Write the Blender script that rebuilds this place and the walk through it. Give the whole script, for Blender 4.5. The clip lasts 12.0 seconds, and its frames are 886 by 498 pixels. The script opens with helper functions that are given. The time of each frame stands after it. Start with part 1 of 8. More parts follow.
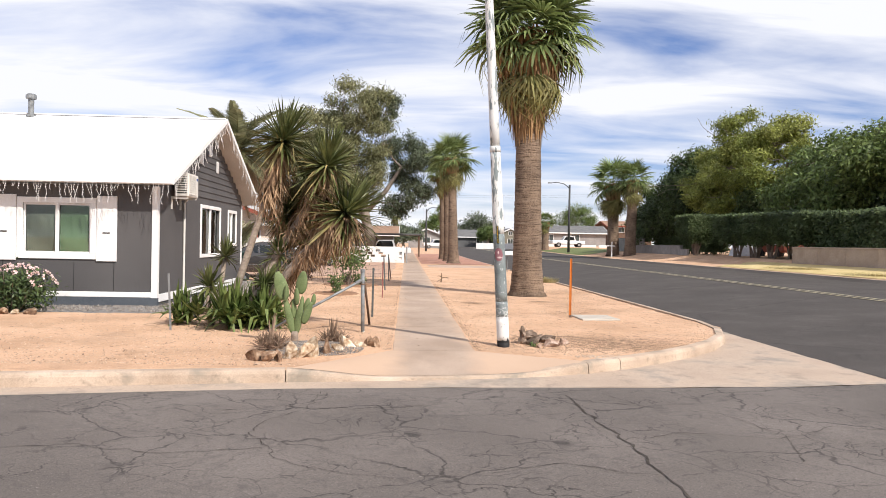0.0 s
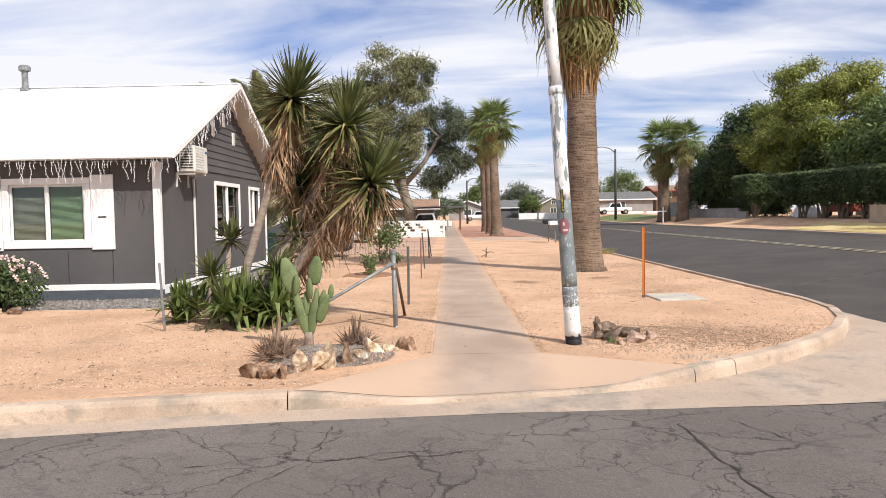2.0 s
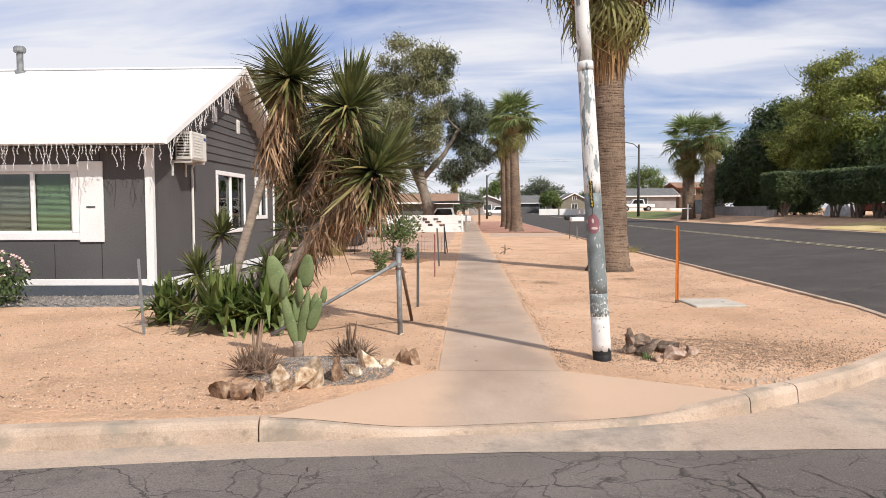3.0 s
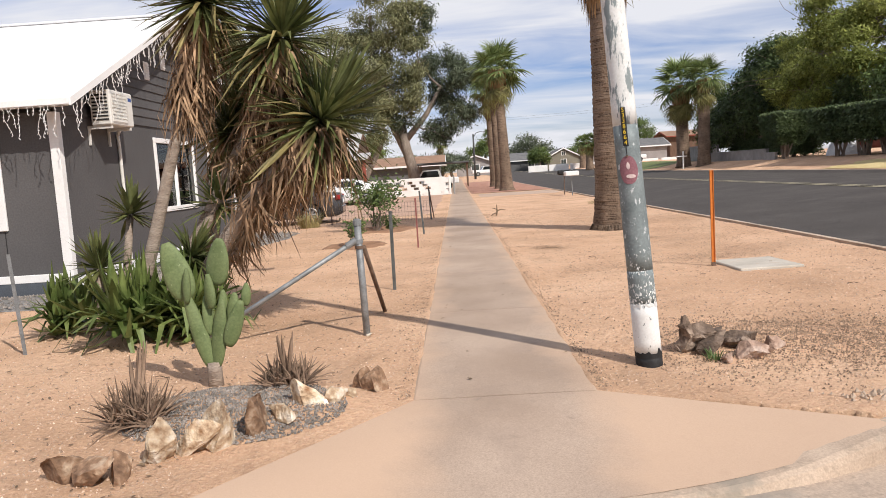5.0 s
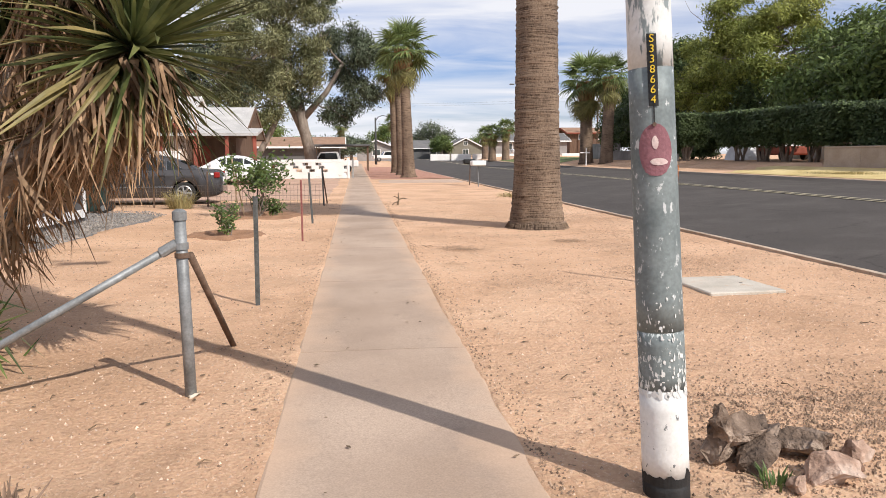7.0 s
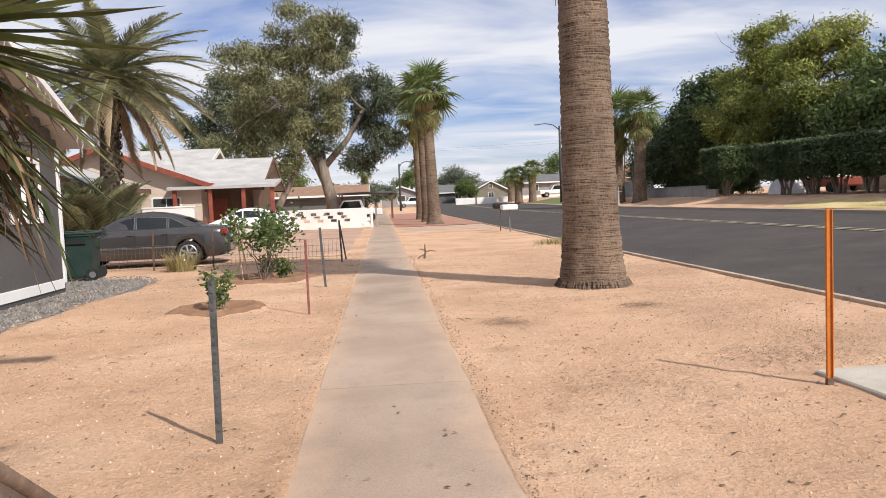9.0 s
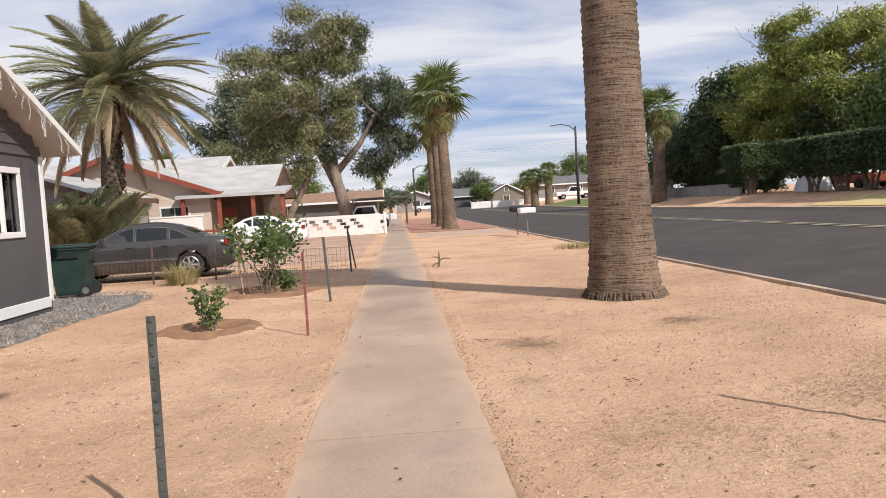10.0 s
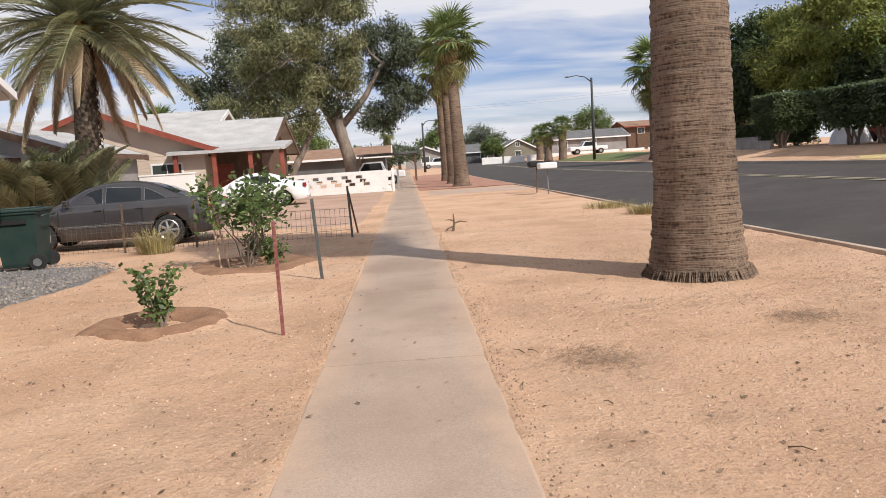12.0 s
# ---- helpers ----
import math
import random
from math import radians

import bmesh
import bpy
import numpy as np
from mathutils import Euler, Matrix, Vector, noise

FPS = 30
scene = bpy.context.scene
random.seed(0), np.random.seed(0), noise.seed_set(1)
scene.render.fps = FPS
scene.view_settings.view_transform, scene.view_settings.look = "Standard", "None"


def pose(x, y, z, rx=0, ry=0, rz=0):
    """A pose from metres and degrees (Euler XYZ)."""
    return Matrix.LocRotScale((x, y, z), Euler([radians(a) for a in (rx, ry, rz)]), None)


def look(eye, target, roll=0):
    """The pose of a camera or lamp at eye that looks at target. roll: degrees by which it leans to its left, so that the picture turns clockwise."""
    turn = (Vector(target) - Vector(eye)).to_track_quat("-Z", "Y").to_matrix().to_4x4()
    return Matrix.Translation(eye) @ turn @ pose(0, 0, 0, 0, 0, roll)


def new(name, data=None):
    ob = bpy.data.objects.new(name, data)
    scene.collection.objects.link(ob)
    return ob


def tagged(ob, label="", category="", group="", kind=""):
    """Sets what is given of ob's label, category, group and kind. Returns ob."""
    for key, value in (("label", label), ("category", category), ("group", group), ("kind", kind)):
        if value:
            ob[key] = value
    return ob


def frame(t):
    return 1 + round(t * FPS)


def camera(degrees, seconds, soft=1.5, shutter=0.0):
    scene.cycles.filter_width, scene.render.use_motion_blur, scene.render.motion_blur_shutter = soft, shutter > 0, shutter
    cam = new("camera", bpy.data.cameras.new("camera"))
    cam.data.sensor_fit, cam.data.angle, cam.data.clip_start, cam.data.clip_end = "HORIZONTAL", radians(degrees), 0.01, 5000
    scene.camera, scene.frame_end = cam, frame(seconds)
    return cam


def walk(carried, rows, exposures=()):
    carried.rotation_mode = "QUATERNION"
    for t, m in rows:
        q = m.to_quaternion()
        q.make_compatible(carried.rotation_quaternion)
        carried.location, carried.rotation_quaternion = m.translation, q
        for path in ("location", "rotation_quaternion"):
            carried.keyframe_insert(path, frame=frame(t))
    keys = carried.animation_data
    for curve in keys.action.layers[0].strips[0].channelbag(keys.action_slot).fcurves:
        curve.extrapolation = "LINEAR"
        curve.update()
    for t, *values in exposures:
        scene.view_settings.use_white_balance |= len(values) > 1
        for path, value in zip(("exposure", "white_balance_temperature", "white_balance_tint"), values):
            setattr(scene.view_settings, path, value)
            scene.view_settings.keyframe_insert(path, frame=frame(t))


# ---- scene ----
cam = camera(61.5, 12.0, soft=0.9)
PATH = [
    (0, (-1.048, -0.916, 1.599), (-0.949, 1.081, 1.582), 1.1),
    (0.5, (-1.044, -0.337, 1.611), (-1.014, 1.661, 1.52), -2.8),
    (1, (-1.009, 0.294, 1.596), (-0.936, 2.288, 1.462), -4.3),
    (1.5, (-1.031, 0.923, 1.61), (-1.0, 2.92, 1.502), -2.7),
    (2, (-1.019, 1.597, 1.592), (-1.032, 3.595, 1.501), -1.0),
    (2.5, (-0.976, 2.195, 1.593), (-1.046, 4.192, 1.5), -0.4),
    (4.5, (-0.819, 4.612, 1.513), (-0.832, 6.604, 1.328), -0.6),
    (5, (-0.846, 5.218, 1.495), (-0.892, 7.207, 1.291), -3.6),
    (5.5, (-0.828, 5.838, 1.471), (-0.859, 7.829, 1.276), -4.1),
    (6, (-0.79, 6.487, 1.44), (-0.693, 8.467, 1.179), -3.4),
    (6.5, (-0.789, 7.113, 1.402), (-0.559, 9.077, 1.102), -1.5),
    (7, (-0.777, 7.753, 1.413), (-0.55, 9.725, 1.164), -0.3),
    (7.5, (-0.81, 8.37, 1.386), (-0.628, 10.352, 1.193), 0.4),
    (9.5, (-0.579, 10.767, 1.497), (-0.433, 12.757, 1.373), -3.1),
    (10, (-0.525, 11.323, 1.486), (-0.409, 13.316, 1.368), -3.4),
    (10.5, (-0.477, 11.899, 1.517), (-0.411, 13.892, 1.374), -3.5),
    (11, (-0.474, 12.504, 1.501), (-0.423, 14.496, 1.329), -3.4),
    (11.5, (-0.435, 13.151, 1.468), (-0.392, 15.139, 1.259), -3.4),
    (12, (-0.497, 13.793, 1.448), (-0.414, 15.778, 1.216), -3.7),
]
walk(cam, [(t, look(e, g, r)) for t, e, g, r in PATH], exposures=[(0, 0.2), (1.5, 0.19), (2.5, 0.06), (4.8, -0.06), (6.5, 0.02), (7.5, 0.1), (9.5, -0.04), (12, -0.1)])

# ---- sky and sun ----
SUN = Vector((0.64 * 0.737, -0.77 * 0.737, 0.676)).normalized()
sun = new("sun", bpy.data.lights.new("sun", "SUN"))
sun.data.energy, sun.data.angle, sun.data.color = 4.6, radians(0.6), (1.0, 0.945, 0.885)
sun.matrix_world = look((0, 0, 60), Vector((0, 0, 60)) - SUN)

world = bpy.data.worlds.new("sky")
scene.world = world
world.use_nodes = True
nt = world.node_tree
nt.nodes.clear()


def wnode(kind, **vals):
    n = nt.nodes.new(kind)
    for k, v in vals.items():
        n.inputs[k].default_value = v
    return n


w_out = nt.nodes.new("ShaderNodeOutputWorld")
w_bg = wnode("ShaderNodeBackground", Strength=0.1)
sky = nt.nodes.new("ShaderNodeTexSky")
sky.sky_type, sky.sun_disc = "NISHITA", False
sky.sun_elevation, sky.sun_rotation = radians(42.5), radians(140)
sky.air_density, sky.dust_density, sky.ozone_density = 1.0, 0.4, 4.0
w_tc = nt.nodes.new("ShaderNodeTexCoord")
w_sep = nt.nodes.new("ShaderNodeSeparateXYZ")
nt.links.new(w_tc.outputs["Generated"], w_sep.inputs[0])
w_z = nt.nodes.new("ShaderNodeMath")
w_z.operation = "MAXIMUM"
w_z.inputs[1].default_value = 0.0
nt.links.new(w_sep.outputs["Z"], w_z.inputs[0])
w_z2 = nt.nodes.new("ShaderNodeMath")
w_z2.operation = "ADD"
w_z2.inputs[1].default_value = 0.16
nt.links.new(w_z.outputs[0], w_z2.inputs[0])
w_div = nt.nodes.new("ShaderNodeVectorMath")
w_div.operation = "DIVIDE"
w_cz = nt.nodes.new("ShaderNodeCombineXYZ")
nt.links.new(w_tc.outputs["Generated"], w_div.inputs[0])
for k in range(3):
    nt.links.new(w_z2.outputs[0], w_cz.inputs[k])
nt.links.new(w_cz.outputs[0], w_div.inputs[1])
w_map = nt.nodes.new("ShaderNodeMapping")
w_map.inputs["Scale"].default_value = (0.75, 1.75, 0.0)
w_map.inputs["Rotation"].default_value = (0, 0, radians(-14))
w_map.inputs["Location"].default_value = (3.1, 1.7, 0)
nt.links.new(w_div.outputs[0], w_map.inputs[0])
w_n1 = wnode("ShaderNodeTexNoise", Scale=1.15, Detail=8.0, Roughness=0.52, Distortion=0.55)
w_n2 = wnode("ShaderNodeTexNoise", Scale=0.45, Detail=3.0, Roughness=0.5, Distortion=0.2)
nt.links.new(w_map.outputs[0], w_n1.inputs["Vector"])
nt.links.new(w_map.outputs[0], w_n2.inputs["Vector"])
w_add = nt.nodes.new("ShaderNodeMath")
w_add.operation = "MULTIPLY_ADD"
w_add.inputs[1].default_value = 0.55
nt.links.new(w_n2.outputs["Fac"], w_add.inputs[0])
nt.links.new(w_n1.outputs["Fac"], w_add.inputs[2])
w_ramp = nt.nodes.new("ShaderNodeValToRGB")
w_ramp.color_ramp.elements[0].position, w_ramp.color_ramp.elements[1].position = 0.60, 0.87
w_ramp.color_ramp.elements[0].color, w_ramp.color_ramp.elements[1].color = (0, 0, 0, 1), (1, 1, 1, 1)
nt.links.new(w_add.outputs[0], w_ramp.inputs[0])
w_cl = nt.nodes.new("ShaderNodeMixRGB")
w_cl.inputs["Color2"].default_value = (8.5, 8.6, 9.2, 1)
w_tint = nt.nodes.new("ShaderNodeMixRGB")
w_tint.blend_type = "MULTIPLY"
w_tint.inputs["Fac"].default_value = 1.0
w_tint.inputs["Color2"].default_value = (1.02, 0.95, 1.14, 1)
nt.links.new(sky.outputs[0], w_tint.inputs["Color1"])
nt.links.new(w_tint.outputs[0], w_cl.inputs["Color1"])
nt.links.new(w_ramp.outputs[0], w_cl.inputs["Fac"])
nt.links.new(w_cl.outputs[0], w_bg.inputs["Color"])
nt.links.new(w_bg.outputs[0], w_out.inputs["Surface"])

# ---- materials ----
def material(name, colours, rough=0.85, scale=3.0, fine=60.0, bump=0.3, metal=0.0, dist=0.01, space="Object", stretch=(1, 1, 1),
             contrast=(0.3, 0.7), random_amount=0.0, island=0.0, translucent=0.0, spots=None, spec=0.3, detail=6.0):
    """Noise at two scales mixes the colours; a fine bump. random_amount: tint by object; island: tint by loose piece."""
    m = bpy.data.materials.new(name)
    m.use_nodes = True
    t = m.node_tree
    t.nodes.clear()
    link = t.links.new
    out = t.nodes.new("ShaderNodeOutputMaterial")
    b = t.nodes.new("ShaderNodeBsdfPrincipled")
    b.inputs["Roughness"].default_value, b.inputs["Metallic"].default_value = rough, metal
    b.inputs["Specular IOR Level"].default_value = spec
    tc = t.nodes.new("ShaderNodeTexCoord")
    mp = t.nodes.new("ShaderNodeMapping")
    mp.inputs["Scale"].default_value = stretch
    if space == "World":
        link(t.nodes.new("ShaderNodeNewGeometry").outputs["Position"], mp.inputs[0])
    else:
        link(tc.outputs[space], mp.inputs[0])

    def noise_node(s, d):
        n = t.nodes.new("ShaderNodeTexNoise")
        n.inputs["Scale"].default_value, n.inputs["Detail"].default_value = s, d
        link(mp.outputs[0], n.inputs["Vector"])
        return n

    big, small = noise_node(scale, detail), noise_node(fine, 4.0)
    ramp = t.nodes.new("ShaderNodeValToRGB")
    ramp.color_ramp.elements[0].position, ramp.color_ramp.elements[1].position = contrast
    ramp.color_ramp.elements[0].color, ramp.color_ramp.elements[1].color = (*colours[0], 1), (*colours[-1], 1)
    if len(colours) > 2:
        for i, c in enumerate(colours[1:-1]):
            e = ramp.color_ramp.elements.new(contrast[0] + (contrast[1] - contrast[0]) * (i + 1) / (len(colours) - 1))
            e.color = (*c, 1)
    link(big.outputs["Fac"], ramp.inputs[0])
    grain = t.nodes.new("ShaderNodeMixRGB")
    grain.blend_type, grain.inputs["Fac"].default_value = "OVERLAY", 0.35
    link(ramp.outputs[0], grain.inputs["Color1"])
    link(small.outputs["Fac"], grain.inputs["Color2"])
    colour = grain.outputs[0]
    if spots:
        sc, lo, hi, col, st = spots
        n = t.nodes.new("ShaderNodeTexNoise")
        n.inputs["Scale"].default_value, n.inputs["Detail"].default_value, n.inputs["Roughness"].default_value = sc, 8.0, 0.65
        mp2 = t.nodes.new("ShaderNodeMapping")
        mp2.inputs["Scale"].default_value = st
        link(mp.outputs[0], mp2.inputs[0])
        link(mp2.outputs[0], n.inputs["Vector"])
        r2 = t.nodes.new("ShaderNodeMapRange")
        r2.inputs["From Min"].default_value, r2.inputs["From Max"].default_value = lo, hi
        link(n.outputs["Fac"], r2.inputs["Value"])
        mx = t.nodes.new("ShaderNodeMixRGB")
        mx.inputs["Color2"].default_value = (*col, 1)
        link(r2.outputs[0], mx.inputs["Fac"])
        link(colour, mx.inputs["Color1"])
        colour = mx.outputs[0]
    for amount, source in ((random_amount, "ShaderNodeObjectInfo"), (island, "ShaderNodeNewGeometry")):
        if amount:
            src = t.nodes.new(source)
            hs = t.nodes.new("ShaderNodeHueSaturation")
            mr = t.nodes.new("ShaderNodeMapRange")
            mr.inputs["To Min"].default_value, mr.inputs["To Max"].default_value = 1 - amount, 1 + amount
            link(src.outputs["Random" if source.endswith("Info") else "Random Per Island"], mr.inputs["Value"])
            link(mr.outputs[0], hs.inputs["Value"])
            link(colour, hs.inputs["Color"])
            colour = hs.outputs[0]
    link(colour, b.inputs["Base Color"])
    if bump:
        bp = t.nodes.new("ShaderNodeBump")
        bp.inputs["Strength"].default_value, bp.inputs["Distance"].default_value = bump, dist
        link(small.outputs["Fac"], bp.inputs["Height"])
        link(bp.outputs[0], b.inputs["Normal"])
    surface = b.outputs[0]
    if translucent:
        tr = t.nodes.new("ShaderNodeBsdfTranslucent")
        link(colour, tr.inputs["Color"])
        mix = t.nodes.new("ShaderNodeMixShader")
        mix.inputs[0].default_value = translucent
        link(surface, mix.inputs[1])
        link(tr.outputs[0], mix.inputs[2])
        surface = mix.outputs[0]
    link(surface, out.inputs["Surface"])
    return m


def cracked_asphalt(name, base, levels, strength):
    """Worn asphalt: speckle, broad stains, and nets of thin dark cracks. levels: (cells to the metre, width in metres, gate low, gate high)."""
    m = material(name, base, rough=0.9, scale=0.5, fine=90.0, bump=0.5, dist=0.006, space="World", contrast=(0.25, 0.75))
    t = m.node_tree
    link = t.links.new
    b = [n for n in t.nodes if n.type == "BSDF_PRINCIPLED"][0]
    old = b.inputs["Base Color"].links[0].from_socket
    pos = t.nodes.new("ShaderNodeNewGeometry")
    bent = pos.outputs["Position"]
    for s, amount in ((0.9, 0.7), (5.0, 0.22), (24.0, 0.06)):
        wob = t.nodes.new("ShaderNodeTexNoise")
        wob.inputs["Scale"].default_value, wob.inputs["Detail"].default_value = s, 3.0
        link(pos.outputs["Position"], wob.inputs["Vector"])
        ad = t.nodes.new("ShaderNodeVectorMath")
        ad.operation = "MULTIPLY_ADD"
        ad.inputs[1].default_value = (amount, amount, 0)
        link(wob.outputs["Color"], ad.inputs[0])
        link(bent, ad.inputs[2])
        bent = ad.outputs[0]
    flat = t.nodes.new("ShaderNodeMapping")
    flat.inputs["Scale"].default_value = (1, 1, 0)
    link(bent, flat.inputs[0])
    total = None
    for k, (s, w, lo, hi) in enumerate(levels):
        v = t.nodes.new("ShaderNodeTexVoronoi")
        v.feature = "DISTANCE_TO_EDGE"
        v.inputs["Scale"].default_value = s
        link(flat.outputs[0], v.inputs["Vector"])
        r = t.nodes.new("ShaderNodeMapRange")
        r.inputs["From Min"].default_value, r.inputs["From Max"].default_value = w * s * 0.2, w * s
        r.inputs["To Min"].default_value, r.inputs["To Max"].default_value = 1, 0
        link(v.outputs["Distance"], r.inputs["Value"])
        gate = t.nodes.new("ShaderNodeTexNoise")
        gate.inputs["Scale"].default_value, gate.inputs["Detail"].default_value = 0.4 + 0.5 * k, 3.0
        link(pos.outputs["Position"], gate.inputs["Vector"])
        gr = t.nodes.new("ShaderNodeMapRange")
        gr.inputs["From Min"].default_value, gr.inputs["From Max"].default_value = lo, hi
        link(gate.outputs["Fac"], gr.inputs["Value"])
        mul = t.nodes.new("ShaderNodeMath")
        mul.operation = "MULTIPLY"
        link(r.outputs[0], mul.inputs[0])
        link(gr.outputs[0], mul.inputs[1])
        if total is None:
            total = mul.outputs[0]
        else:
            both = t.nodes.new("ShaderNodeMath")
            both.operation = "MAXIMUM"
            link(total, both.inputs[0])
            link(mul.outputs[0], both.inputs[1])
            total = both.outputs[0]
    amt = t.nodes.new("ShaderNodeMath")
    amt.operation = "MULTIPLY"
    amt.inputs[1].default_value = strength
    link(total, amt.inputs[0])
    mx = t.nodes.new("ShaderNodeMixRGB")
    mx.inputs["Color2"].default_value = (0.022, 0.019, 0.017, 1)
    link(amt.outputs[0], mx.inputs["Fac"])
    link(old, mx.inputs["Color1"])
    link(mx.outputs[0], b.inputs["Base Color"])
    return m


def banded_trunk(name, light, dark, freq):
    """Palm bark: close horizontal rings broken by noise, with vertical cracks and scattered dark pits."""
    m = material(name, (dark, light), rough=0.95, scale=2.2, fine=45, bump=0.6, dist=0.02, contrast=(0.25, 0.7), stretch=(1, 1, 0.5))
    t = m.node_tree
    link = t.links.new
    b = [n for n in t.nodes if n.type == "BSDF_PRINCIPLED"][0]
    old = b.inputs["Base Color"].links[0].from_socket
    tc = t.nodes.new("ShaderNodeTexCoord")
    mp = t.nodes.new("ShaderNodeMapping")
    mp.inputs["Scale"].default_value = (1.5, 1.5, freq)
    link(tc.outputs["Object"], mp.inputs[0])
    n = t.nodes.new("ShaderNodeTexNoise")
    n.inputs["Scale"].default_value, n.inputs["Detail"].default_value, n.inputs["Roughness"].default_value = 1.6, 5.0, 0.6
    link(mp.outputs[0], n.inputs["Vector"])
    mp2 = t.nodes.new("ShaderNodeMapping")
    mp2.inputs["Scale"].default_value = (26, 26, 15.0)
    link(tc.outputs["Object"], mp2.inputs[0])
    n2 = t.nodes.new("ShaderNodeTexVoronoi")
    n2.inputs["Scale"].default_value = 1.0
    link(mp2.outputs[0], n2.inputs["Vector"])
    mixh = t.nodes.new("ShaderNodeMath")
    mixh.operation = "MULTIPLY_ADD"
    mixh.inputs[1].default_value = 0.20
    link(n2.outputs["Distance"], mixh.inputs[0])
    link(n.outputs["Fac"], mixh.inputs[2])
    r = t.nodes.new("ShaderNodeMapRange")
    r.inputs["From Min"].default_value, r.inputs["From Max"].default_value = 0.42, 0.62
    link(mixh.outputs[0], r.inputs["Value"])
    mx = t.nodes.new("ShaderNodeMixRGB")
    mx.blend_type = "MULTIPLY"
    mx.inputs["Color2"].default_value = (0.24, 0.20, 0.18, 1)
    inv = t.nodes.new("ShaderNodeMath")
    inv.operation = "SUBTRACT"
    inv.inputs[0].default_value = 1.0
    link(r.outputs[0], inv.inputs[1])
    link(inv.outputs[0], mx.inputs["Fac"])
    link(old, mx.inputs["Color1"])
    link(mx.outputs[0], b.inputs["Base Color"])
    bp = t.nodes.new("ShaderNodeBump")
    bp.inputs["Strength"].default_value, bp.inputs["Distance"].default_value = 0.9, 0.03
    link(mixh.outputs[0], bp.inputs["Height"])
    link(bp.outputs[0], b.inputs["Normal"])
    return m


def glass(name, tint=(0.05, 0.06, 0.06), rough=0.03):
    """Dark window or car glass with a clear reflection."""
    m = material(name, (tint, tint), rough=rough, bump=0, spec=0.5)
    return m


SAND = material("sand", ((0.51, 0.312, 0.188), (0.62, 0.388, 0.244), (0.70, 0.462, 0.302)), rough=0.95, scale=0.55, fine=38, bump=0.55, dist=0.02, space="World",
                spots=(0.9, 0.56, 0.72, (0.44, 0.27, 0.16), (1, 1, 1)), contrast=(0.3, 0.72))


def break_up(m, scale, lo, hi, col, amount, relief):
    """Adds ragged darker crumbs and matching relief to a ground material."""
    t = m.node_tree
    link = t.links.new
    b = [n for n in t.nodes if n.type == "BSDF_PRINCIPLED"][0]
    old, nrm = b.inputs["Base Color"].links[0].from_socket, b.inputs["Normal"].links[0].from_socket
    pos = t.nodes.new("ShaderNodeNewGeometry")
    n = t.nodes.new("ShaderNodeTexNoise")
    n.inputs["Scale"].default_value, n.inputs["Detail"].default_value, n.inputs["Roughness"].default_value = scale, 9.0, 0.68
    link(pos.outputs["Position"], n.inputs["Vector"])
    r = t.nodes.new("ShaderNodeMapRange")
    r.inputs["From Min"].default_value, r.inputs["From Max"].default_value, r.inputs["To Max"].default_value = lo, hi, amount
    link(n.outputs["Fac"], r.inputs["Value"])
    mx = t.nodes.new("ShaderNodeMixRGB")
    mx.inputs["Color2"].default_value = (*col, 1)
    link(r.outputs[0], mx.inputs["Fac"])
    link(old, mx.inputs["Color1"])
    link(mx.outputs[0], b.inputs["Base Color"])
    bp = t.nodes.new("ShaderNodeBump")
    bp.inputs["Strength"].default_value, bp.inputs["Distance"].default_value = 0.8, relief
    link(n.outputs["Fac"], bp.inputs["Height"])
    link(nrm, bp.inputs["Normal"])
    link(bp.outputs[0], b.inputs["Normal"])


break_up(SAND, 3.2, 0.56, 0.70, (0.36, 0.215, 0.13), 0.55, 0.05)
break_up(SAND, 0.75, 0.52, 0.68, (0.45, 0.295, 0.19), 0.6, 0.01)
break_up(SAND, 48.0, 0.55, 0.64, (0.76, 0.56, 0.42), 0.55, 0.012)
break_up(SAND, 13.0, 0.58, 0.68, (0.30, 0.185, 0.115), 0.6, 0.03)
DIRT_FAR = material("dry_earth", ((0.50, 0.32, 0.20), (0.62, 0.42, 0.27)), rough=0.95, scale=0.15, fine=6, bump=0.3, space="World")
CONCRETE = material("pavement_concrete", ((0.34, 0.25, 0.186), (0.41, 0.308, 0.234), (0.465, 0.355, 0.273)), rough=0.85, scale=0.8, fine=110, bump=0.25, dist=0.004, space="World",
                    spots=(5.5, 0.62, 0.72, (0.30, 0.23, 0.18), (1, 1, 1)), random_amount=0.05)


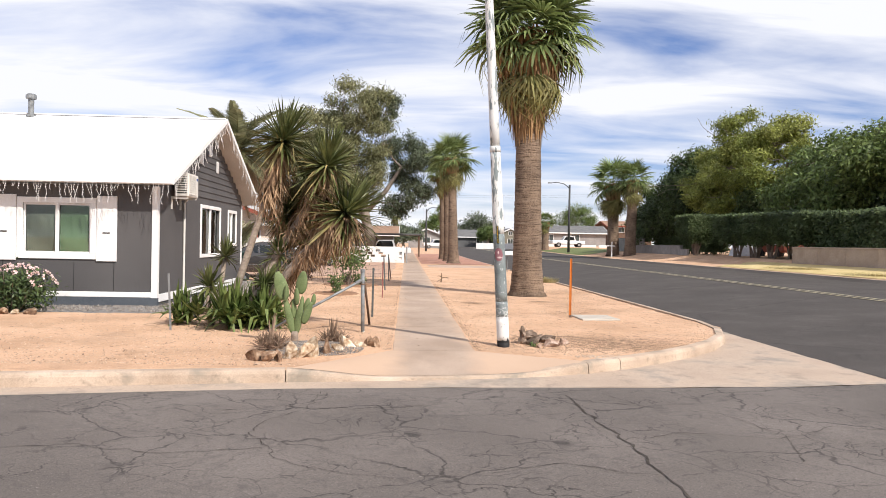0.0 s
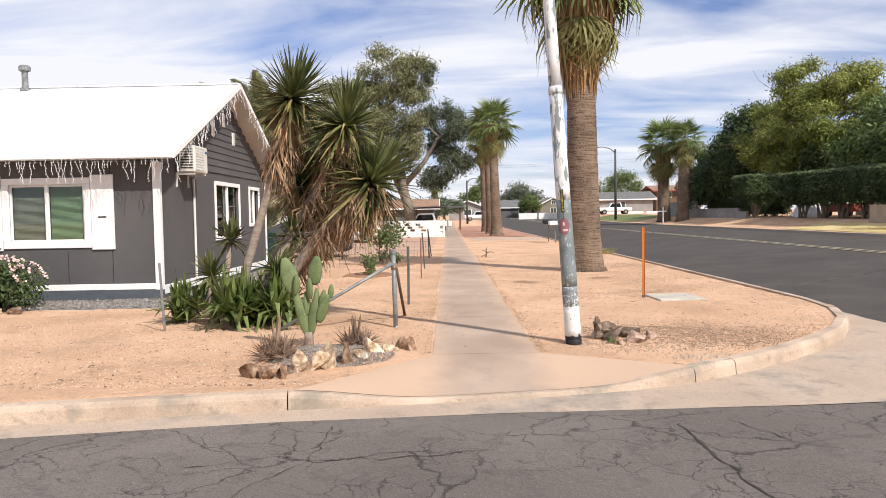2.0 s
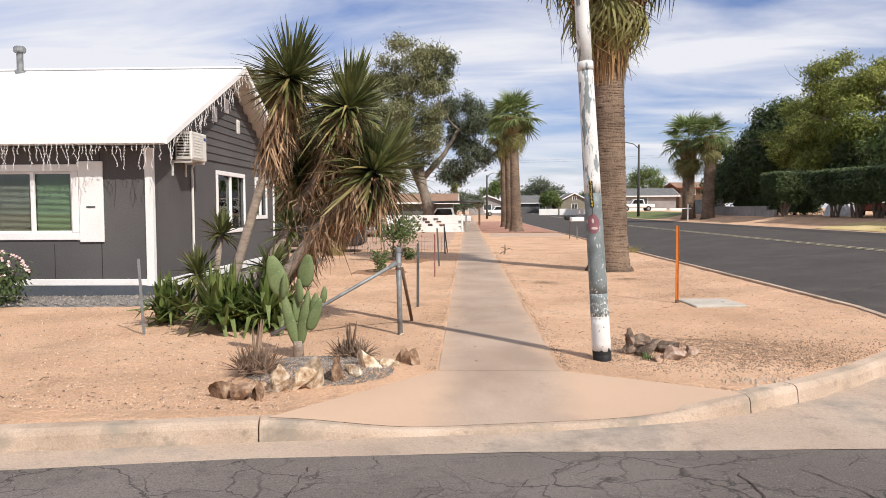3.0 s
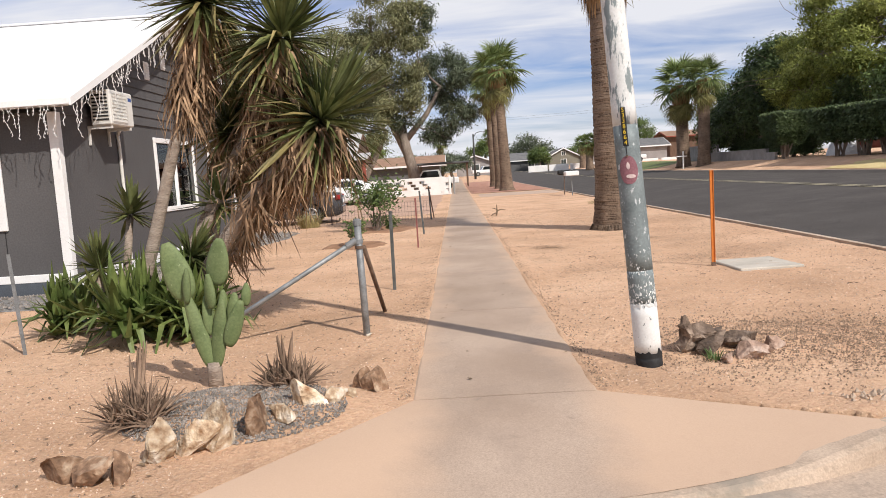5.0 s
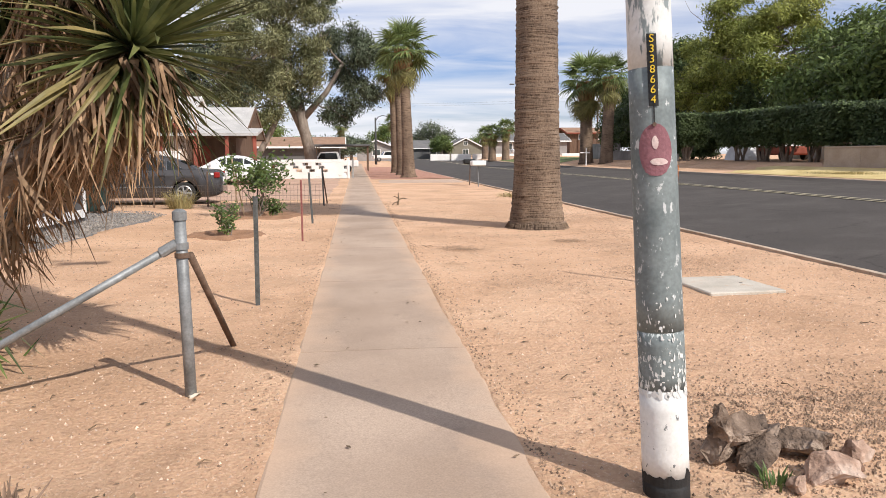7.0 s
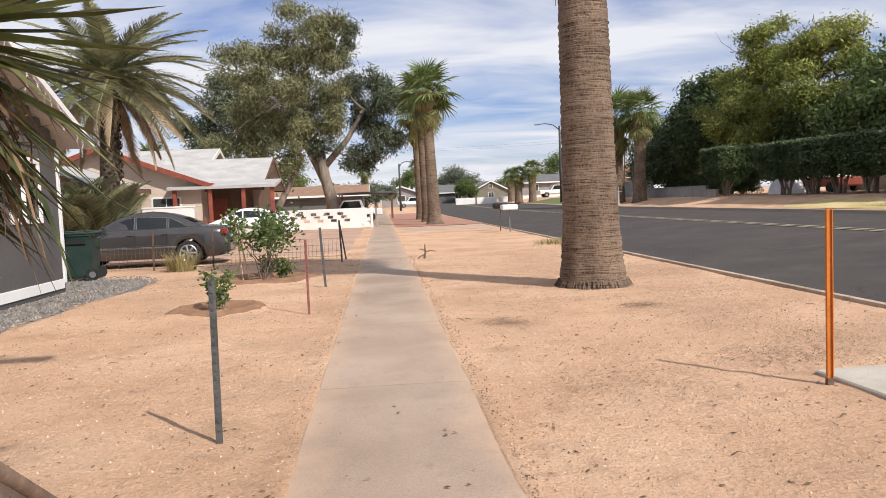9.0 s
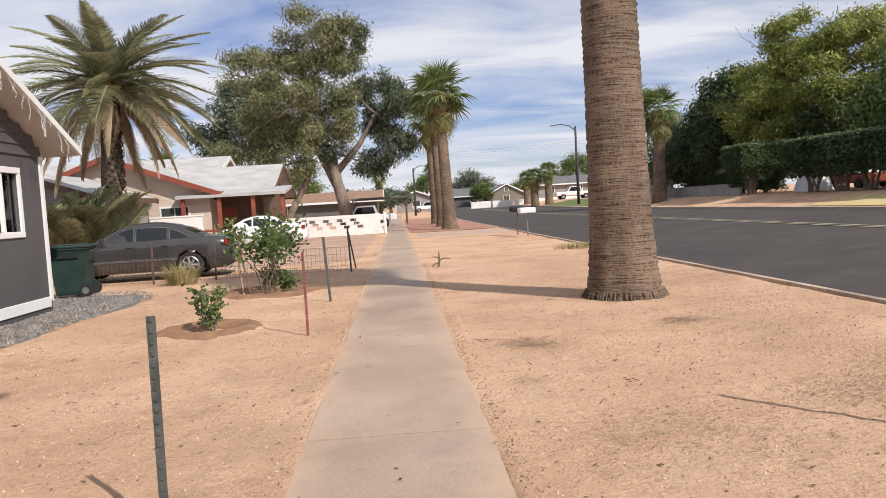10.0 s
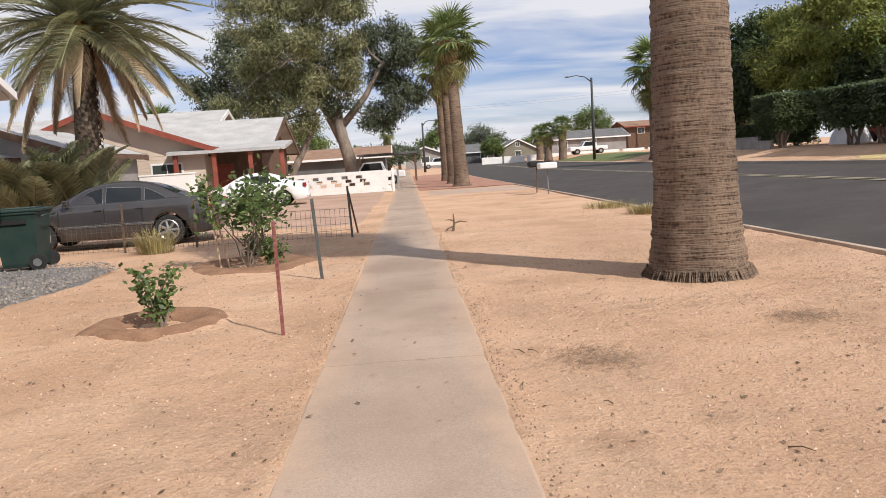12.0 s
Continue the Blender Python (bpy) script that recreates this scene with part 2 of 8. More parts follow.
def dusted_edges(m, middle, lo, hi, col, amount):
    """Sand blown over the long edges of the pavement, in ragged tongues."""
    t = m.node_tree
    link = t.links.new
    b = [n for n in t.nodes if n.type == "BSDF_PRINCIPLED"][0]
    old = b.inputs["Base Color"].links[0].from_socket
    pos = t.nodes.new("ShaderNodeNewGeometry")
    sep = t.nodes.new("ShaderNodeSeparateXYZ")
    link(pos.outputs["Position"], sep.inputs[0])
    n = t.nodes.new("ShaderNodeTexNoise")
    n.inputs["Scale"].default_value, n.inputs["Detail"].default_value, n.inputs["Roughness"].default_value = 1.4, 8.0, 0.6
    link(pos.outputs["Position"], n.inputs["Vector"])
    off = t.nodes.new("ShaderNodeMath")
    off.operation = "SUBTRACT"
    off.inputs[1].default_value = middle
    link(sep.outputs["X"], off.inputs[0])
    side = t.nodes.new("ShaderNodeMath")
    side.operation = "ABSOLUTE"
    link(off.outputs[0], side.inputs[0])
    push = t.nodes.new("ShaderNodeMath")
    push.operation = "MULTIPLY_ADD"
    push.inputs[1].default_value = 0.7
    link(n.outputs["Fac"], push.inputs[0])
    link(side.outputs[0], push.inputs[2])
    r = t.nodes.new("ShaderNodeMapRange")
    r.inputs["From Min"].default_value, r.inputs["From Max"].default_value, r.inputs["To Max"].default_value = lo, hi, amount
    link(push.outputs[0], r.inputs["Value"])
    mx = t.nodes.new("ShaderNodeMixRGB")
    mx.inputs["Color2"].default_value = (*col, 1)
    link(r.outputs[0], mx.inputs["Fac"])
    link(old, mx.inputs["Color1"])
    link(mx.outputs[0], b.inputs["Base Color"])


break_up(CONCRETE, 2.0, 0.52, 0.70, (0.31, 0.235, 0.185), 0.5, 0.003)
break_up(CONCRETE, 60.0, 0.52, 0.62, (0.26, 0.195, 0.15), 0.35, 0.003)
dusted_edges(CONCRETE, -0.61, 0.72, 1.05, (0.56, 0.385, 0.265), 0.75)
KERB = material("kerb_concrete", ((0.35, 0.26, 0.19), (0.47, 0.36, 0.27), (0.56, 0.44, 0.34)), rough=0.85, scale=1.2, fine=80, bump=0.4, dist=0.006, space="World",
                spots=(1.6, 0.54, 0.64, (0.30, 0.25, 0.195), (1, 1, 1)))
break_up(KERB, 9.0, 0.56, 0.68, (0.22, 0.175, 0.13), 0.6, 0.008)
GUTTER = material("gutter_concrete", ((0.38, 0.29, 0.22), (0.51, 0.40, 0.31)), rough=0.85, scale=0.9, fine=70, bump=0.3, dist=0.006, space="World",
                  spots=(0.9, 0.50, 0.62, (0.30, 0.255, 0.21), (1, 1, 1)))
break_up(GUTTER, 2.6, 0.55, 0.66, (0.25, 0.205, 0.165), 0.65, 0.006)
break_up(GUTTER, 24.0, 0.58, 0.66, (0.20, 0.165, 0.135), 0.5, 0.004)
ASPHALT = cracked_asphalt("cracked_asphalt", ((0.112, 0.095, 0.083), (0.158, 0.134, 0.118), (0.212, 0.181, 0.160)),
                          ((0.62, 0.013, 0.36, 0.52), (1.7, 0.009, 0.45, 0.58), (3.6, 0.007, 0.48, 0.60)), 0.78)
break_up(ASPHALT, 4.0, 0.52, 0.72, (0.085, 0.074, 0.068), 0.7, 0.01)
break_up(ASPHALT, 75.0, 0.50, 0.60, (0.06, 0.052, 0.047), 0.55, 0.006)
break_up(ASPHALT, 46.0, 0.60, 0.68, (0.36, 0.32, 0.285), 0.6, 0.003)
CRACK = material("dirt_filled_crack", ((0.035, 0.029, 0.024), (0.085, 0.070, 0.057)), rough=1.0, scale=5, space="World")
ROAD = cracked_asphalt("road_asphalt", ((0.056, 0.048, 0.043), (0.083, 0.072, 0.064)), ((0.13, 0.03, 0.40, 0.5), (0.5, 0.02, 0.52, 0.6)), 0.5)
break_up(ROAD, 0.8, 0.50, 0.68, (0.115, 0.10, 0.09), 0.5, 0.004)
break_up(ROAD, 30.0, 0.52, 0.62, (0.045, 0.04, 0.037), 0.4, 0.004)
LID_CONCRETE = material("pale_cover_concrete", ((0.40, 0.36, 0.30), (0.55, 0.50, 0.43)), rough=0.85, scale=3, fine=90, bump=0.3, dist=0.004, space="World", spots=(5, 0.58, 0.68, (0.46, 0.34, 0.24), (1, 1, 1)))
LINE = material("road_paint", ((0.40, 0.35, 0.22), (0.56, 0.50, 0.35)), scale=3, space="World")
GRAVEL = material("grey_gravel", ((0.16, 0.155, 0.15), (0.36, 0.34, 0.32)), scale=30, fine=90, bump=0.9, dist=0.03, space="World")
PEBBLE = material("pebble", ((0.36, 0.245, 0.165), (0.68, 0.51, 0.385)), scale=8, island=0.35)
CHIP = material("gravel_chip", ((0.13, 0.115, 0.10), (0.31, 0.27, 0.235)), scale=8, island=0.45)
CLOD = material("dark_earth", ((0.23, 0.125, 0.072), (0.35, 0.20, 0.118)), scale=5, fine=50, bump=0.7, dist=0.02, space="World")
LITTER = material("dry_litter", ((0.10, 0.07, 0.045), (0.22, 0.15, 0.09)), scale=8, island=0.4)
WALL_GREY = material("grey_house_paint", ((0.082, 0.078, 0.078), (0.105, 0.100, 0.099)), rough=0.75, scale=0.7, fine=40, bump=0.12, dist=0.004, space="World",
                     spots=(1.1, 0.60, 0.8, (0.072, 0.068, 0.068), (1, 1, 0.35)))
GREY_TRIM = material("grey_footing", ((0.07, 0.08, 0.095), (0.10, 0.11, 0.125)), scale=3, space="World")
WHITE = material("white_paint", ((0.74, 0.73, 0.71), (0.82, 0.81, 0.79)), rough=0.6, scale=1.5, fine=30, bump=0.08, dist=0.003, space="World")
ROOF_WHITE = material("white_roof_coating", ((0.68, 0.68, 0.68), (0.75, 0.75, 0.75)), rough=0.7, scale=0.6, fine=25, bump=0.15, dist=0.005, space="World")
SOFFIT = material("soffit_paint", ((0.52, 0.47, 0.42), (0.62, 0.57, 0.52)), scale=1.5, space="World")
GLASS = glass("window_glass", (0.06, 0.07, 0.065), 0.06)
BLIND_GREEN = material("green_blind", ((0.20, 0.30, 0.165), (0.25, 0.36, 0.21)), rough=0.6, scale=3, space="World")
BLIND_GREY = material("grey_blind", ((0.20, 0.215, 0.17), (0.26, 0.27, 0.22)), rough=0.6, scale=3, space="World")
PLASTIC_WHITE = material("white_plastic", ((0.62, 0.60, 0.55), (0.70, 0.68, 0.63)), rough=0.5, scale=4)
DARK = material("dark_void", ((0.02, 0.02, 0.02), (0.03, 0.03, 0.03)), rough=0.7, bump=0)
GALV = material("galvanised_steel", ((0.16, 0.165, 0.165), (0.30, 0.31, 0.31)), rough=0.55, metal=0.35, scale=9, fine=70, bump=0.15, dist=0.003)
POST_STEEL = material("dull_fence_steel", ((0.075, 0.08, 0.078), (0.15, 0.155, 0.15)), rough=0.6, metal=0.2, scale=10, fine=60, bump=0.2, dist=0.003)
POLE_STEEL = material("weathered_pole_steel", ((0.15, 0.175, 0.175), (0.24, 0.27, 0.265)), rough=0.6, metal=0.2, scale=6, fine=60, bump=0.2, dist=0.004,
                      spots=(26.0, 0.60, 0.63, (0.56, 0.57, 0.56), (1.2, 1.2, 0.7)))
POLE_FLAKE = material("flaking_pole_paint", ((0.15, 0.175, 0.175), (0.24, 0.27, 0.265)), rough=0.6, metal=0.15, scale=6, fine=60, bump=0.25, dist=0.004,
                      spots=(40.0, 0.56, 0.60, (0.60, 0.63, 0.61), (1.2, 1.2, 0.7)))
POLE_WHITE = material("chipped_white_paint", ((0.66, 0.65, 0.62), (0.74, 0.73, 0.70)), rough=0.6, scale=6, fine=60, bump=0.25, dist=0.004,
                      spots=(30.0, 0.64, 0.66, (0.17, 0.18, 0.18), (1.5, 1.5, 0.8)))
POLE_MIX = material("peeling_pole_paint", ((0.62, 0.61, 0.58), (0.72, 0.71, 0.68)), rough=0.6, scale=6, fine=60, bump=0.25, dist=0.004,
                    spots=(9.0, 0.53, 0.57, (0.22, 0.25, 0.25), (1.6, 1.6, 0.4)))
BLACK_PAINT = material("black_paint", ((0.012, 0.012, 0.012), (0.03, 0.03, 0.03)), rough=0.6, scale=8)
RED_PATCH = material("dull_red_paint", ((0.21, 0.085, 0.10), (0.31, 0.14, 0.155)), rough=0.6, scale=9)
YELLOW = material("yellow_marking", ((0.72, 0.48, 0.03), (0.80, 0.55, 0.05)), rough=0.5, scale=20)
PINK_SMEAR = material("pale_pink_paint", ((0.55, 0.40, 0.38), (0.66, 0.52, 0.48)), rough=0.6, scale=20)
ORANGE = material("orange_marker", ((0.48, 0.14, 0.025), (0.60, 0.20, 0.035)), rough=0.6, scale=5)
RED_STEEL = material("rusty_red_paint", ((0.20, 0.06, 0.055), (0.30, 0.13, 0.11)), rough=0.7, scale=10, island=0.3)
RUST = material("rusted_steel", ((0.10, 0.065, 0.045), (0.19, 0.125, 0.09)), rough=0.8, metal=0.1, scale=12)
PALM_BARK = banded_trunk("fan_palm_bark", (0.29, 0.208, 0.146), (0.12, 0.085, 0.062), 30)
BARK = material("grey_bark", ((0.16, 0.125, 0.10), (0.30, 0.25, 0.205)), rough=0.95, scale=5, fine=30, bump=0.8, dist=0.03, stretch=(1, 1, 0.3))
YUCCA_BARK = material("yucca_bark", ((0.24, 0.185, 0.145), (0.36, 0.295, 0.235)), rough=0.95, scale=8, fine=35, bump=0.8, dist=0.02, stretch=(1, 1, 2.5))
DATE_BARK = material("date_palm_bark", ((0.035, 0.027, 0.02), (0.135, 0.10, 0.073)), rough=0.95, scale=7, fine=35, bump=0.8, dist=0.02, island=0.5)
FAN_GREEN = material("fan_palm_leaf", ((0.10, 0.145, 0.045), (0.25, 0.295, 0.115)), rough=0.38, scale=2, fine=20, bump=0, island=0.5, translucent=0.25, random_amount=0.3)
FAN_YELLOW = material("ageing_palm_leaf", ((0.188, 0.188, 0.062), (0.3, 0.263, 0.106)), rough=0.5, scale=2, fine=20, bump=0, island=0.3, translucent=0.25, random_amount=0.2)
THATCH = material("dead_palm_thatch", ((0.26, 0.145, 0.065), (0.42, 0.265, 0.135)), rough=0.85, scale=2, fine=25, bump=0, island=0.4, translucent=0.15)
DATE_LEAF = material("date_palm_leaf", ((0.18, 0.185, 0.095), (0.33, 0.325, 0.185)), rough=0.45, scale=2, fine=20, bump=0, island=0.45, translucent=0.3, random_amount=0.25)
DATE_DEAD = material("dead_date_leaf", ((0.34, 0.25, 0.155), (0.50, 0.39, 0.26)), rough=0.8, scale=2, bump=0, island=0.3, translucent=0.2)
DATE_FRUIT = material("orange_fruit_stalks", ((0.40, 0.19, 0.03), (0.52, 0.28, 0.06)), rough=0.7, scale=5, bump=0, island=0.3)
YUCCA_LEAF = material("yucca_leaf", ((0.042, 0.060, 0.018), (0.19, 0.20, 0.075)), rough=0.36, scale=3, fine=20, bump=0, island=0.4, translucent=0.2, random_amount=0.15)
YUCCA_WORN = material("worn_yucca_leaf", ((0.08, 0.075, 0.028), (0.32, 0.25, 0.10)), rough=0.55, scale=3, fine=20, bump=0, island=0.45, translucent=0.15)
YUCCA_DEAD = material("dead_yucca_leaf", ((0.11, 0.062, 0.033), (0.52, 0.345, 0.205)), rough=0.8, scale=3, fine=25, bump=0, island=0.45, translucent=0.15)
AGAVE = material("strap_leaf", ((0.045, 0.075, 0.018), (0.175, 0.215, 0.066)), rough=0.3, scale=3, fine=20, bump=0, island=0.35, translucent=0.2)
CACTUS = material("cactus_pad", ((0.10, 0.135, 0.05), (0.175, 0.21, 0.092)), rough=0.65, scale=5, fine=60, bump=0.2, dist=0.006, random_amount=0.15, spots=(22, 0.66, 0.70, (0.30, 0.33, 0.18), (1, 1, 1)))
DRY_PLANT = material("dry_plant", ((0.16, 0.105, 0.07), (0.29, 0.20, 0.14)), rough=0.9, scale=4, bump=0, island=0.4)
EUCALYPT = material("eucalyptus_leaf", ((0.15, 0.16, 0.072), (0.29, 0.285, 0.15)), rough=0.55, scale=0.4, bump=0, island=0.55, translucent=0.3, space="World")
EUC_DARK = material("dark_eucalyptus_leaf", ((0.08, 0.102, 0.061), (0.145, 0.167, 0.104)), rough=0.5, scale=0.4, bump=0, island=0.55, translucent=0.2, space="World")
LEAF_LIME = material("lime_green_leaf", ((0.165, 0.20, 0.04), (0.315, 0.335, 0.088)), rough=0.55, scale=0.3, bump=0, island=0.55, translucent=0.3, space="World")
LEAF_DEEP = material("deep_green_leaf", ((0.040, 0.066, 0.022), (0.105, 0.145, 0.052)), rough=0.5, scale=0.4, bump=0, island=0.55, translucent=0.2, space="World")
LEAF_MID = material("mid_green_leaf", ((0.083, 0.128, 0.036), (0.19, 0.24, 0.075)), rough=0.5, scale=0.4, bump=0, island=0.55, translucent=0.25, space="World")
HEDGE_LEAF = material("hedge_leaf", ((0.056, 0.084, 0.034), (0.119, 0.154, 0.063)), rough=0.5, scale=0.5, bump=0, island=0.4, translucent=0.15, space="World")
SHRUB_LEAF = material("shrub_leaf", ((0.055, 0.092, 0.026), (0.155, 0.21, 0.066)), rough=0.45, scale=2, bump=0, island=0.35, translucent=0.25)
BLOSSOM = material("pale_pink_blossom", ((0.62, 0.40, 0.38), (0.75, 0.60, 0.56)), rough=0.6, scale=5, bump=0, island=0.2)
GRASS_DRY = material("dry_grass", ((0.26, 0.22, 0.095), (0.42, 0.36, 0.17)), rough=0.8, scale=3, bump=0, island=0.35, translucent=0.2)
ROCK_TAN = material("tan_quartz_rock", ((0.22, 0.115, 0.055), (0.52, 0.39, 0.26), (0.72, 0.64, 0.53)), rough=0.8, scale=13, fine=40, bump=0.8, dist=0.02, random_amount=0.25)
ROCK_BROWN = material("brown_rock", ((0.09, 0.05, 0.03), (0.25, 0.15, 0.09), (0.50, 0.38, 0.27)), rough=0.8, scale=12, fine=40, bump=0.8, dist=0.02, random_amount=0.25)
ROCK_PINK = material("pinkish_rock", ((0.16, 0.095, 0.065), (0.40, 0.27, 0.20), (0.55, 0.43, 0.35)), rough=0.85, scale=7, fine=40, bump=0.8, dist=0.02)
STUMP = material("weathered_stump", ((0.045, 0.032, 0.024), (0.17, 0.12, 0.088), (0.42, 0.32, 0.245)), rough=0.9, scale=6, fine=45, bump=0.9, dist=0.03)
CAR_GREY = material("grey_car_paint", ((0.085, 0.080, 0.080), (0.105, 0.099, 0.098)), rough=0.2, metal=0.55, scale=2, bump=0, spec=0.6)
CAR_WHITE = material("white_car_paint", ((0.72, 0.72, 0.71), (0.78, 0.78, 0.77)), rough=0.3, scale=2, bump=0, spec=0.5)
CAR_GLASS = glass("car_glass", (0.016, 0.019, 0.02), 0.04)
TYRE = material("tyre_rubber", ((0.018, 0.018, 0.018), (0.035, 0.034, 0.033)), rough=0.85, scale=10)
RIM = material("alloy_rim", ((0.34, 0.34, 0.33), (0.44, 0.44, 0.43)), rough=0.35, metal=0.7, scale=6, bump=0)
TAIL = material("red_tail_lamp", ((0.22, 0.012, 0.012), (0.32, 0.02, 0.018)), rough=0.2, scale=5, bump=0, spec=0.7)
CHROME = material("chrome_trim", ((0.55, 0.55, 0.54), (0.62, 0.62, 0.61)), rough=0.2, metal=0.9, scale=5, bump=0)
BIN_GREEN = material("dark_green_bin_plastic", ((0.020, 0.040, 0.034), (0.034, 0.058, 0.050)), rough=0.5, scale=3, fine=60, bump=0.1, dist=0.003)
BLOCK_WHITE = material("whitewashed_block", ((0.72, 0.70, 0.67), (0.82, 0.80, 0.77)), rough=0.8, scale=1.5, fine=30, bump=0.3, dist=0.006, space="World", spots=(1.4, 0.66, 0.74, (0.46, 0.44, 0.42), (1, 1, 1)))
BLOCK_GREY = material("grey_block", ((0.22, 0.21, 0.20), (0.31, 0.30, 0.285)), rough=0.9, scale=1.5, fine=25, bump=0.4, dist=0.01, space="World", random_amount=0.1)
BLOCK_TAN = material("tan_block", ((0.36, 0.28, 0.22), (0.46, 0.37, 0.30)), rough=0.9, scale=1.5, fine=25, bump=0.4, dist=0.01, space="World", random_amount=0.1)
STUCCO_GREY = material("grey_stucco", ((0.25, 0.235, 0.225), (0.33, 0.31, 0.295)), rough=0.95, scale=0.8, fine=40, bump=0.4, dist=0.008, space="World")
STUCCO_BEIGE = material("beige_siding", ((0.56, 0.45, 0.355), (0.68, 0.56, 0.45)), rough=0.9, scale=0.8, fine=40, bump=0.3, dist=0.006, space="World")
STUCCO_DARK = material("charcoal_wall", ((0.10, 0.10, 0.10), (0.14, 0.14, 0.14)), rough=0.9, scale=0.8, space="World")
STUCCO_OLIVE = material("olive_wall", ((0.17, 0.16, 0.125), (0.23, 0.215, 0.17)), rough=0.9, scale=0.8, space="World")
SHINGLE = material("pale_shingle", ((0.38, 0.37, 0.355), (0.50, 0.485, 0.465)), rough=0.95, scale=1.2, fine=14, bump=0.5, dist=0.02, space="World", stretch=(1, 1, 3))
SHINGLE_GREY = material("grey_shingle", ((0.12, 0.12, 0.12), (0.18, 0.175, 0.17)), rough=0.95, scale=1.2, fine=14, bump=0.5, dist=0.02, space="World")
SHINGLE_BROWN = material("brown_shingle", ((0.24, 0.145, 0.095), (0.34, 0.215, 0.145)), rough=0.95, scale=1.2, fine=14, bump=0.5, dist=0.02, space="World")
RED_TRIM = material("dark_red_trim", ((0.22, 0.055, 0.035), (0.30, 0.085, 0.055)), rough=0.7, scale=3, space="World")
BROWN_WOOD = material("brown_wood", ((0.10, 0.06, 0.04), (0.17, 0.105, 0.07)), rough=0.8, scale=6, space="World", stretch=(1, 1, 0.2))
PALE_WOOD = material("bare_stake_wood", ((0.46, 0.33, 0.21), (0.58, 0.44, 0.30)), rough=0.85, scale=6, stretch=(1, 1, 0.2))
LAMP_STEEL = material("dark_lamp_steel", ((0.045, 0.045, 0.045), (0.07, 0.07, 0.07)), rough=0.6, scale=4)
WIRE = material("wire", ((0.12, 0.11, 0.10), (0.20, 0.18, 0.16)), rough=0.6, metal=0.4, scale=10, bump=0)
TARP = material("white_tarp", ((0.62, 0.63, 0.66), (0.74, 0.75, 0.77)), rough=0.6, scale=2, fine=12, bump=0.4, dist=0.03)
TWINKLE = material("string_light_wire", ((0.60, 0.58, 0.56), (0.74, 0.72, 0.70)), rough=0.5, scale=20, bump=0)


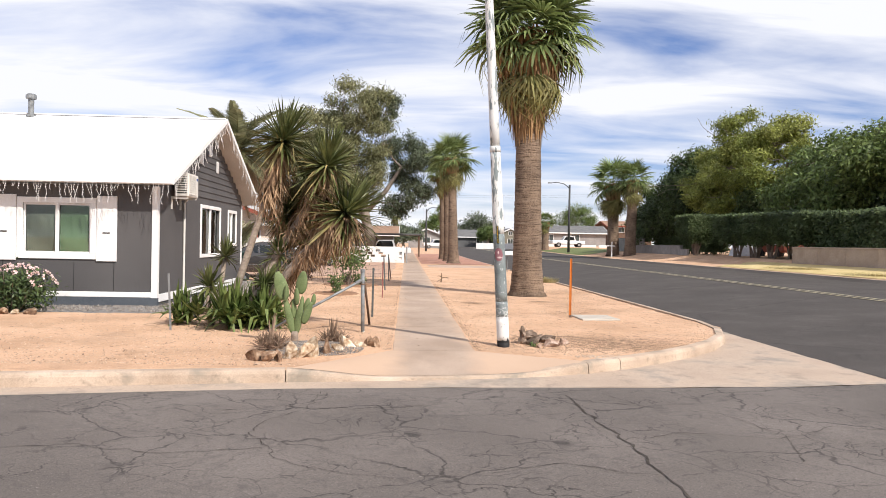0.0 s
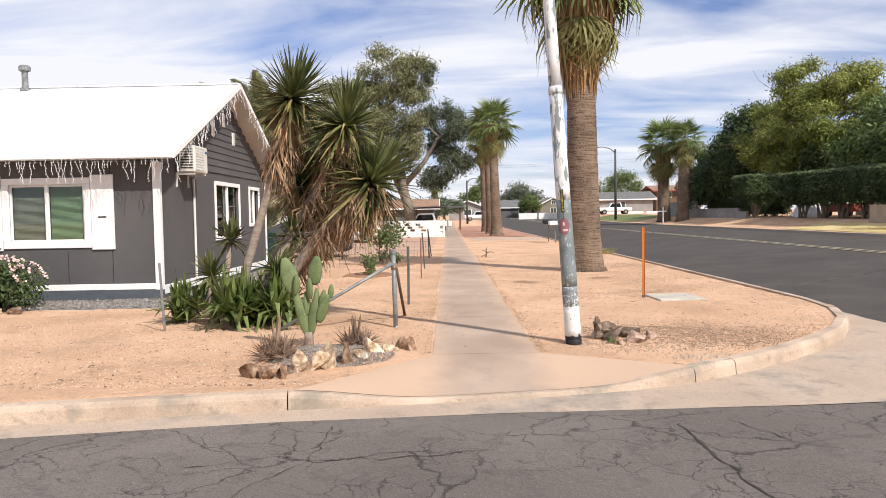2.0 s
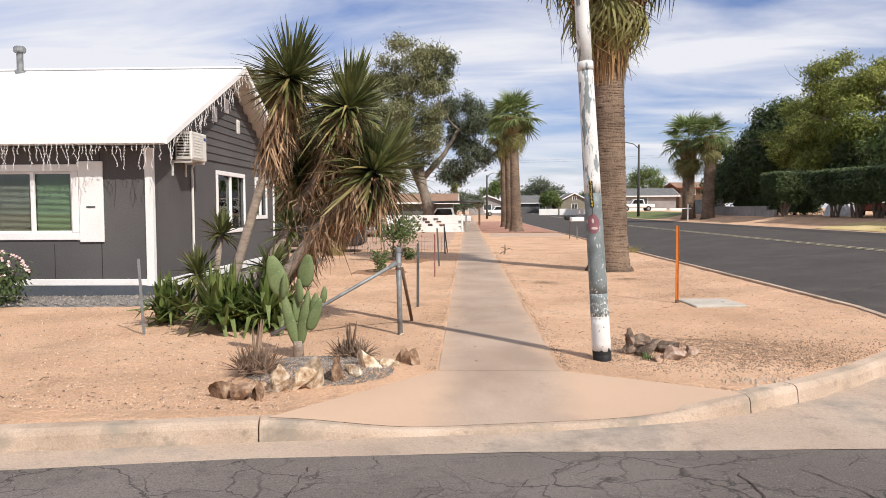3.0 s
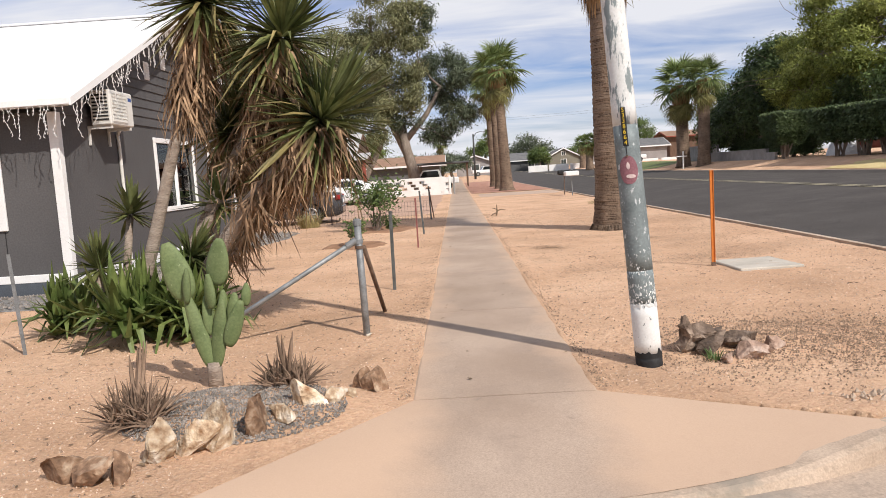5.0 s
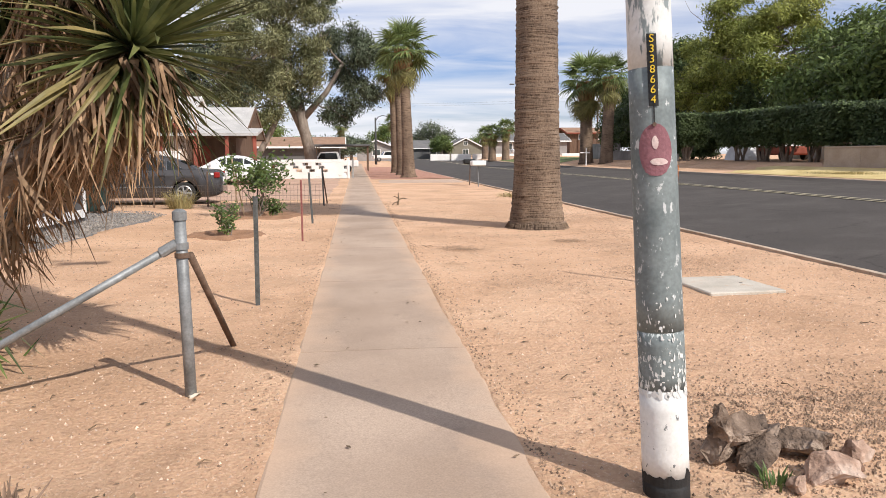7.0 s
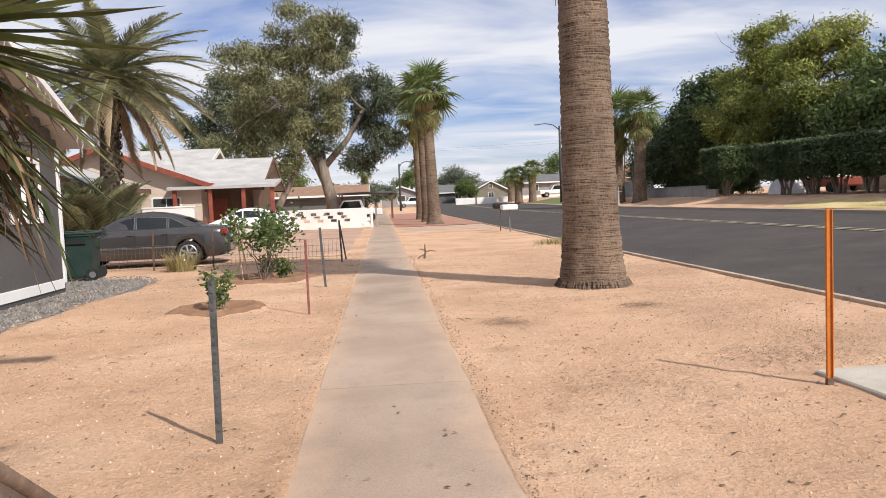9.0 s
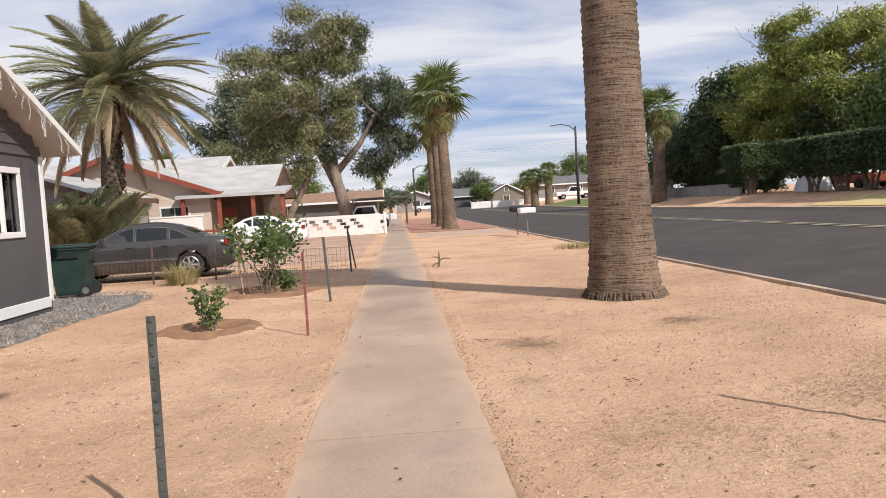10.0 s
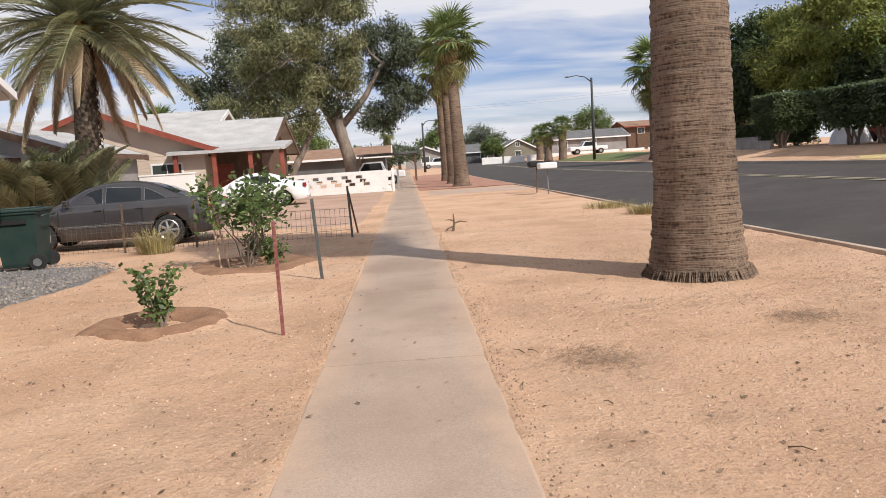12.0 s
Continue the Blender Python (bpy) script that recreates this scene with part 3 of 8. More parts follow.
# ---- mesh helpers ----
class Geo:
    """Gathers points and faces for one mesh."""

    def __init__(self):
        self.v, self.f = [], []

    def add(self, verts, faces):
        n = len(self.v)
        self.v += [tuple(p) for p in verts]
        self.f += [tuple(i + n for i in q) for q in faces]
        return self

    def box(self, lo, hi, c=0.0, m=None):
        """A box with chamfered edges of width c, turned by m."""
        lo, hi = Vector(lo), Vector(hi)
        mid = (lo + hi) / 2
        half = (hi - lo) / 2
        c = min(c, min(half) * 0.6)
        verts, faces = [], []
        if c <= 0:
            for i in range(8):
                verts.append(Vector((half[0] * (1 if i & 1 else -1), half[1] * (1 if i & 2 else -1), half[2] * (1 if i & 4 else -1))))
            faces = [(0, 2, 3, 1), (4, 5, 7, 6), (0, 1, 5, 4), (2, 6, 7, 3), (0, 4, 6, 2), (1, 3, 7, 5)]
        else:
            idx = {}
            for i in range(8):
                s = [1 if i >> k & 1 else -1 for k in range(3)]
                for a in range(3):
                    idx[i, a] = len(verts)
                    verts.append(Vector([s[k] * (half[k] - (0 if k == a else c)) for k in range(3)]))
            for a in range(3):
                b, d = (a + 1) % 3, (a + 2) % 3
                for s in (0, 1):
                    base = s << a
                    q = [idx[base | (x << b) | (y << d), a] for x, y in ((0, 0), (1, 0), (1, 1), (0, 1))]
                    faces.append(q if s else q[::-1])
            for a in range(3):
                b, d = (a + 1) % 3, (a + 2) % 3
                for x in (0, 1):
                    for y in (0, 1):
                        p = (x << b) | (y << d)
                        q = [idx[p, b], idx[p | (1 << a), b], idx[p | (1 << a), d], idx[p, d]]
                        faces.append(q)
            for i in range(8):
                faces.append([idx[i, 0], idx[i, 1], idx[i, 2]])
            fixed = []
            for q in faces:
                n = (verts[q[1]] - verts[q[0]]).cross(verts[q[2]] - verts[q[0]])
                ctr = sum((verts[k] for k in q), Vector())
                fixed.append(tuple(q) if n.dot(ctr) > 0 else tuple(q[::-1]))
            faces = fixed
        verts = [p + mid for p in verts]
        if m is not None:
            verts = [m @ p for p in verts]
        return self.add(verts, faces)

    def tube(self, pts, radii, n=8, caps=True, jitter=0.0, rng=random):
        pts = [Vector(p) for p in pts]
        if not isinstance(radii, (list, tuple)):
            radii = [radii] * len(pts)
        verts, faces = [], []
        side = None
        for i, p in enumerate(pts):
            d = (pts[min(i + 1, len(pts) - 1)] - pts[max(i - 1, 0)]).normalized()
            if side is None:
                side = d.orthogonal().normalized()
            side = (side - d * side.dot(d))
            side = side.normalized() if side.length > 1e-6 else d.orthogonal().normalized()
            up = d.cross(side)
            for k in range(n):
                a = 2 * math.pi * k / n
                r = radii[i] * (1 + (rng.uniform(-jitter, jitter) if jitter else 0))
                verts.append(p + side * math.cos(a) * r + up * math.sin(a) * r)
        for i in range(len(pts) - 1):
            for k in range(n):
                k2 = (k + 1) % n
                faces.append((i * n + k, i * n + k2, (i + 1) * n + k2, (i + 1) * n + k))
        if caps:
            faces.append(tuple(range(n - 1, -1, -1)))
            faces.append(tuple((len(pts) - 1) * n + k for k in range(n)))
        return self.add(verts, faces)

    def strip(self, pts, widths, side):
        """A flat leaf along pts, widths across the way side."""
        verts, faces = [], []
        for p, w in zip(pts, widths):
            p = Vector(p)
            verts += [p - side * (w / 2), p + side * (w / 2)]
        for i in range(len(pts) - 1):
            faces.append((2 * i, 2 * i + 1, 2 * i + 3, 2 * i + 2))
        return self.add(verts, faces)

    def prism(self, outline, lo, hi, axis=1):
        """An outline of two-number points, drawn out along an axis from lo to hi."""
        def put(p, h):
            return {0: (h, p[0], p[1]), 1: (p[0], h, p[1]), 2: (p[0], p[1], h)}[axis]
        n = len(outline)
        verts = [put(p, lo) for p in outline] + [put(p, hi) for p in outline]
        area = sum(outline[i][0] * outline[(i + 1) % n][1] - outline[(i + 1) % n][0] * outline[i][1] for i in range(n))
        turn = (area > 0) != (axis == 1)
        faces = []
        a, b = tuple(range(n)), tuple(range(n, 2 * n))
        faces += [a[::-1], b] if turn else [a, b[::-1]]
        for i in range(n):
            j = (i + 1) % n
            q = (i, j, j + n, i + n)
            faces.append(q if turn else q[::-1])
        return self.add(verts, faces)

    def mesh(self, name, mat, smooth=False):
        me = bpy.data.meshes.new(name)
        me.from_pydata(self.v, [], self.f)
        me.materials.append(mat)
        if smooth:
            me.polygons.foreach_set("use_smooth", [True] * len(me.polygons))
        me.update()
        return me


def thing(name, label, category, at=(0, 0, 0), turn=0, group="", kind=""):
    ob = new(name)
    ob.matrix_basis = pose(*at, 0, 0, turn)
    ob.empty_display_size = 0.1
    return tagged(ob, label, category, group, kind)


def part(name, geo, mat, parent, label="", smooth=False, kind=""):
    ob = new(name, geo if isinstance(geo, bpy.types.Mesh) else geo.mesh(name, mat, smooth))
    ob.parent = parent
    if label:
        ob["label"] = label
    if kind:
        ob["kind"] = kind
    return ob


def single(name, geo, mat, label, category, at=(0, 0, 0), kind="", smooth=False, group="", turn=0):
    ob = new(name, geo.mesh(name, mat, smooth))
    ob.matrix_basis = pose(*at, 0, 0, turn)
    return tagged(ob, label, category, group, kind)


def smoothstep(a, b, x):
    x = np.clip((x - a) / (b - a), 0, 1)
    return x * x * (3 - 2 * x)


def rise(y):
    """The land climbs a little far down the street."""
    return 0.45 * float(smoothstep(70, 150, y))


def land(x, y):
    """Height of the verge, road and far side at a place beyond the corner."""
    z = float(np.interp(x, [5.4, 5.55, 6.1, 11.7, 17.9, 18.0, 20, 22, 26], [0, -0.13, -0.11, 0.28, 0.30, 0.42, 0.60, 0.95, 1.0]))
    return z + rise(y)


def grid(name, xs, ys, height, mat, keep=None):
    """A sheet over the grid xs by ys(x)."""
    g = Geo()
    ny = len(ys(xs[0]))
    for x in xs:
        for y in ys(x):
            g.v.append((x, y, height(x, y)))
    for i in range(len(xs) - 1):
        for j in range(ny - 1):
            g.f.append((i * ny + j, (i + 1) * ny + j, (i + 1) * ny + j + 1, i * ny + j + 1))
    return g


# ---- ground, road, kerb, pavement ----
KERB_LINE = [(-40, 3.7), (-5.3, 7.78), (-2.48, 8.2), (-1.2, 8.36), (0.0, 8.55), (0.8, 8.76), (1.45, 9.05), (2.2, 9.52), (2.9, 10.08), (3.6, 10.74),
             (4.25, 11.5), (4.8, 12.4), (5.2, 13.45), (5.38, 14.8), (5.42, 18.0), (5.44, 30.0), (5.44, 70.0), (5.44, 110.0), (5.44, 170.0), (5.44, 300.0)]
EDGE_LINE = [(-40, 3.05), (-5.3, 7.38), (-2.47, 7.86), (-0.5, 8.04), (1.0, 8.10), (2.33, 8.17), (4.2, 8.35), (5.5, 8.6), (6.1, 9.1), (6.22, 10.2), (6.2, 11.9),
             (6.12, 14.1), (5.95, 16.5), (5.62, 19.5), (5.58, 30.0), (5.58, 70.0), (5.58, 110.0), (5.58, 170.0), (5.58, 300.0)]
kx, ky = [p[0] for p in KERB_LINE], [p[1] for p in KERB_LINE]


def kerb_y(x):
    return float(np.interp(x, kx[:15], ky[:15]))


def walk_z(y):
    """The pavement dips to the gutter at the corner ramp."""
    return 0.012 + rise(y)


def hum(x, y, s):
    return noise.noise(Vector((x * s, y * s, 3.7)))


def yard_z(x, y):
    z = 0.012 * hum(x, y, 0.9) + 0.008 * hum(x, y, 4.0) + rise(y)
    if -6 < x < 5 and y < 24:
        z += 0.007 * hum(x, y, 8.5) + 0.004 * hum(x, y, 17.0)
    inside = min(x + 1.24, 0.02 - x)
    if y > 9.6:
        if inside > 0.1:
            return -0.05 + rise(y)
        if inside > -0.25:
            lip = 0.010 + 0.020 * hum(x * 0.6, y, 1.9) + 0.010 * hum(x, y, 7.0)
            w = float(smoothstep(-0.25, 0.0, inside))
            z = z * (1 - w) + (lip + rise(y)) * w
            z -= 0.06 * float(smoothstep(0.03, 0.1, inside))
    left = -2.46 + (y - 8.3) * 0.735
    right = 0.0 + (10.0 - y) * 2.05
    if y < 10.05 and left + 0.05 < x < right - 0.05:
        return -0.2
    if x > 5.15:
        z -= 0.035 * float(smoothstep(5.15, 5.27, x))
    edge = max(0.0, y - kerb_y(x))
    if edge < 0.3 and x < 5.15:
        z = z * edge / 0.3 - 0.012
    for cx, cy, rad in ((-3.1, 21.3, 0.72), (-3.05, 25.7, 1.05)):
        d = math.hypot(x - cx, y - cy) / rad
        if d < 1.3:
            z += 0.07 * math.exp(-((d - 0.75) / 0.22) ** 2) - 0.06 * math.exp(-(d / 0.4) ** 2)
    d = math.hypot((x + 2.35) / 1.0, (y - 10.0) / 0.75)
    if d < 1.1:
        z += 0.09 * float(smoothstep(1.1, 0.3, d))
    d = math.hypot((x - 1.5) / 1.2, (y - 11.2) / 0.8)
    if d < 1.0:
        z += 0.05 * float(smoothstep(1.0, 0.2, d)) + 0.02 * hum(x, y, 9)
    return z


gx = np.concatenate([np.linspace(-40, -8, 33)[:-1], np.linspace(-8, -1.5, 131)[:-1], np.linspace(-1.5, -1.0, 17)[:-1], np.linspace(-1.0, -0.2, 9)[:-1],
                     np.linspace(-0.2, 0.3, 17)[:-1], np.linspace(0.3, 5.42, 104)])


def yard_rows(x):
    y0 = kerb_y(x) + 0.12 if x < 5.3 else 14.0
    a = np.linspace(0, 1, 380) ** 1.25 * (32 - y0) + y0
    return np.concatenate([a, np.linspace(33, 80, 60), np.linspace(84, 300, 30)])


yard = tagged(new("ground", grid("ground", gx, yard_rows, yard_z, SAND).mesh("ground", SAND, True)), "sandy pinkish bare earth verge and yards", "ground", kind="structure")

base = Geo()
base.add([(-900, -700, -0.42), (900, -700, -0.42), (900, 1500, -0.42), (-900, 1500, -0.42)], [(0, 1, 2, 3)])
tagged(new("ground_far", base.mesh("ground_far", DIRT_FAR)), "dry earth plain reaching to the horizon", "ground", kind="structure")

far_left = grid("x", np.linspace(-300, -40, 14), lambda x: np.linspace(3.7 + (x + 40) * 0.12, 400, 60), lambda x, y: rise(y) - 0.01, DIRT_FAR)
tagged(new("ground_left", far_left.mesh("ground_left", DIRT_FAR)), "dry earth lots behind the houses", "ground", kind="structure")
far_side = grid("x", np.concatenate([np.linspace(18.16, 26, 28), np.linspace(30, 300, 20)]),
                lambda x: np.concatenate([np.linspace(-150, 20, 20), np.linspace(22, 90, 60), np.linspace(95, 400, 40)]),
                lambda x, y: land(max(x, 18.17), y) + (0.02 * hum(x, y, 1.1) if x < 60 else 0), SAND)
tagged(new("ground_opposite", far_side.mesh("ground_opposite", SAND, True)), "bare sandy verge across the road", "ground", kind="structure")
back = grid("x", np.linspace(-300, 5.4, 20), lambda x: np.linspace(-300, -7.0, 20), lambda x, y: -0.02, DIRT_FAR)
tagged(new("ground_behind", back.mesh("ground_behind", DIRT_FAR)), "dry earth lot behind the side street", "ground", kind="structure")

road_xs = np.concatenate([np.linspace(5.5, 18.0, 40)])
road_g = grid("x", road_xs, lambda x: np.concatenate([np.linspace(-150, 8, 30), np.linspace(9, 70, 62), np.linspace(74, 400, 60)]),
              lambda x, y: land(max(x, 5.75), y) - (0.02 if x < 5.7 else 0) + 0.006 * hum(x, y, 0.8), ROAD)
tagged(new("road", road_g.mesh("road", ROAD, True)), "dark grey asphalt main road with a worn centre line", "road", kind="structure")

ex, ey = [p[0] for p in EDGE_LINE[:9]], [p[1] for p in EDGE_LINE[:9]]
side_xs = np.concatenate([np.linspace(-120, -8, 30)[:-1], np.linspace(-8, 5.75, 70)])


def street_z(x, y):
    crown = 0.05 * (1 - min(1.0, abs(y - 0.3) / 8.0))
    z = -0.15 + crown + 0.008 * hum(x, y, 0.6)
    return z if x < 5.0 else z * (5.75 - x) / 0.75 + (land(5.75, y) - 0.012) * (x - 5.0) / 0.75


street = grid("x", side_xs, lambda x: np.linspace(-7.0 if x < 5 else -7.0, float(np.interp(x, ex, ey)) if x > -40 else 3.05 + (x + 40) * 0.12, 70), street_z, ASPHALT)
tagged(new("side_street", street.mesh("side_street", ASPHALT, True)), "worn grey asphalt side street with a net of cracks", "road", kind="structure")

crack_g = Geo()
for line in (((0.84, 7.6), (0.85, 6.6), (0.93, 5.5), (0.92, 4.5), (0.95, 3.0), (0.9, 0.5)), ((-1.98, 7.7), (-2.04, 6.82), (-2.39, 6.15), (-2.42, 5.79), (-2.15, 5.28), (-2.04, 4.99), (-1.74, 4.74), (-1.2, 4.5), (-0.4, 4.6)),
             ((-2.9, 6.7), (-2.34, 6.9), (-1.95, 6.8), (-1.45, 6.85), (-0.98, 6.92), (-0.68, 7.06), (-0.54, 7.5)), ((0.9, 5.6), (1.6, 5.9), (2.4, 5.7), (3.2, 6.2), (3.9, 6.0)), ((-2.2, 5.3), (-3.0, 5.1), (-3.8, 5.4), (-4.6, 5.2)),
             ((0.9, 4.6), (0.2, 4.9), (-0.4, 4.6)), ((1.3, 7.7), (1.6, 7.0), (2.3, 6.7), (2.5, 5.8), (2.2, 4.9))):
    pts = []
    for a, b in zip(line, line[1:]):
        for k in range(16):
            s = k / 16
            x, y = a[0] + (b[0] - a[0]) * s, a[1] + (b[1] - a[1]) * s
            x += 0.06 * noise.noise(Vector((x * 5, y * 5, 1.0))) + 0.022 * noise.noise(Vector((x * 27, y * 27, 4.0)))
            y += 0.06 * noise.noise(Vector((x * 5, y * 5, 8.0))) + 0.022 * noise.noise(Vector((x * 27, y * 27, 6.0)))
            pts.append(Vector((x, y, street_z(x, y) + 0.006)))
    d = (pts[-1] - pts[0]).normalized()
    crack_g.strip(pts, [(0.030 if line[-1] == (0.9, 0.5) else 0.011) * (0.25 + 1.6 * abs(noise.noise(p * 13))) for p in pts], Vector((-d.y, d.x, 0)))
tagged(new("pavement_crack", crack_g.mesh("pavement_crack", CRACK)), "dirt-filled open cracks in the side street", "crack", kind="structure")

paint = Geo()
for off in (-0.14, 0.14):
    ys = np.concatenate([np.linspace(12, 70, 60), np.linspace(74, 300, 40)])
    pts = [(11.7 + off, y, land(11.7 + off, y) + 0.012) for y in ys]
    paint.strip(pts, [0.10] * len(pts), Vector((1, 0, 0)))
tagged(new("road_marking", paint.mesh("road_marking", LINE)), "faded yellow double centre line on the road", "road marking", kind="structure")


def along(line, step):
    """Evenly spaced places on a line of points."""
    out = []
    for (x0, y0), (x1, y1) in zip(line, line[1:]):
        n = max(1, int(math.hypot(x1 - x0, y1 - y0) / step))
        out += [(x0 + (x1 - x0) * k / n, y0 + (y1 - y0) * k / n) for k in range(n)]
    return out + [line[-1]]


def resample(line, n):
    d = np.concatenate([[0], np.cumsum([math.hypot(b[0] - a[0], b[1] - a[1]) for a, b in zip(line, line[1:])])])
    s = np.linspace(0, d[-1], n)
    return list(zip(np.interp(s, d, [p[0] for p in line]), np.interp(s, d, [p[1] for p in line])))


# gutter: a sheet of concrete between the kerb and the asphalt
gut = Geo()
near_k, near_e = resample(KERB_LINE[:15], 160), resample(EDGE_LINE[:14], 160)
cols = 9
for (ax, ay), (bx, by) in zip(near_k, near_e):
    for c in range(cols):
        s = c / (cols - 1)
        x, y = ax + (bx - ax) * s, ay + (by - ay) * s
        gut.v.append((x, y, -0.135 + 0.004 * hum(x, y, 2) - 0.011 * s))
for i in range(159):
    for c in range(cols - 1):
        gut.f.append((i * cols + c, i * cols + c + 1, (i + 1) * cols + c + 1, (i + 1) * cols + c))
tagged(new("gutter", gut.mesh("gutter", GUTTER, True)), "stained pale concrete gutter round the corner", "gutter", kind="structure")


def kerb_height(x, y):
    """Full height but for the dropped part at the ramp."""
    if x < -2.55 or x > 1.75:
        return 0.02
    if x < -1.2:
        return 0.02 - 0.115 * float(smoothstep(-2.55, -1.2, x))
    return 0.02 - 0.115 * float(smoothstep(1.75, 0.3, x))


kerb_parent = thing("kerb", "weathered concrete kerb with open joints", "kerb", kind="structure")


def kerb_piece(line, offset, z_add=lambda x, y: 0.0, height=kerb_height, width=0.16):
    """One length of kerb with a rounded top edge; offset: to which side its back lies."""
    g = Geo()
    n = len(line)
    for i, (x, y) in enumerate(line):
        x0, y0 = line[max(i - 1, 0)]
        x1, y1 = line[min(i + 1, n - 1)]
        d = Vector((x1 - x0, y1 - y0, 0)).normalized()
        nrm = Vector((-d.y, d.x, 0)) * offset
        h, za = height(x, y), z_add(x, y)
        wob = 0.006 * hum(x, y, 3)
        for w, z in ((-0.012, -0.17), (0.0, h - 0.05), (0.014, h - 0.016), (0.045, h), (width, h + 0.004), (width + 0.006, -0.2)):
            p = Vector((x, y, 0)) + nrm * (w + wob)
            g.v.append((p.x, p.y, z + za))
    for i in range(n - 1):
        for k in range(5):
            q = (i * 6 + k, (i + 1) * 6 + k, (i + 1) * 6 + k + 1, i * 6 + k + 1)
            g.f.append(q if offset > 0 else q[::-1])
    g.f += [tuple(range(6)), tuple((n - 1) * 6 + k for k in range(6))[::-1]]
    return g


dense = along(KERB_LINE[:15], 0.12)
cuts = [0]
for target in ((-5.6, 7.7), (-2.5, 8.2), (1.5, 9.08), (1.95, 9.36), (4.25, 11.5), (5.38, 14.8)):
    cuts.append(min(range(len(dense)), key=lambda i: math.hypot(dense[i][0] - target[0], dense[i][1] - target[1])))
cuts.append(len(dense) - 1)
for a, b in zip(cuts, cuts[1:]):
    seg = [Vector((*p, 0)) for p in dense[a:b + 1]]
    d0, d1 = (seg[1] - seg[0]).normalized(), (seg[-1] - seg[-2]).normalized()
    seg[0] += d0 * 0.006
    seg[-1] -= d1 * 0.006
    part("kerbstone", kerb_piece([(p.x, p.y) for p in seg], 1), KERB, kerb_parent, smooth=False)
y = 18.0
while y < 260:
    step = 3.0 if y < 60 else 20.0
    line = [(5.43 + 0.006 * hum(1, y, 0.5), y + 0.006 + (step - 0.012) * k / 6) for k in range(7)]
    part("kerbstone", kerb_piece(line, 1, lambda x, yy: rise(yy), lambda x, yy: 0.02), KERB, kerb_parent)
    y += step
opp = thing("kerb_opposite", "low concrete kerb across the road", "kerb", kind="structure")
y = -60.0
while y < 260:
    step = 6.0 if 10 < y < 90 else 20.0
    line = [(18.0, y + 0.006 + (step - 0.012) * k / 6) for k in range(7)]
    part("kerbstone", kerb_piece(line, -1, lambda x, yy: rise(yy) + 0.43, lambda x, yy: 0.0), KERB, opp)
    y += step

# pavement: slabs, and the corner ramp
pave = thing("pavement", "narrow worn concrete pavement dusted with sand", "pavement", kind="structure")
y, slab_i = 10.012, 0
while y < 118:
    ln = 3.05 if y < 70 else 12.0
    g = Geo()
    rows = 14
    for r in range(rows + 1):
        yy = y + (ln - 0.012) * r / rows
        for x, dz in ((-1.22, -0.12), (-1.22, -0.006), (-1.205, 0), (-0.61, 0.004), (-0.015, 0), (0.0, -0.006), (0.0, -0.12)):
            g.v.append((x, yy, walk_z(yy) + dz))
    for r in range(rows):
        for k in range(6):
            g.f.append((r * 7 + k, r * 7 + k + 1, (r + 1) * 7 + k + 1, (r + 1) * 7 + k))
    g.f += [tuple(range(7))[::-1], tuple(rows * 7 + k for k in range(7))]
    part("slab", g, CONCRETE, pave)
    y += ln
ramp = Geo()
nu, nv = 28, 14
for j in range(nv + 1):
    s = j / nv
    for i in range(nu + 1):
        u = i / nu
        front = Vector((-2.44 + 3.9 * u, 0, 0))
        front.y = kerb_y(front.x) + 0.10
        top = Vector((-1.215 + 1.215 * u, 10.0, 0))
        p = front.lerp(top, s)
        hz = kerb_height(front.x, front.y) + 0.005
        p.z = hz + (0.012 - hz) * float(smoothstep(0, 1, s))
        ramp.v.append(tuple(p))
for j in range(nv):
    for i in range(nu):
        a = j * (nu + 1) + i
        ramp.f.append((a, a + 1, a + nu + 2, a + nu + 1))
part("ramp", ramp, CONCRETE, pave, "pale concrete corner ramp", True)


# ---- the grey house ----
HX, HY0, HY1, EAVE, RIDGE, RY = -6.67, 16.2, 24.75, 2.86, 4.98, 20.5
house = thing("house", "charcoal grey clapboard bungalow with a white roof", "house")
SLOPE = (RIDGE - EAVE) / (RY - 15.75)


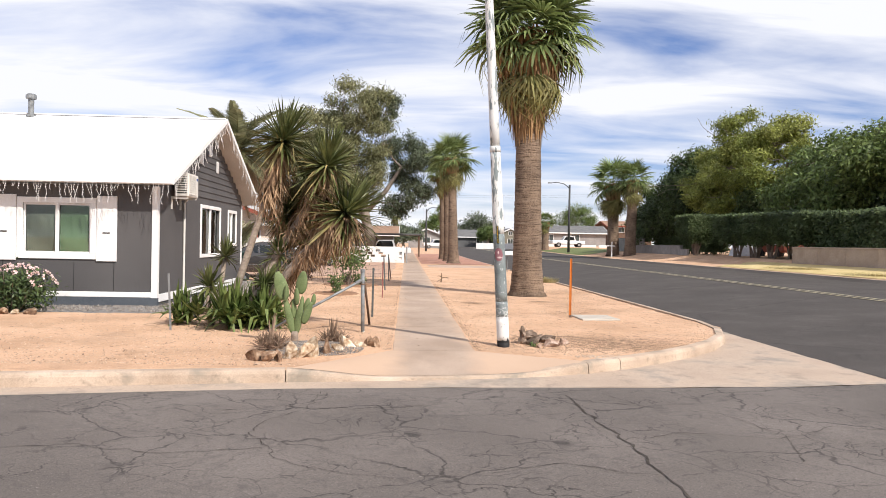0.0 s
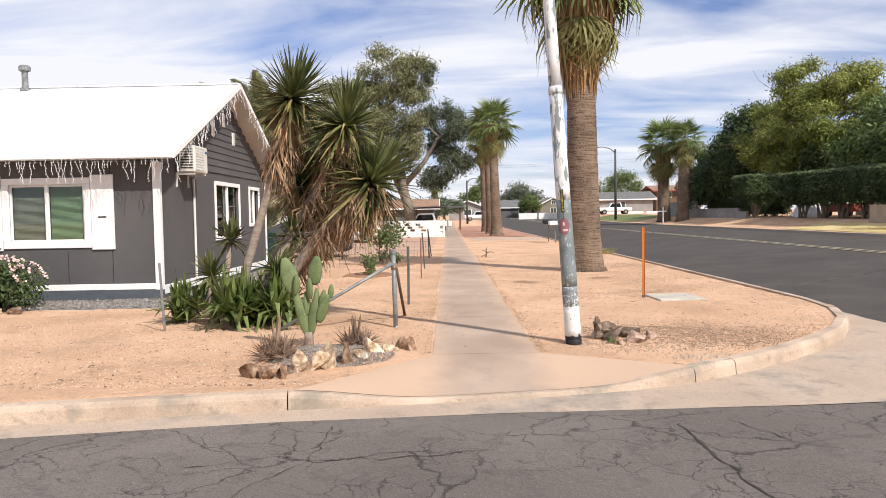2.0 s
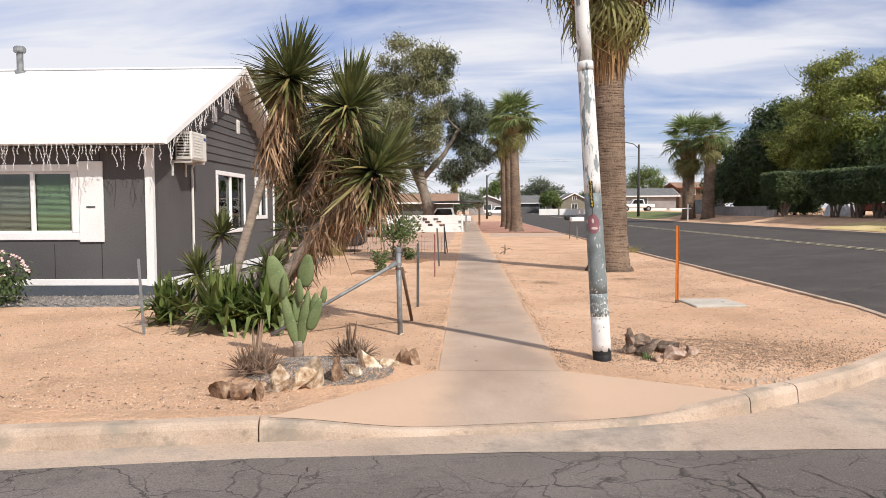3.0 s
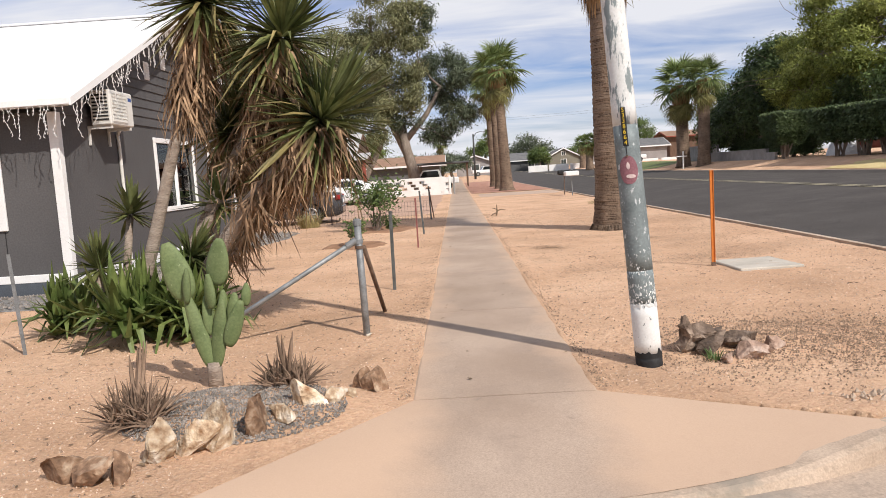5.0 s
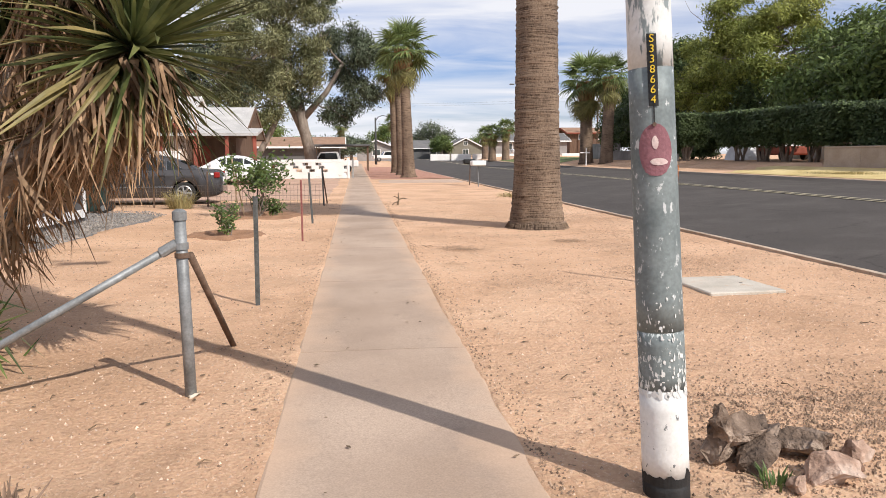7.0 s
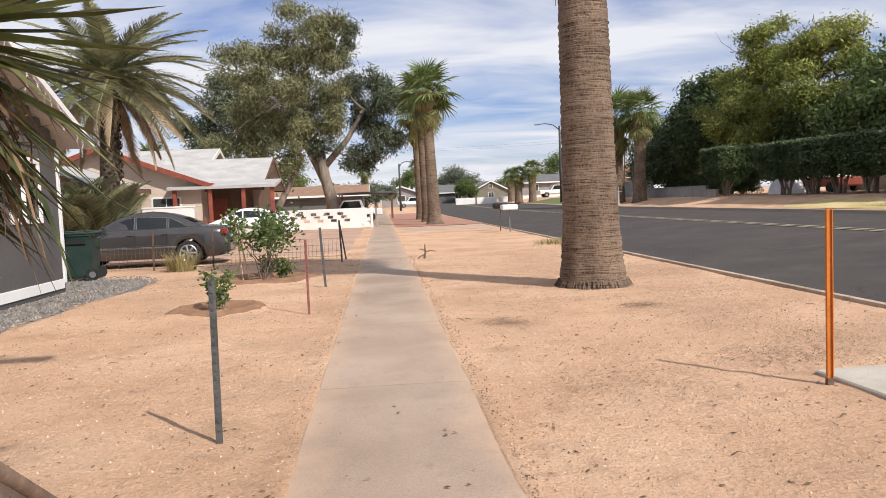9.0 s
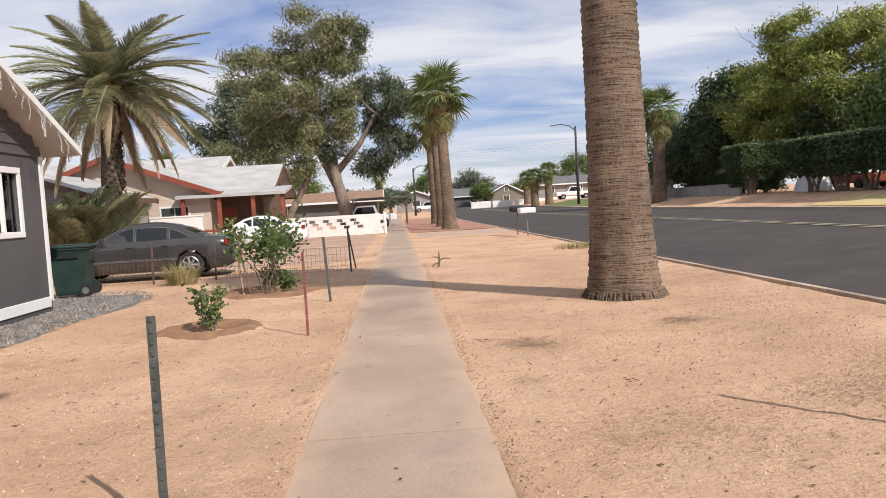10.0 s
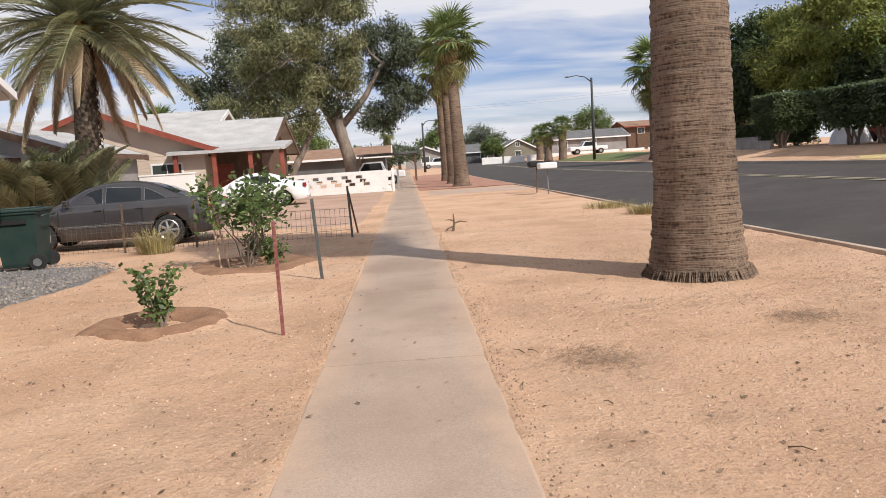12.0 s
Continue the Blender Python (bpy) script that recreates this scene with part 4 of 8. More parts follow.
def opening_wall(g, axis, at, back, lo, hi, top, holes):
    """One wall with holes (a0, a1, z0, z1) through it, as one closed skin."""
    along_a = sorted({lo, hi, *[h[0] for h in holes], *[h[1] for h in holes]})
    along_z = sorted({0.0, top, *[h[2] for h in holes], *[h[3] for h in holes]})
    index = {}

    def vert(i, k, b):
        if (i, k, b) not in index:
            index[i, k, b] = len(g.v)
            d = back if b else at
            g.v.append((along_a[i], d, along_z[k]) if axis == "x" else (d, along_a[i], along_z[k]))
        return index[i, k, b]

    def solid(i, k):
        if not (0 <= i < len(along_a) - 1 and 0 <= k < len(along_z) - 1):
            return False
        a, z = (along_a[i] + along_a[i + 1]) / 2, (along_z[k] + along_z[k + 1]) / 2
        return not any(h[0] < a < h[1] and h[2] < z < h[3] for h in holes)

    for i in range(len(along_a) - 1):
        for k in range(len(along_z) - 1):
            if not solid(i, k):
                continue
            g.f.append((vert(i, k, 0), vert(i + 1, k, 0), vert(i + 1, k + 1, 0), vert(i, k + 1, 0)))
            g.f.append((vert(i, k, 1), vert(i, k + 1, 1), vert(i + 1, k + 1, 1), vert(i + 1, k, 1)))
            for di, dk, p, q in ((-1, 0, (i, k), (i, k + 1)), (1, 0, (i + 1, k), (i + 1, k + 1)), (0, -1, (i, k), (i + 1, k)), (0, 1, (i, k + 1), (i + 1, k + 1))):
                if not solid(i + di, k + dk):
                    g.f.append((vert(*p, 0), vert(*q, 0), vert(*q, 1), vert(*p, 1)))


W_FRONT = (-9.62, -8.14, 1.2, 2.32)
W_SIDE = [(19.8, 21.78, 1.16, 2.42), (22.92, 23.88, 1.46, 2.40)]
g = Geo()
opening_wall(g, "x", HY0, HY0 + 0.15, -17.0, HX, 2.75, [W_FRONT])
part("wall", g, WALL_GREY, house)
g = Geo()
opening_wall(g, "y", HX, HX - 0.15, HY0 + 0.151, HY1, 2.75, W_SIDE)
part("wall", g, WALL_GREY, house)
part("wall", Geo().box((-17.0, HY1 - 0.15, 0), (HX - 0.151, HY1, 2.75)), WALL_GREY, house)
part("wall", Geo().box((-17.15, HY0, 0), (-17.0, HY1, 2.75)), WALL_GREY, house)
part("floor", Geo().box((-16.9, HY0 + 0.2, 0.02), (HX - 0.2, HY1 - 0.2, 0.1)), DARK, house)
# gable: overlapping boards
z = 2.72
while z < 4.74:
    hi = min(z + 0.175, 4.76)
    half = (RIDGE - 0.18 - hi) / SLOPE
    if half > 0.1:
        y0, y1 = max(RY - half - 0.15, HY0), min(RY + half + 0.15, HY1)
        board = Geo().add([(HX - 0.02, y0, z), (HX - 0.02, y1, z), (HX - 0.02, y1, hi), (HX - 0.02, y0, hi), (HX + 0.028, y0, z), (HX + 0.028, y1, z), (HX + 0.006, y1, hi), (HX + 0.006, y0, hi)],
                          [(3, 2, 1, 0), (4, 5, 6, 7), (0, 1, 5, 4), (2, 3, 7, 6), (0, 4, 7, 3), (1, 2, 6, 5)])
        part("siding_board", board, WALL_GREY, house)
    z += 0.17
g = Geo().prism([(HY0, 2.72), (HY1, 2.72), (RY, RIDGE - 0.2)], HX - 0.14, HX - 0.03, 0)
part("gable_wall", g, WALL_GREY, house)
# roof: two slabs, fascia and soffit
for side in (-1, 1):
    ye = 15.72 if side < 0 else 25.3
    g = Geo().prism([(RY, RIDGE), (ye, EAVE), (ye, EAVE - 0.09), (RY, RIDGE - 0.11)], -17.6, -6.2, 0)
    part("roof", g, ROOF_WHITE, house, "bright white coated roof slope")
    g = Geo().prism([(RY, RIDGE - 0.112), (ye + 0.05 * -side, EAVE - 0.092), (ye + 0.05 * -side, EAVE - 0.104), (RY, RIDGE - 0.135)], -17.5, -6.24, 0)
    part("soffit", g, SOFFIT, house)
    g = Geo().box((-17.62, ye - 0.03, EAVE - 0.085), (-6.19, ye, EAVE + 0.012), 0.006) if side < 0 else Geo().box((-17.62, ye, EAVE - 0.085), (-6.19, ye + 0.03, EAVE + 0.012), 0.006)
    part("fascia", g, WHITE, house)
    g = Geo().prism([(RY, RIDGE + 0.012), (ye, EAVE + 0.012), (ye, EAVE - 0.10), (RY, RIDGE - 0.12)], -6.2, -6.165, 0)
    part("barge_board", g, WHITE, house)
part("ridge_cap", Geo().box((-17.6, RY - 0.12, RIDGE - 0.03), (-6.2, RY + 0.12, RIDGE + 0.015), 0.01), ROOF_WHITE, house)
# corner boards, base trim, footing
part("corner_board", Geo().box((HX - 0.11, HY0 - 0.028, 0.22), (HX + 0.028, HY0 + 0.1, 2.74), 0.006), WHITE, house)
part("corner_board", Geo().box((HX - 0.1, HY1 - 0.08, 0.22), (HX + 0.028, HY1 + 0.028, 2.74), 0.006), WHITE, house)
part("base_trim", Geo().box((-17.0, HY0 - 0.025, 0.23), (HX - 0.111, HY0, 0.35), 0.006), WHITE, house)
part("base_trim", Geo().box((HX, HY0 + 0.101, 0.12), (HX + 0.025, HY1 - 0.081, 0.30), 0.006), WHITE, house)
part("footing", Geo().box((-17.0, HY0 - 0.022, -0.1), (HX + 0.02, HY0 + 0.14, 0.226)), GREY_TRIM, house, "blue-grey painted footing")
# panel joints on the front and side
for x in (-7.62, -8.84, -10.06, -11.28, -12.5):
    if not W_FRONT[0] < x < W_FRONT[1]:
        part("batten_joint", Geo().box((x, HY0 - 0.004, 0.36), (x + 0.012, HY0 + 0.004, 2.72)), DARK, house)
part("batten_joint", Geo().box((-9.62, HY0 - 0.004, 0.36), (-9.61, HY0 + 0.004, 1.0)), DARK, house)
part("batten_joint", Geo().box((-8.5, HY0 - 0.004, 0.36), (-8.49, HY0 + 0.004, 1.0)), DARK, house)


def window_x(x0, x1, z0, z1, y):
    """A sliding window in the front wall, with frame, mullion, panes and blinds."""
    w = part("window", Geo().box((x0 - 0.13, y - 0.035, z1), (x1 + 0.13, y + 0.02, z1 + 0.13), 0.008), WHITE, house)
    part("frame", Geo().box((x0 - 0.13, y - 0.035, z0 - 0.13), (x1 + 0.13, y + 0.02, z0), 0.008).box((x0 - 0.13, y - 0.034, z0), (x0, y + 0.02, z1), 0.008).box((x1, y - 0.034, z0), (x1 + 0.13, y + 0.02, z1), 0.008), WHITE, w)
    mid = (x0 + x1) / 2
    part("mullion", Geo().box((mid - 0.035, y - 0.01, z0 + 0.001), (mid + 0.035, y + 0.05, z1 - 0.001), 0.006), WHITE, w)
    part("sash", Geo().box((x0, y + 0.02, z0), (x1, y + 0.05, z0 + 0.04)).box((x0, y + 0.02, z1 - 0.04), (x1, y + 0.05, z1)).box((x0, y + 0.021, z0 + 0.041), (x0 + 0.04, y + 0.05, z1 - 0.041)).box((x1 - 0.04, y + 0.021, z0 + 0.041), (x1, y + 0.05, z1 - 0.041)), WHITE, w)
    for a, b, mat in ((x0 + 0.041, mid - 0.036, BLIND_GREY), (mid + 0.036, x1 - 0.041, BLIND_GREEN)):
        s = Geo()
        zz = z0 + 0.02
        while zz < z1:
            s.add([(a, y + 0.075, zz), (b, y + 0.075, zz), (b, y + 0.095, zz + 0.022), (a, y + 0.095, zz + 0.022)], [(0, 1, 2, 3)])
            zz += 0.022
        part("blind", s, mat, w)
        pane = part("pane", Geo().box((a, y + 0.055, z0 + 0.041), (b, y + 0.06, z1 - 0.041)), CLEAR, w)
        pane.visible_shadow = False
    return w


def window_y(y0, y1, z0, z1, x):
    w = part("window", Geo().box((x - 0.02, y0 - 0.1, z1), (x + 0.03, y1 + 0.1, z1 + 0.1), 0.008), WHITE, house)
    part("frame", Geo().box((x - 0.02, y0 - 0.1, z0 - 0.1), (x + 0.03, y1 + 0.1, z0), 0.008).box((x - 0.02, y0 - 0.1, z0 + 0.001), (x + 0.029, y0, z1 - 0.001), 0.008).box((x - 0.02, y1, z0 + 0.001), (x + 0.029, y1 + 0.1, z1 - 0.001), 0.008), WHITE, w)
    mid = (y0 + y1) / 2
    part("mullion", Geo().box((x - 0.05, mid - 0.03, z0), (x + 0.01, mid + 0.03, z1), 0.006), WHITE, w)
    for a, b, mat in ((y0 + 0.001, mid - 0.031, BLIND_GREY), (mid + 0.031, y1 - 0.001, BLIND_GREEN)):
        s = Geo()
        zz = z0 + 0.01
        while zz < z1 - 0.02:
            s.add([(x - 0.08, a, zz), (x - 0.08, b, zz), (x - 0.1, b, zz + 0.022), (x - 0.1, a, zz + 0.022)], [(3, 2, 1, 0)])
            zz += 0.022
        part("blind", s, mat, w)
        pane = part("pane", Geo().box((x - 0.06, a, z0 + 0.001), (x - 0.055, b, z1 - 0.001)), CLEAR, w)
        pane.visible_shadow = False
    return w


CLEAR = bpy.data.materials.new("clear_pane")
CLEAR.use_nodes = True
cn = CLEAR.node_tree
cn.nodes.clear()
c_out, c_mix, c_tr, c_gl, c_fr = (cn.nodes.new(k) for k in ("ShaderNodeOutputMaterial", "ShaderNodeMixShader", "ShaderNodeBsdfTransparent", "ShaderNodeBsdfGlossy", "ShaderNodeFresnel"))
c_tr.inputs["Color"].default_value = (0.82, 0.86, 0.84, 1)
c_gl.inputs["Roughness"].default_value = 0.02
c_fr.inputs["IOR"].default_value = 1.55
cn.links.new(c_fr.outputs[0], c_mix.inputs[0])
cn.links.new(c_tr.outputs[0], c_mix.inputs[1])
cn.links.new(c_gl.outputs[0], c_mix.inputs[2])
cn.links.new(c_mix.outputs[0], c_out.inputs[0])

window_x(*W_FRONT, HY0)
for w in W_SIDE:
    window_y(*w, HX)
for x0, x1 in ((-10.3, -9.76), (-8.0, -7.55)):
    s = part("shutter", Geo().box((x0, HY0 - 0.04, 1.03), (x1, HY0 - 0.001, 2.5), 0.008), WHITE, house, "plain white shutter board")
    part("handle", Geo().box(((x0 + x1) / 2 - 0.08, HY0 - 0.052, 1.66), ((x0 + x1) / 2 + 0.08, HY0 - 0.041, 1.685)), DARK, s, "short dark slot")
for y, z in ((20.5, 4.08), (19.65, 3.78), (21.35, 3.68)):
    v = part("gable_vent", Geo().box((HX + 0.02, y - 0.11, z - 0.17), (HX + 0.04, y + 0.11, z + 0.17), 0.006), WHITE, house, "small white louvred vent")
    for k in range(6):
        part("louvre", Geo().box((HX + 0.041, y - 0.09, z - 0.14 + k * 0.05), (HX + 0.055, y + 0.09, z - 0.115 + k * 0.05)), WHITE, v)
pipe = part("vent_pipe", Geo().tube([(-11.5, 20.3, 4.8), (-11.5, 20.3, 5.42)], 0.075, 14), GALV, house, "galvanised roof vent pipe")
part("vent_cap", Geo().tube([(-11.5, 20.3, 5.36), (-11.5, 20.3, 5.39), (-11.5, 20.3, 5.46), (-11.5, 20.3, 5.5)], [0.13, 0.14, 0.14, 0.1], 14), GALV, pipe)
part("flashing", Geo().tube([(-11.5, 20.3, 4.86), (-11.5, 20.3, 4.92)], 0.12, 14), GALV, pipe)
# icicle string lights below eave and barge board
rnd = random.Random(4)
strings = Geo()


def icicle(p, ln):
    pts = [Vector(p)]
    while ln > 0:
        q = pts[-1] + Vector((rnd.uniform(-0.025, 0.025), rnd.uniform(-0.02, 0.02), -0.055))
        pts.append(q)
        ln -= 0.055
    strings.tube(pts, 0.004, 3, False)
    for q in pts[1:]:
        d = Vector((rnd.uniform(-1, 1), rnd.uniform(-0.5, 0.5), -0.8)).normalized()
        strings.tube([q, q + d * 0.03], [0.007, 0.003], 4, False)


x = -17.4
while x < -6.2:
    icicle((x, 15.70, EAVE - 0.08), rnd.choice((0.08, 0.16, 0.24, 0.34, 0.42)))
    x += rnd.uniform(0.05, 0.11)
strings.tube([(x, 15.70, EAVE - 0.08 - 0.02 * (i % 2)) for i, x in enumerate(np.linspace(-17.4, -6.2, 120))], 0.006, 3, False)
for side, ye in ((-1, 15.75), (1, 25.2)):
    n = 46 if side < 0 else 26
    for k in range(n):
        s = (k + rnd.random()) / n
        y = ye + (RY - ye) * s
        zt = EAVE + (RIDGE - EAVE) * s - 0.10
        if side > 0 and s < 0.1:
            continue
        icicle((-6.16, y, zt), rnd.choice((0.1, 0.2, 0.3, 0.42)))
part("string_light", strings, TWINKLE, house, "white icicle string lights hanging off", kind="stuff")

# wall unit air conditioner
ac = thing("air_conditioner", "white split air conditioner unit on the grey wall", "air conditioner", at=(HX, 17.53, 2.58))
part("casing", Geo().box((0.09, -0.42, 0.0), (0.42, 0.42, 0.56), 0.02), PLASTIC_WHITE, ac)
grille = Geo()
for k in range(13):
    grille.box((0.421, -0.36 + k * 0.042, 0.06), (0.435, -0.345 + k * 0.042, 0.5))
for k in range(9):
    grille.box((0.436, -0.37, 0.06 + k * 0.055), (0.442, 0.19, 0.068 + k * 0.055))
part("grille", grille, PLASTIC_WHITE, ac)
ring = Geo()
for k in range(24):
    a = 2 * math.pi * k / 24
    ring.tube([(0.4225, -0.09, 0.28), (0.4225, -0.09 + 0.22 * math.cos(a), 0.28 + 0.22 * math.sin(a))], 0.004, 3)
part("fan_guard", ring, DARK, ac)
side_slats = Geo()
for k in range(8):
    side_slats.box((0.13, -0.43, 0.08 + k * 0.055), (0.38, -0.421, 0.105 + k * 0.055))
part("side_louvre", side_slats, DARK, ac)
part("label", Geo().box((0.421, 0.25, 0.42), (0.424, 0.37, 0.48)), material("blue_label", ((0.03, 0.07, 0.22), (0.05, 0.1, 0.3)), bump=0), ac, "small blue label")
part("bracket", Geo().box((-0.002, -0.38, -0.05), (0.40, -0.34, -0.001)).box((0.0, -0.38, -0.3), (0.03, -0.34, -0.051)), PLASTIC_WHITE, ac)
part("bracket", Geo().box((-0.002, 0.30, -0.05), (0.40, 0.34, -0.001)).box((0.0, 0.30, -0.3), (0.03, 0.34, -0.051)), PLASTIC_WHITE, ac)
part("pipe", Geo().tube([(0.2, 0.40, 0.02), (0.1, 0.5, -0.06), (0.035, 0.6, -0.1), (0.035, 0.62, -0.3), (0.035, 0.62, -2.3)], 0.028, 8), PLASTIC_WHITE, ac, "white drain pipe down the wall")

# gravel bed beside the house
bed = Geo()
bed_r = random.Random(8)
pts_in = [(-17, 15.0), (-6.0, 14.85), (-5.75, 16.0), (-5.55, 20.5), (-5.5, 23.0), (-5.3, 26.4), (-6.2, 27.6), (-10.0, 28.2)]
pts_out = [(-17, 16.17), (-6.67, 16.17), (-6.64, 17.0), (-6.64, 20.5), (-6.64, 23.0), (-6.64, 24.8), (-7.5, 24.8), (-10.0, 24.8)]
a_line, b_line = resample(pts_in, 120), resample(pts_out, 120)
for (ax, ay), (bx, by) in zip(a_line, b_line):
    for c in range(6):
        s = c / 5
        wob = 0.12 * hum(ax, ay, 1.3) * (1 - s)
        bed.v.append((ax + (bx - ax) * s + wob, ay + (by - ay) * s + wob, -0.03 if c == 0 else 0.035 + 0.01 * hum(ax + c, ay, 3)))
for i in range(119):
    for c in range(5):
        bed.f.append((i * 6 + c, (i + 1) * 6 + c, (i + 1) * 6 + c + 1, i * 6 + c + 1))
tagged(new("gravel_bed", bed.mesh("gravel_bed", GRAVEL, True)), "bed of grey gravel along the house wall", "gravel", kind="structure")


def chips(n, place, size, rng, g=None):
    """Small angular stones lying about."""
    g = g or Geo()
    for _ in range(n):
        x, y, z = place(rng)
        s = size * rng.uniform(0.5, 1.5)
        a = rng.uniform(0, 6.28)
        vs = []
        for k in range(4):
            t = a + k * 1.57 + rng.uniform(-0.4, 0.4)
            vs.append((x + s * math.cos(t) * rng.uniform(0.7, 1), y + s * math.sin(t) * rng.uniform(0.7, 1), z - s * 0.3))
        vs.append((x + rng.uniform(-0.3, 0.3) * s, y + rng.uniform(-0.3, 0.3) * s, z + s * rng.uniform(0.5, 0.9)))
        g.add(vs, [(0, 1, 4), (1, 2, 4), (2, 3, 4), (3, 0, 4)])
    return g


def in_bed(r):
    i = r.randrange(119)
    s = r.uniform(0.02, 1) ** 1.2
    return (a_line[i][0] + (b_line[i][0] - a_line[i][0]) * s, a_line[i][1] + (b_line[i][1] - a_line[i][1]) * s, 0.045)


single("gravel_chips", chips(9000, in_bed, 0.022, bed_r), CHIP, "loose grey gravel stones by the house wall", "gravel", kind="stuff")


# ---- plants of the corner ----
def fan_frond(seed, ln=1.0, segs=22, droop=0.45):
    """A fan palm leaf along +x: stalk, then folded fingers with hanging tips."""
    r = random.Random(seed)
    g = Geo()
    stalk = [(0, 0, 0), (ln * 0.45, 0, 0.04 * ln), (ln * 0.8, 0, -0.02 * ln)]
    g.strip(stalk, [0.05, 0.035, 0.03], Vector((0, 1, 0)))
    hub = Vector(stalk[-1])
    for k in range(segs):
        a = radians(-118 + 236 * k / (segs - 1)) + r.uniform(-0.03, 0.03)
        d = Vector((math.cos(a), math.sin(a), 0.10 * math.cos(a)))
        side = Vector((-math.sin(a), math.cos(a), 0.5 if k % 2 else -0.5)).normalized()
        fl = ln * (0.62 + 0.36 * math.cos(a * 0.55)) * r.uniform(0.88, 1.08)
        pts, ws = [], []
        for s in (0, 0.3, 0.55, 0.78, 1.0):
            p = hub + d * fl * s
            p.z -= droop * fl * max(0, s - 0.35) ** 1.6 * 1.6 * r.uniform(0.7, 1.3)
            if s > 0.7:
                p -= d * fl * (s - 0.7) * (0.5 if droop > 0.5 else 0.25)
            pts.append(p)
            ws.append(ln * (0.03, 0.075, 0.062, 0.036, 0.006)[len(ws)])
        g.strip(pts, ws, side)
    return g


def hanging_skirt(z0, z1, r_top, r_bot, n, rng, width=0.05, trunk_r=0.36):
    """Dead leaves that hang flat about the trunk."""
    g = Geo()
    for _ in range(n):
        a = rng.uniform(0, 6.283)
        s = rng.random()
        top = z0 - (z0 - z1) * 0.62 * s
        rad = trunk_r * 0.85 + (r_top - trunk_r) * rng.random() ** 0.7 * (1 - 0.85 * s)
        ln = (z0 - z1) * rng.uniform(0.25, 0.5)
        out = Vector((math.cos(a), math.sin(a), 0))
        sd = Vector((-math.sin(a), math.cos(a), rng.uniform(-0.4, 0.4))).normalized()
        sway = rng.uniform(-0.12, 0.12)
        pts = []
        for k in range(4):
            t = k / 3
            rr = max(trunk_r * 0.95, rad + (0.16 * math.sin(t * 2.2) * (1 - s) + 0.03) * (r_bot / r_top) - 0.35 * t * (rad - trunk_r) * s)
            pts.append(out * rr + sd * sway * t + Vector((0, 0, max(z1 - 0.25, top - ln * t) + rng.uniform(-0.02, 0.02))))
        w = width * rng.uniform(0.6, 1.5)
        g.strip(pts, [w, w * 1.3, w, w * 0.25], sd)
    return g


FRONDS = [fan_frond(s, 1.0, 22, d) for s, d in ((1, 0.16), (2, 0.32), (3, 0.6))]
FRONDS_OLD = [fan_frond(s, 1.0, 20, d) for s, d in ((5, 0.9), (6, 1.2))]
FROND_MESH = [f.mesh("frond", FAN_GREEN) for f in FRONDS]
FROND_OLD_MESH = [f.mesh("frond", FAN_YELLOW) for f in FRONDS_OLD]


def fan_palm(at, height, r_base, r_top, crown, n_green, skirt_len, skirt_r, label, lean=(0, 0), seed=0, n_old=14, n_skirt=900, rings=60, group=""):
    """A fan palm: flared ringed trunk, dead skirt, and many fan leaves."""
    r = random.Random(seed)
    palm = thing("palm_tree", label, "palm tree", at=at, group=group)
    pts, rad = [], []
    for k in range(rings + 1):
        s = k / rings
        pts.append((lean[0] * s, lean[1] * s, -0.15 + (height + 0.15) * s))
        flare = math.exp(-s * height / 0.55)
        rad.append(r_top + (r_base - r_top) * (0.55 * flare + 0.45 * (1 - s)) + (0.006 if k % 2 else -0.004) + r.uniform(-0.008, 0.008))
    g = Geo().tube(pts, rad, 40, True, 0.012, r)
    part("trunk", g, PALM_BARK, palm, smooth=True)
    if r_base > 0.45:
        roots = Geo()
        for _ in range(620):
            a = r.uniform(0, 6.28)
            o = Vector((math.cos(a), math.sin(a), 0))
            roots.tube([o * (r_base * 0.93) + Vector((0, 0, r.uniform(0.06, 0.13))), o * (r_base * r.uniform(0.97, 1.1)) + Vector((0, 0, -0.03))], [0.008, 0.006], 3, False)
        part("root_fringe", roots, PALM_BARK, palm)
    top = Vector((lean[0], lean[1], height))
    sk = hanging_skirt(height + 0.1, height - skirt_len, skirt_r, skirt_r * 0.75, n_skirt, r, 0.05 * crown / 1.9, r_top)
    sk.v = [(x + lean[0], y + lean[1], z) for x, y, z in sk.v]
    part("dead_skirt", sk, THATCH, palm, "hanging brown dead leaves")
    for k in range(n_green + n_old):
        old = k >= n_green
        s = (k + 0.5) / n_green
        el = radians(72 - 112 * s ** 0.9) if not old else radians(r.uniform(-75, -40))
        az = k * 2.39996 + r.uniform(-0.2, 0.2)
        size = crown * (0.62 + 0.3 * min(1, s + 0.2)) * r.uniform(0.85, 1.12) * (0.85 if old else 1)
        base = top + Vector((0, 0, 0.35 * crown * (0.55 - 0.5 * s) if not old else -0.25 * crown))
        m = Matrix.Translation(base) @ Euler((r.uniform(-0.5, 0.5), -el, az)).to_matrix().to_4x4() @ Matrix.Scale(size * 0.55, 4)
        mesh = r.choice(FROND_OLD_MESH if old or (s > 0.86 and r.random() < 0.5) else (FROND_MESH[:2] if s < 0.5 else FROND_MESH[1:]))
        ob = new("frond", mesh)
        ob.parent = palm
        ob.matrix_basis = m
    return palm


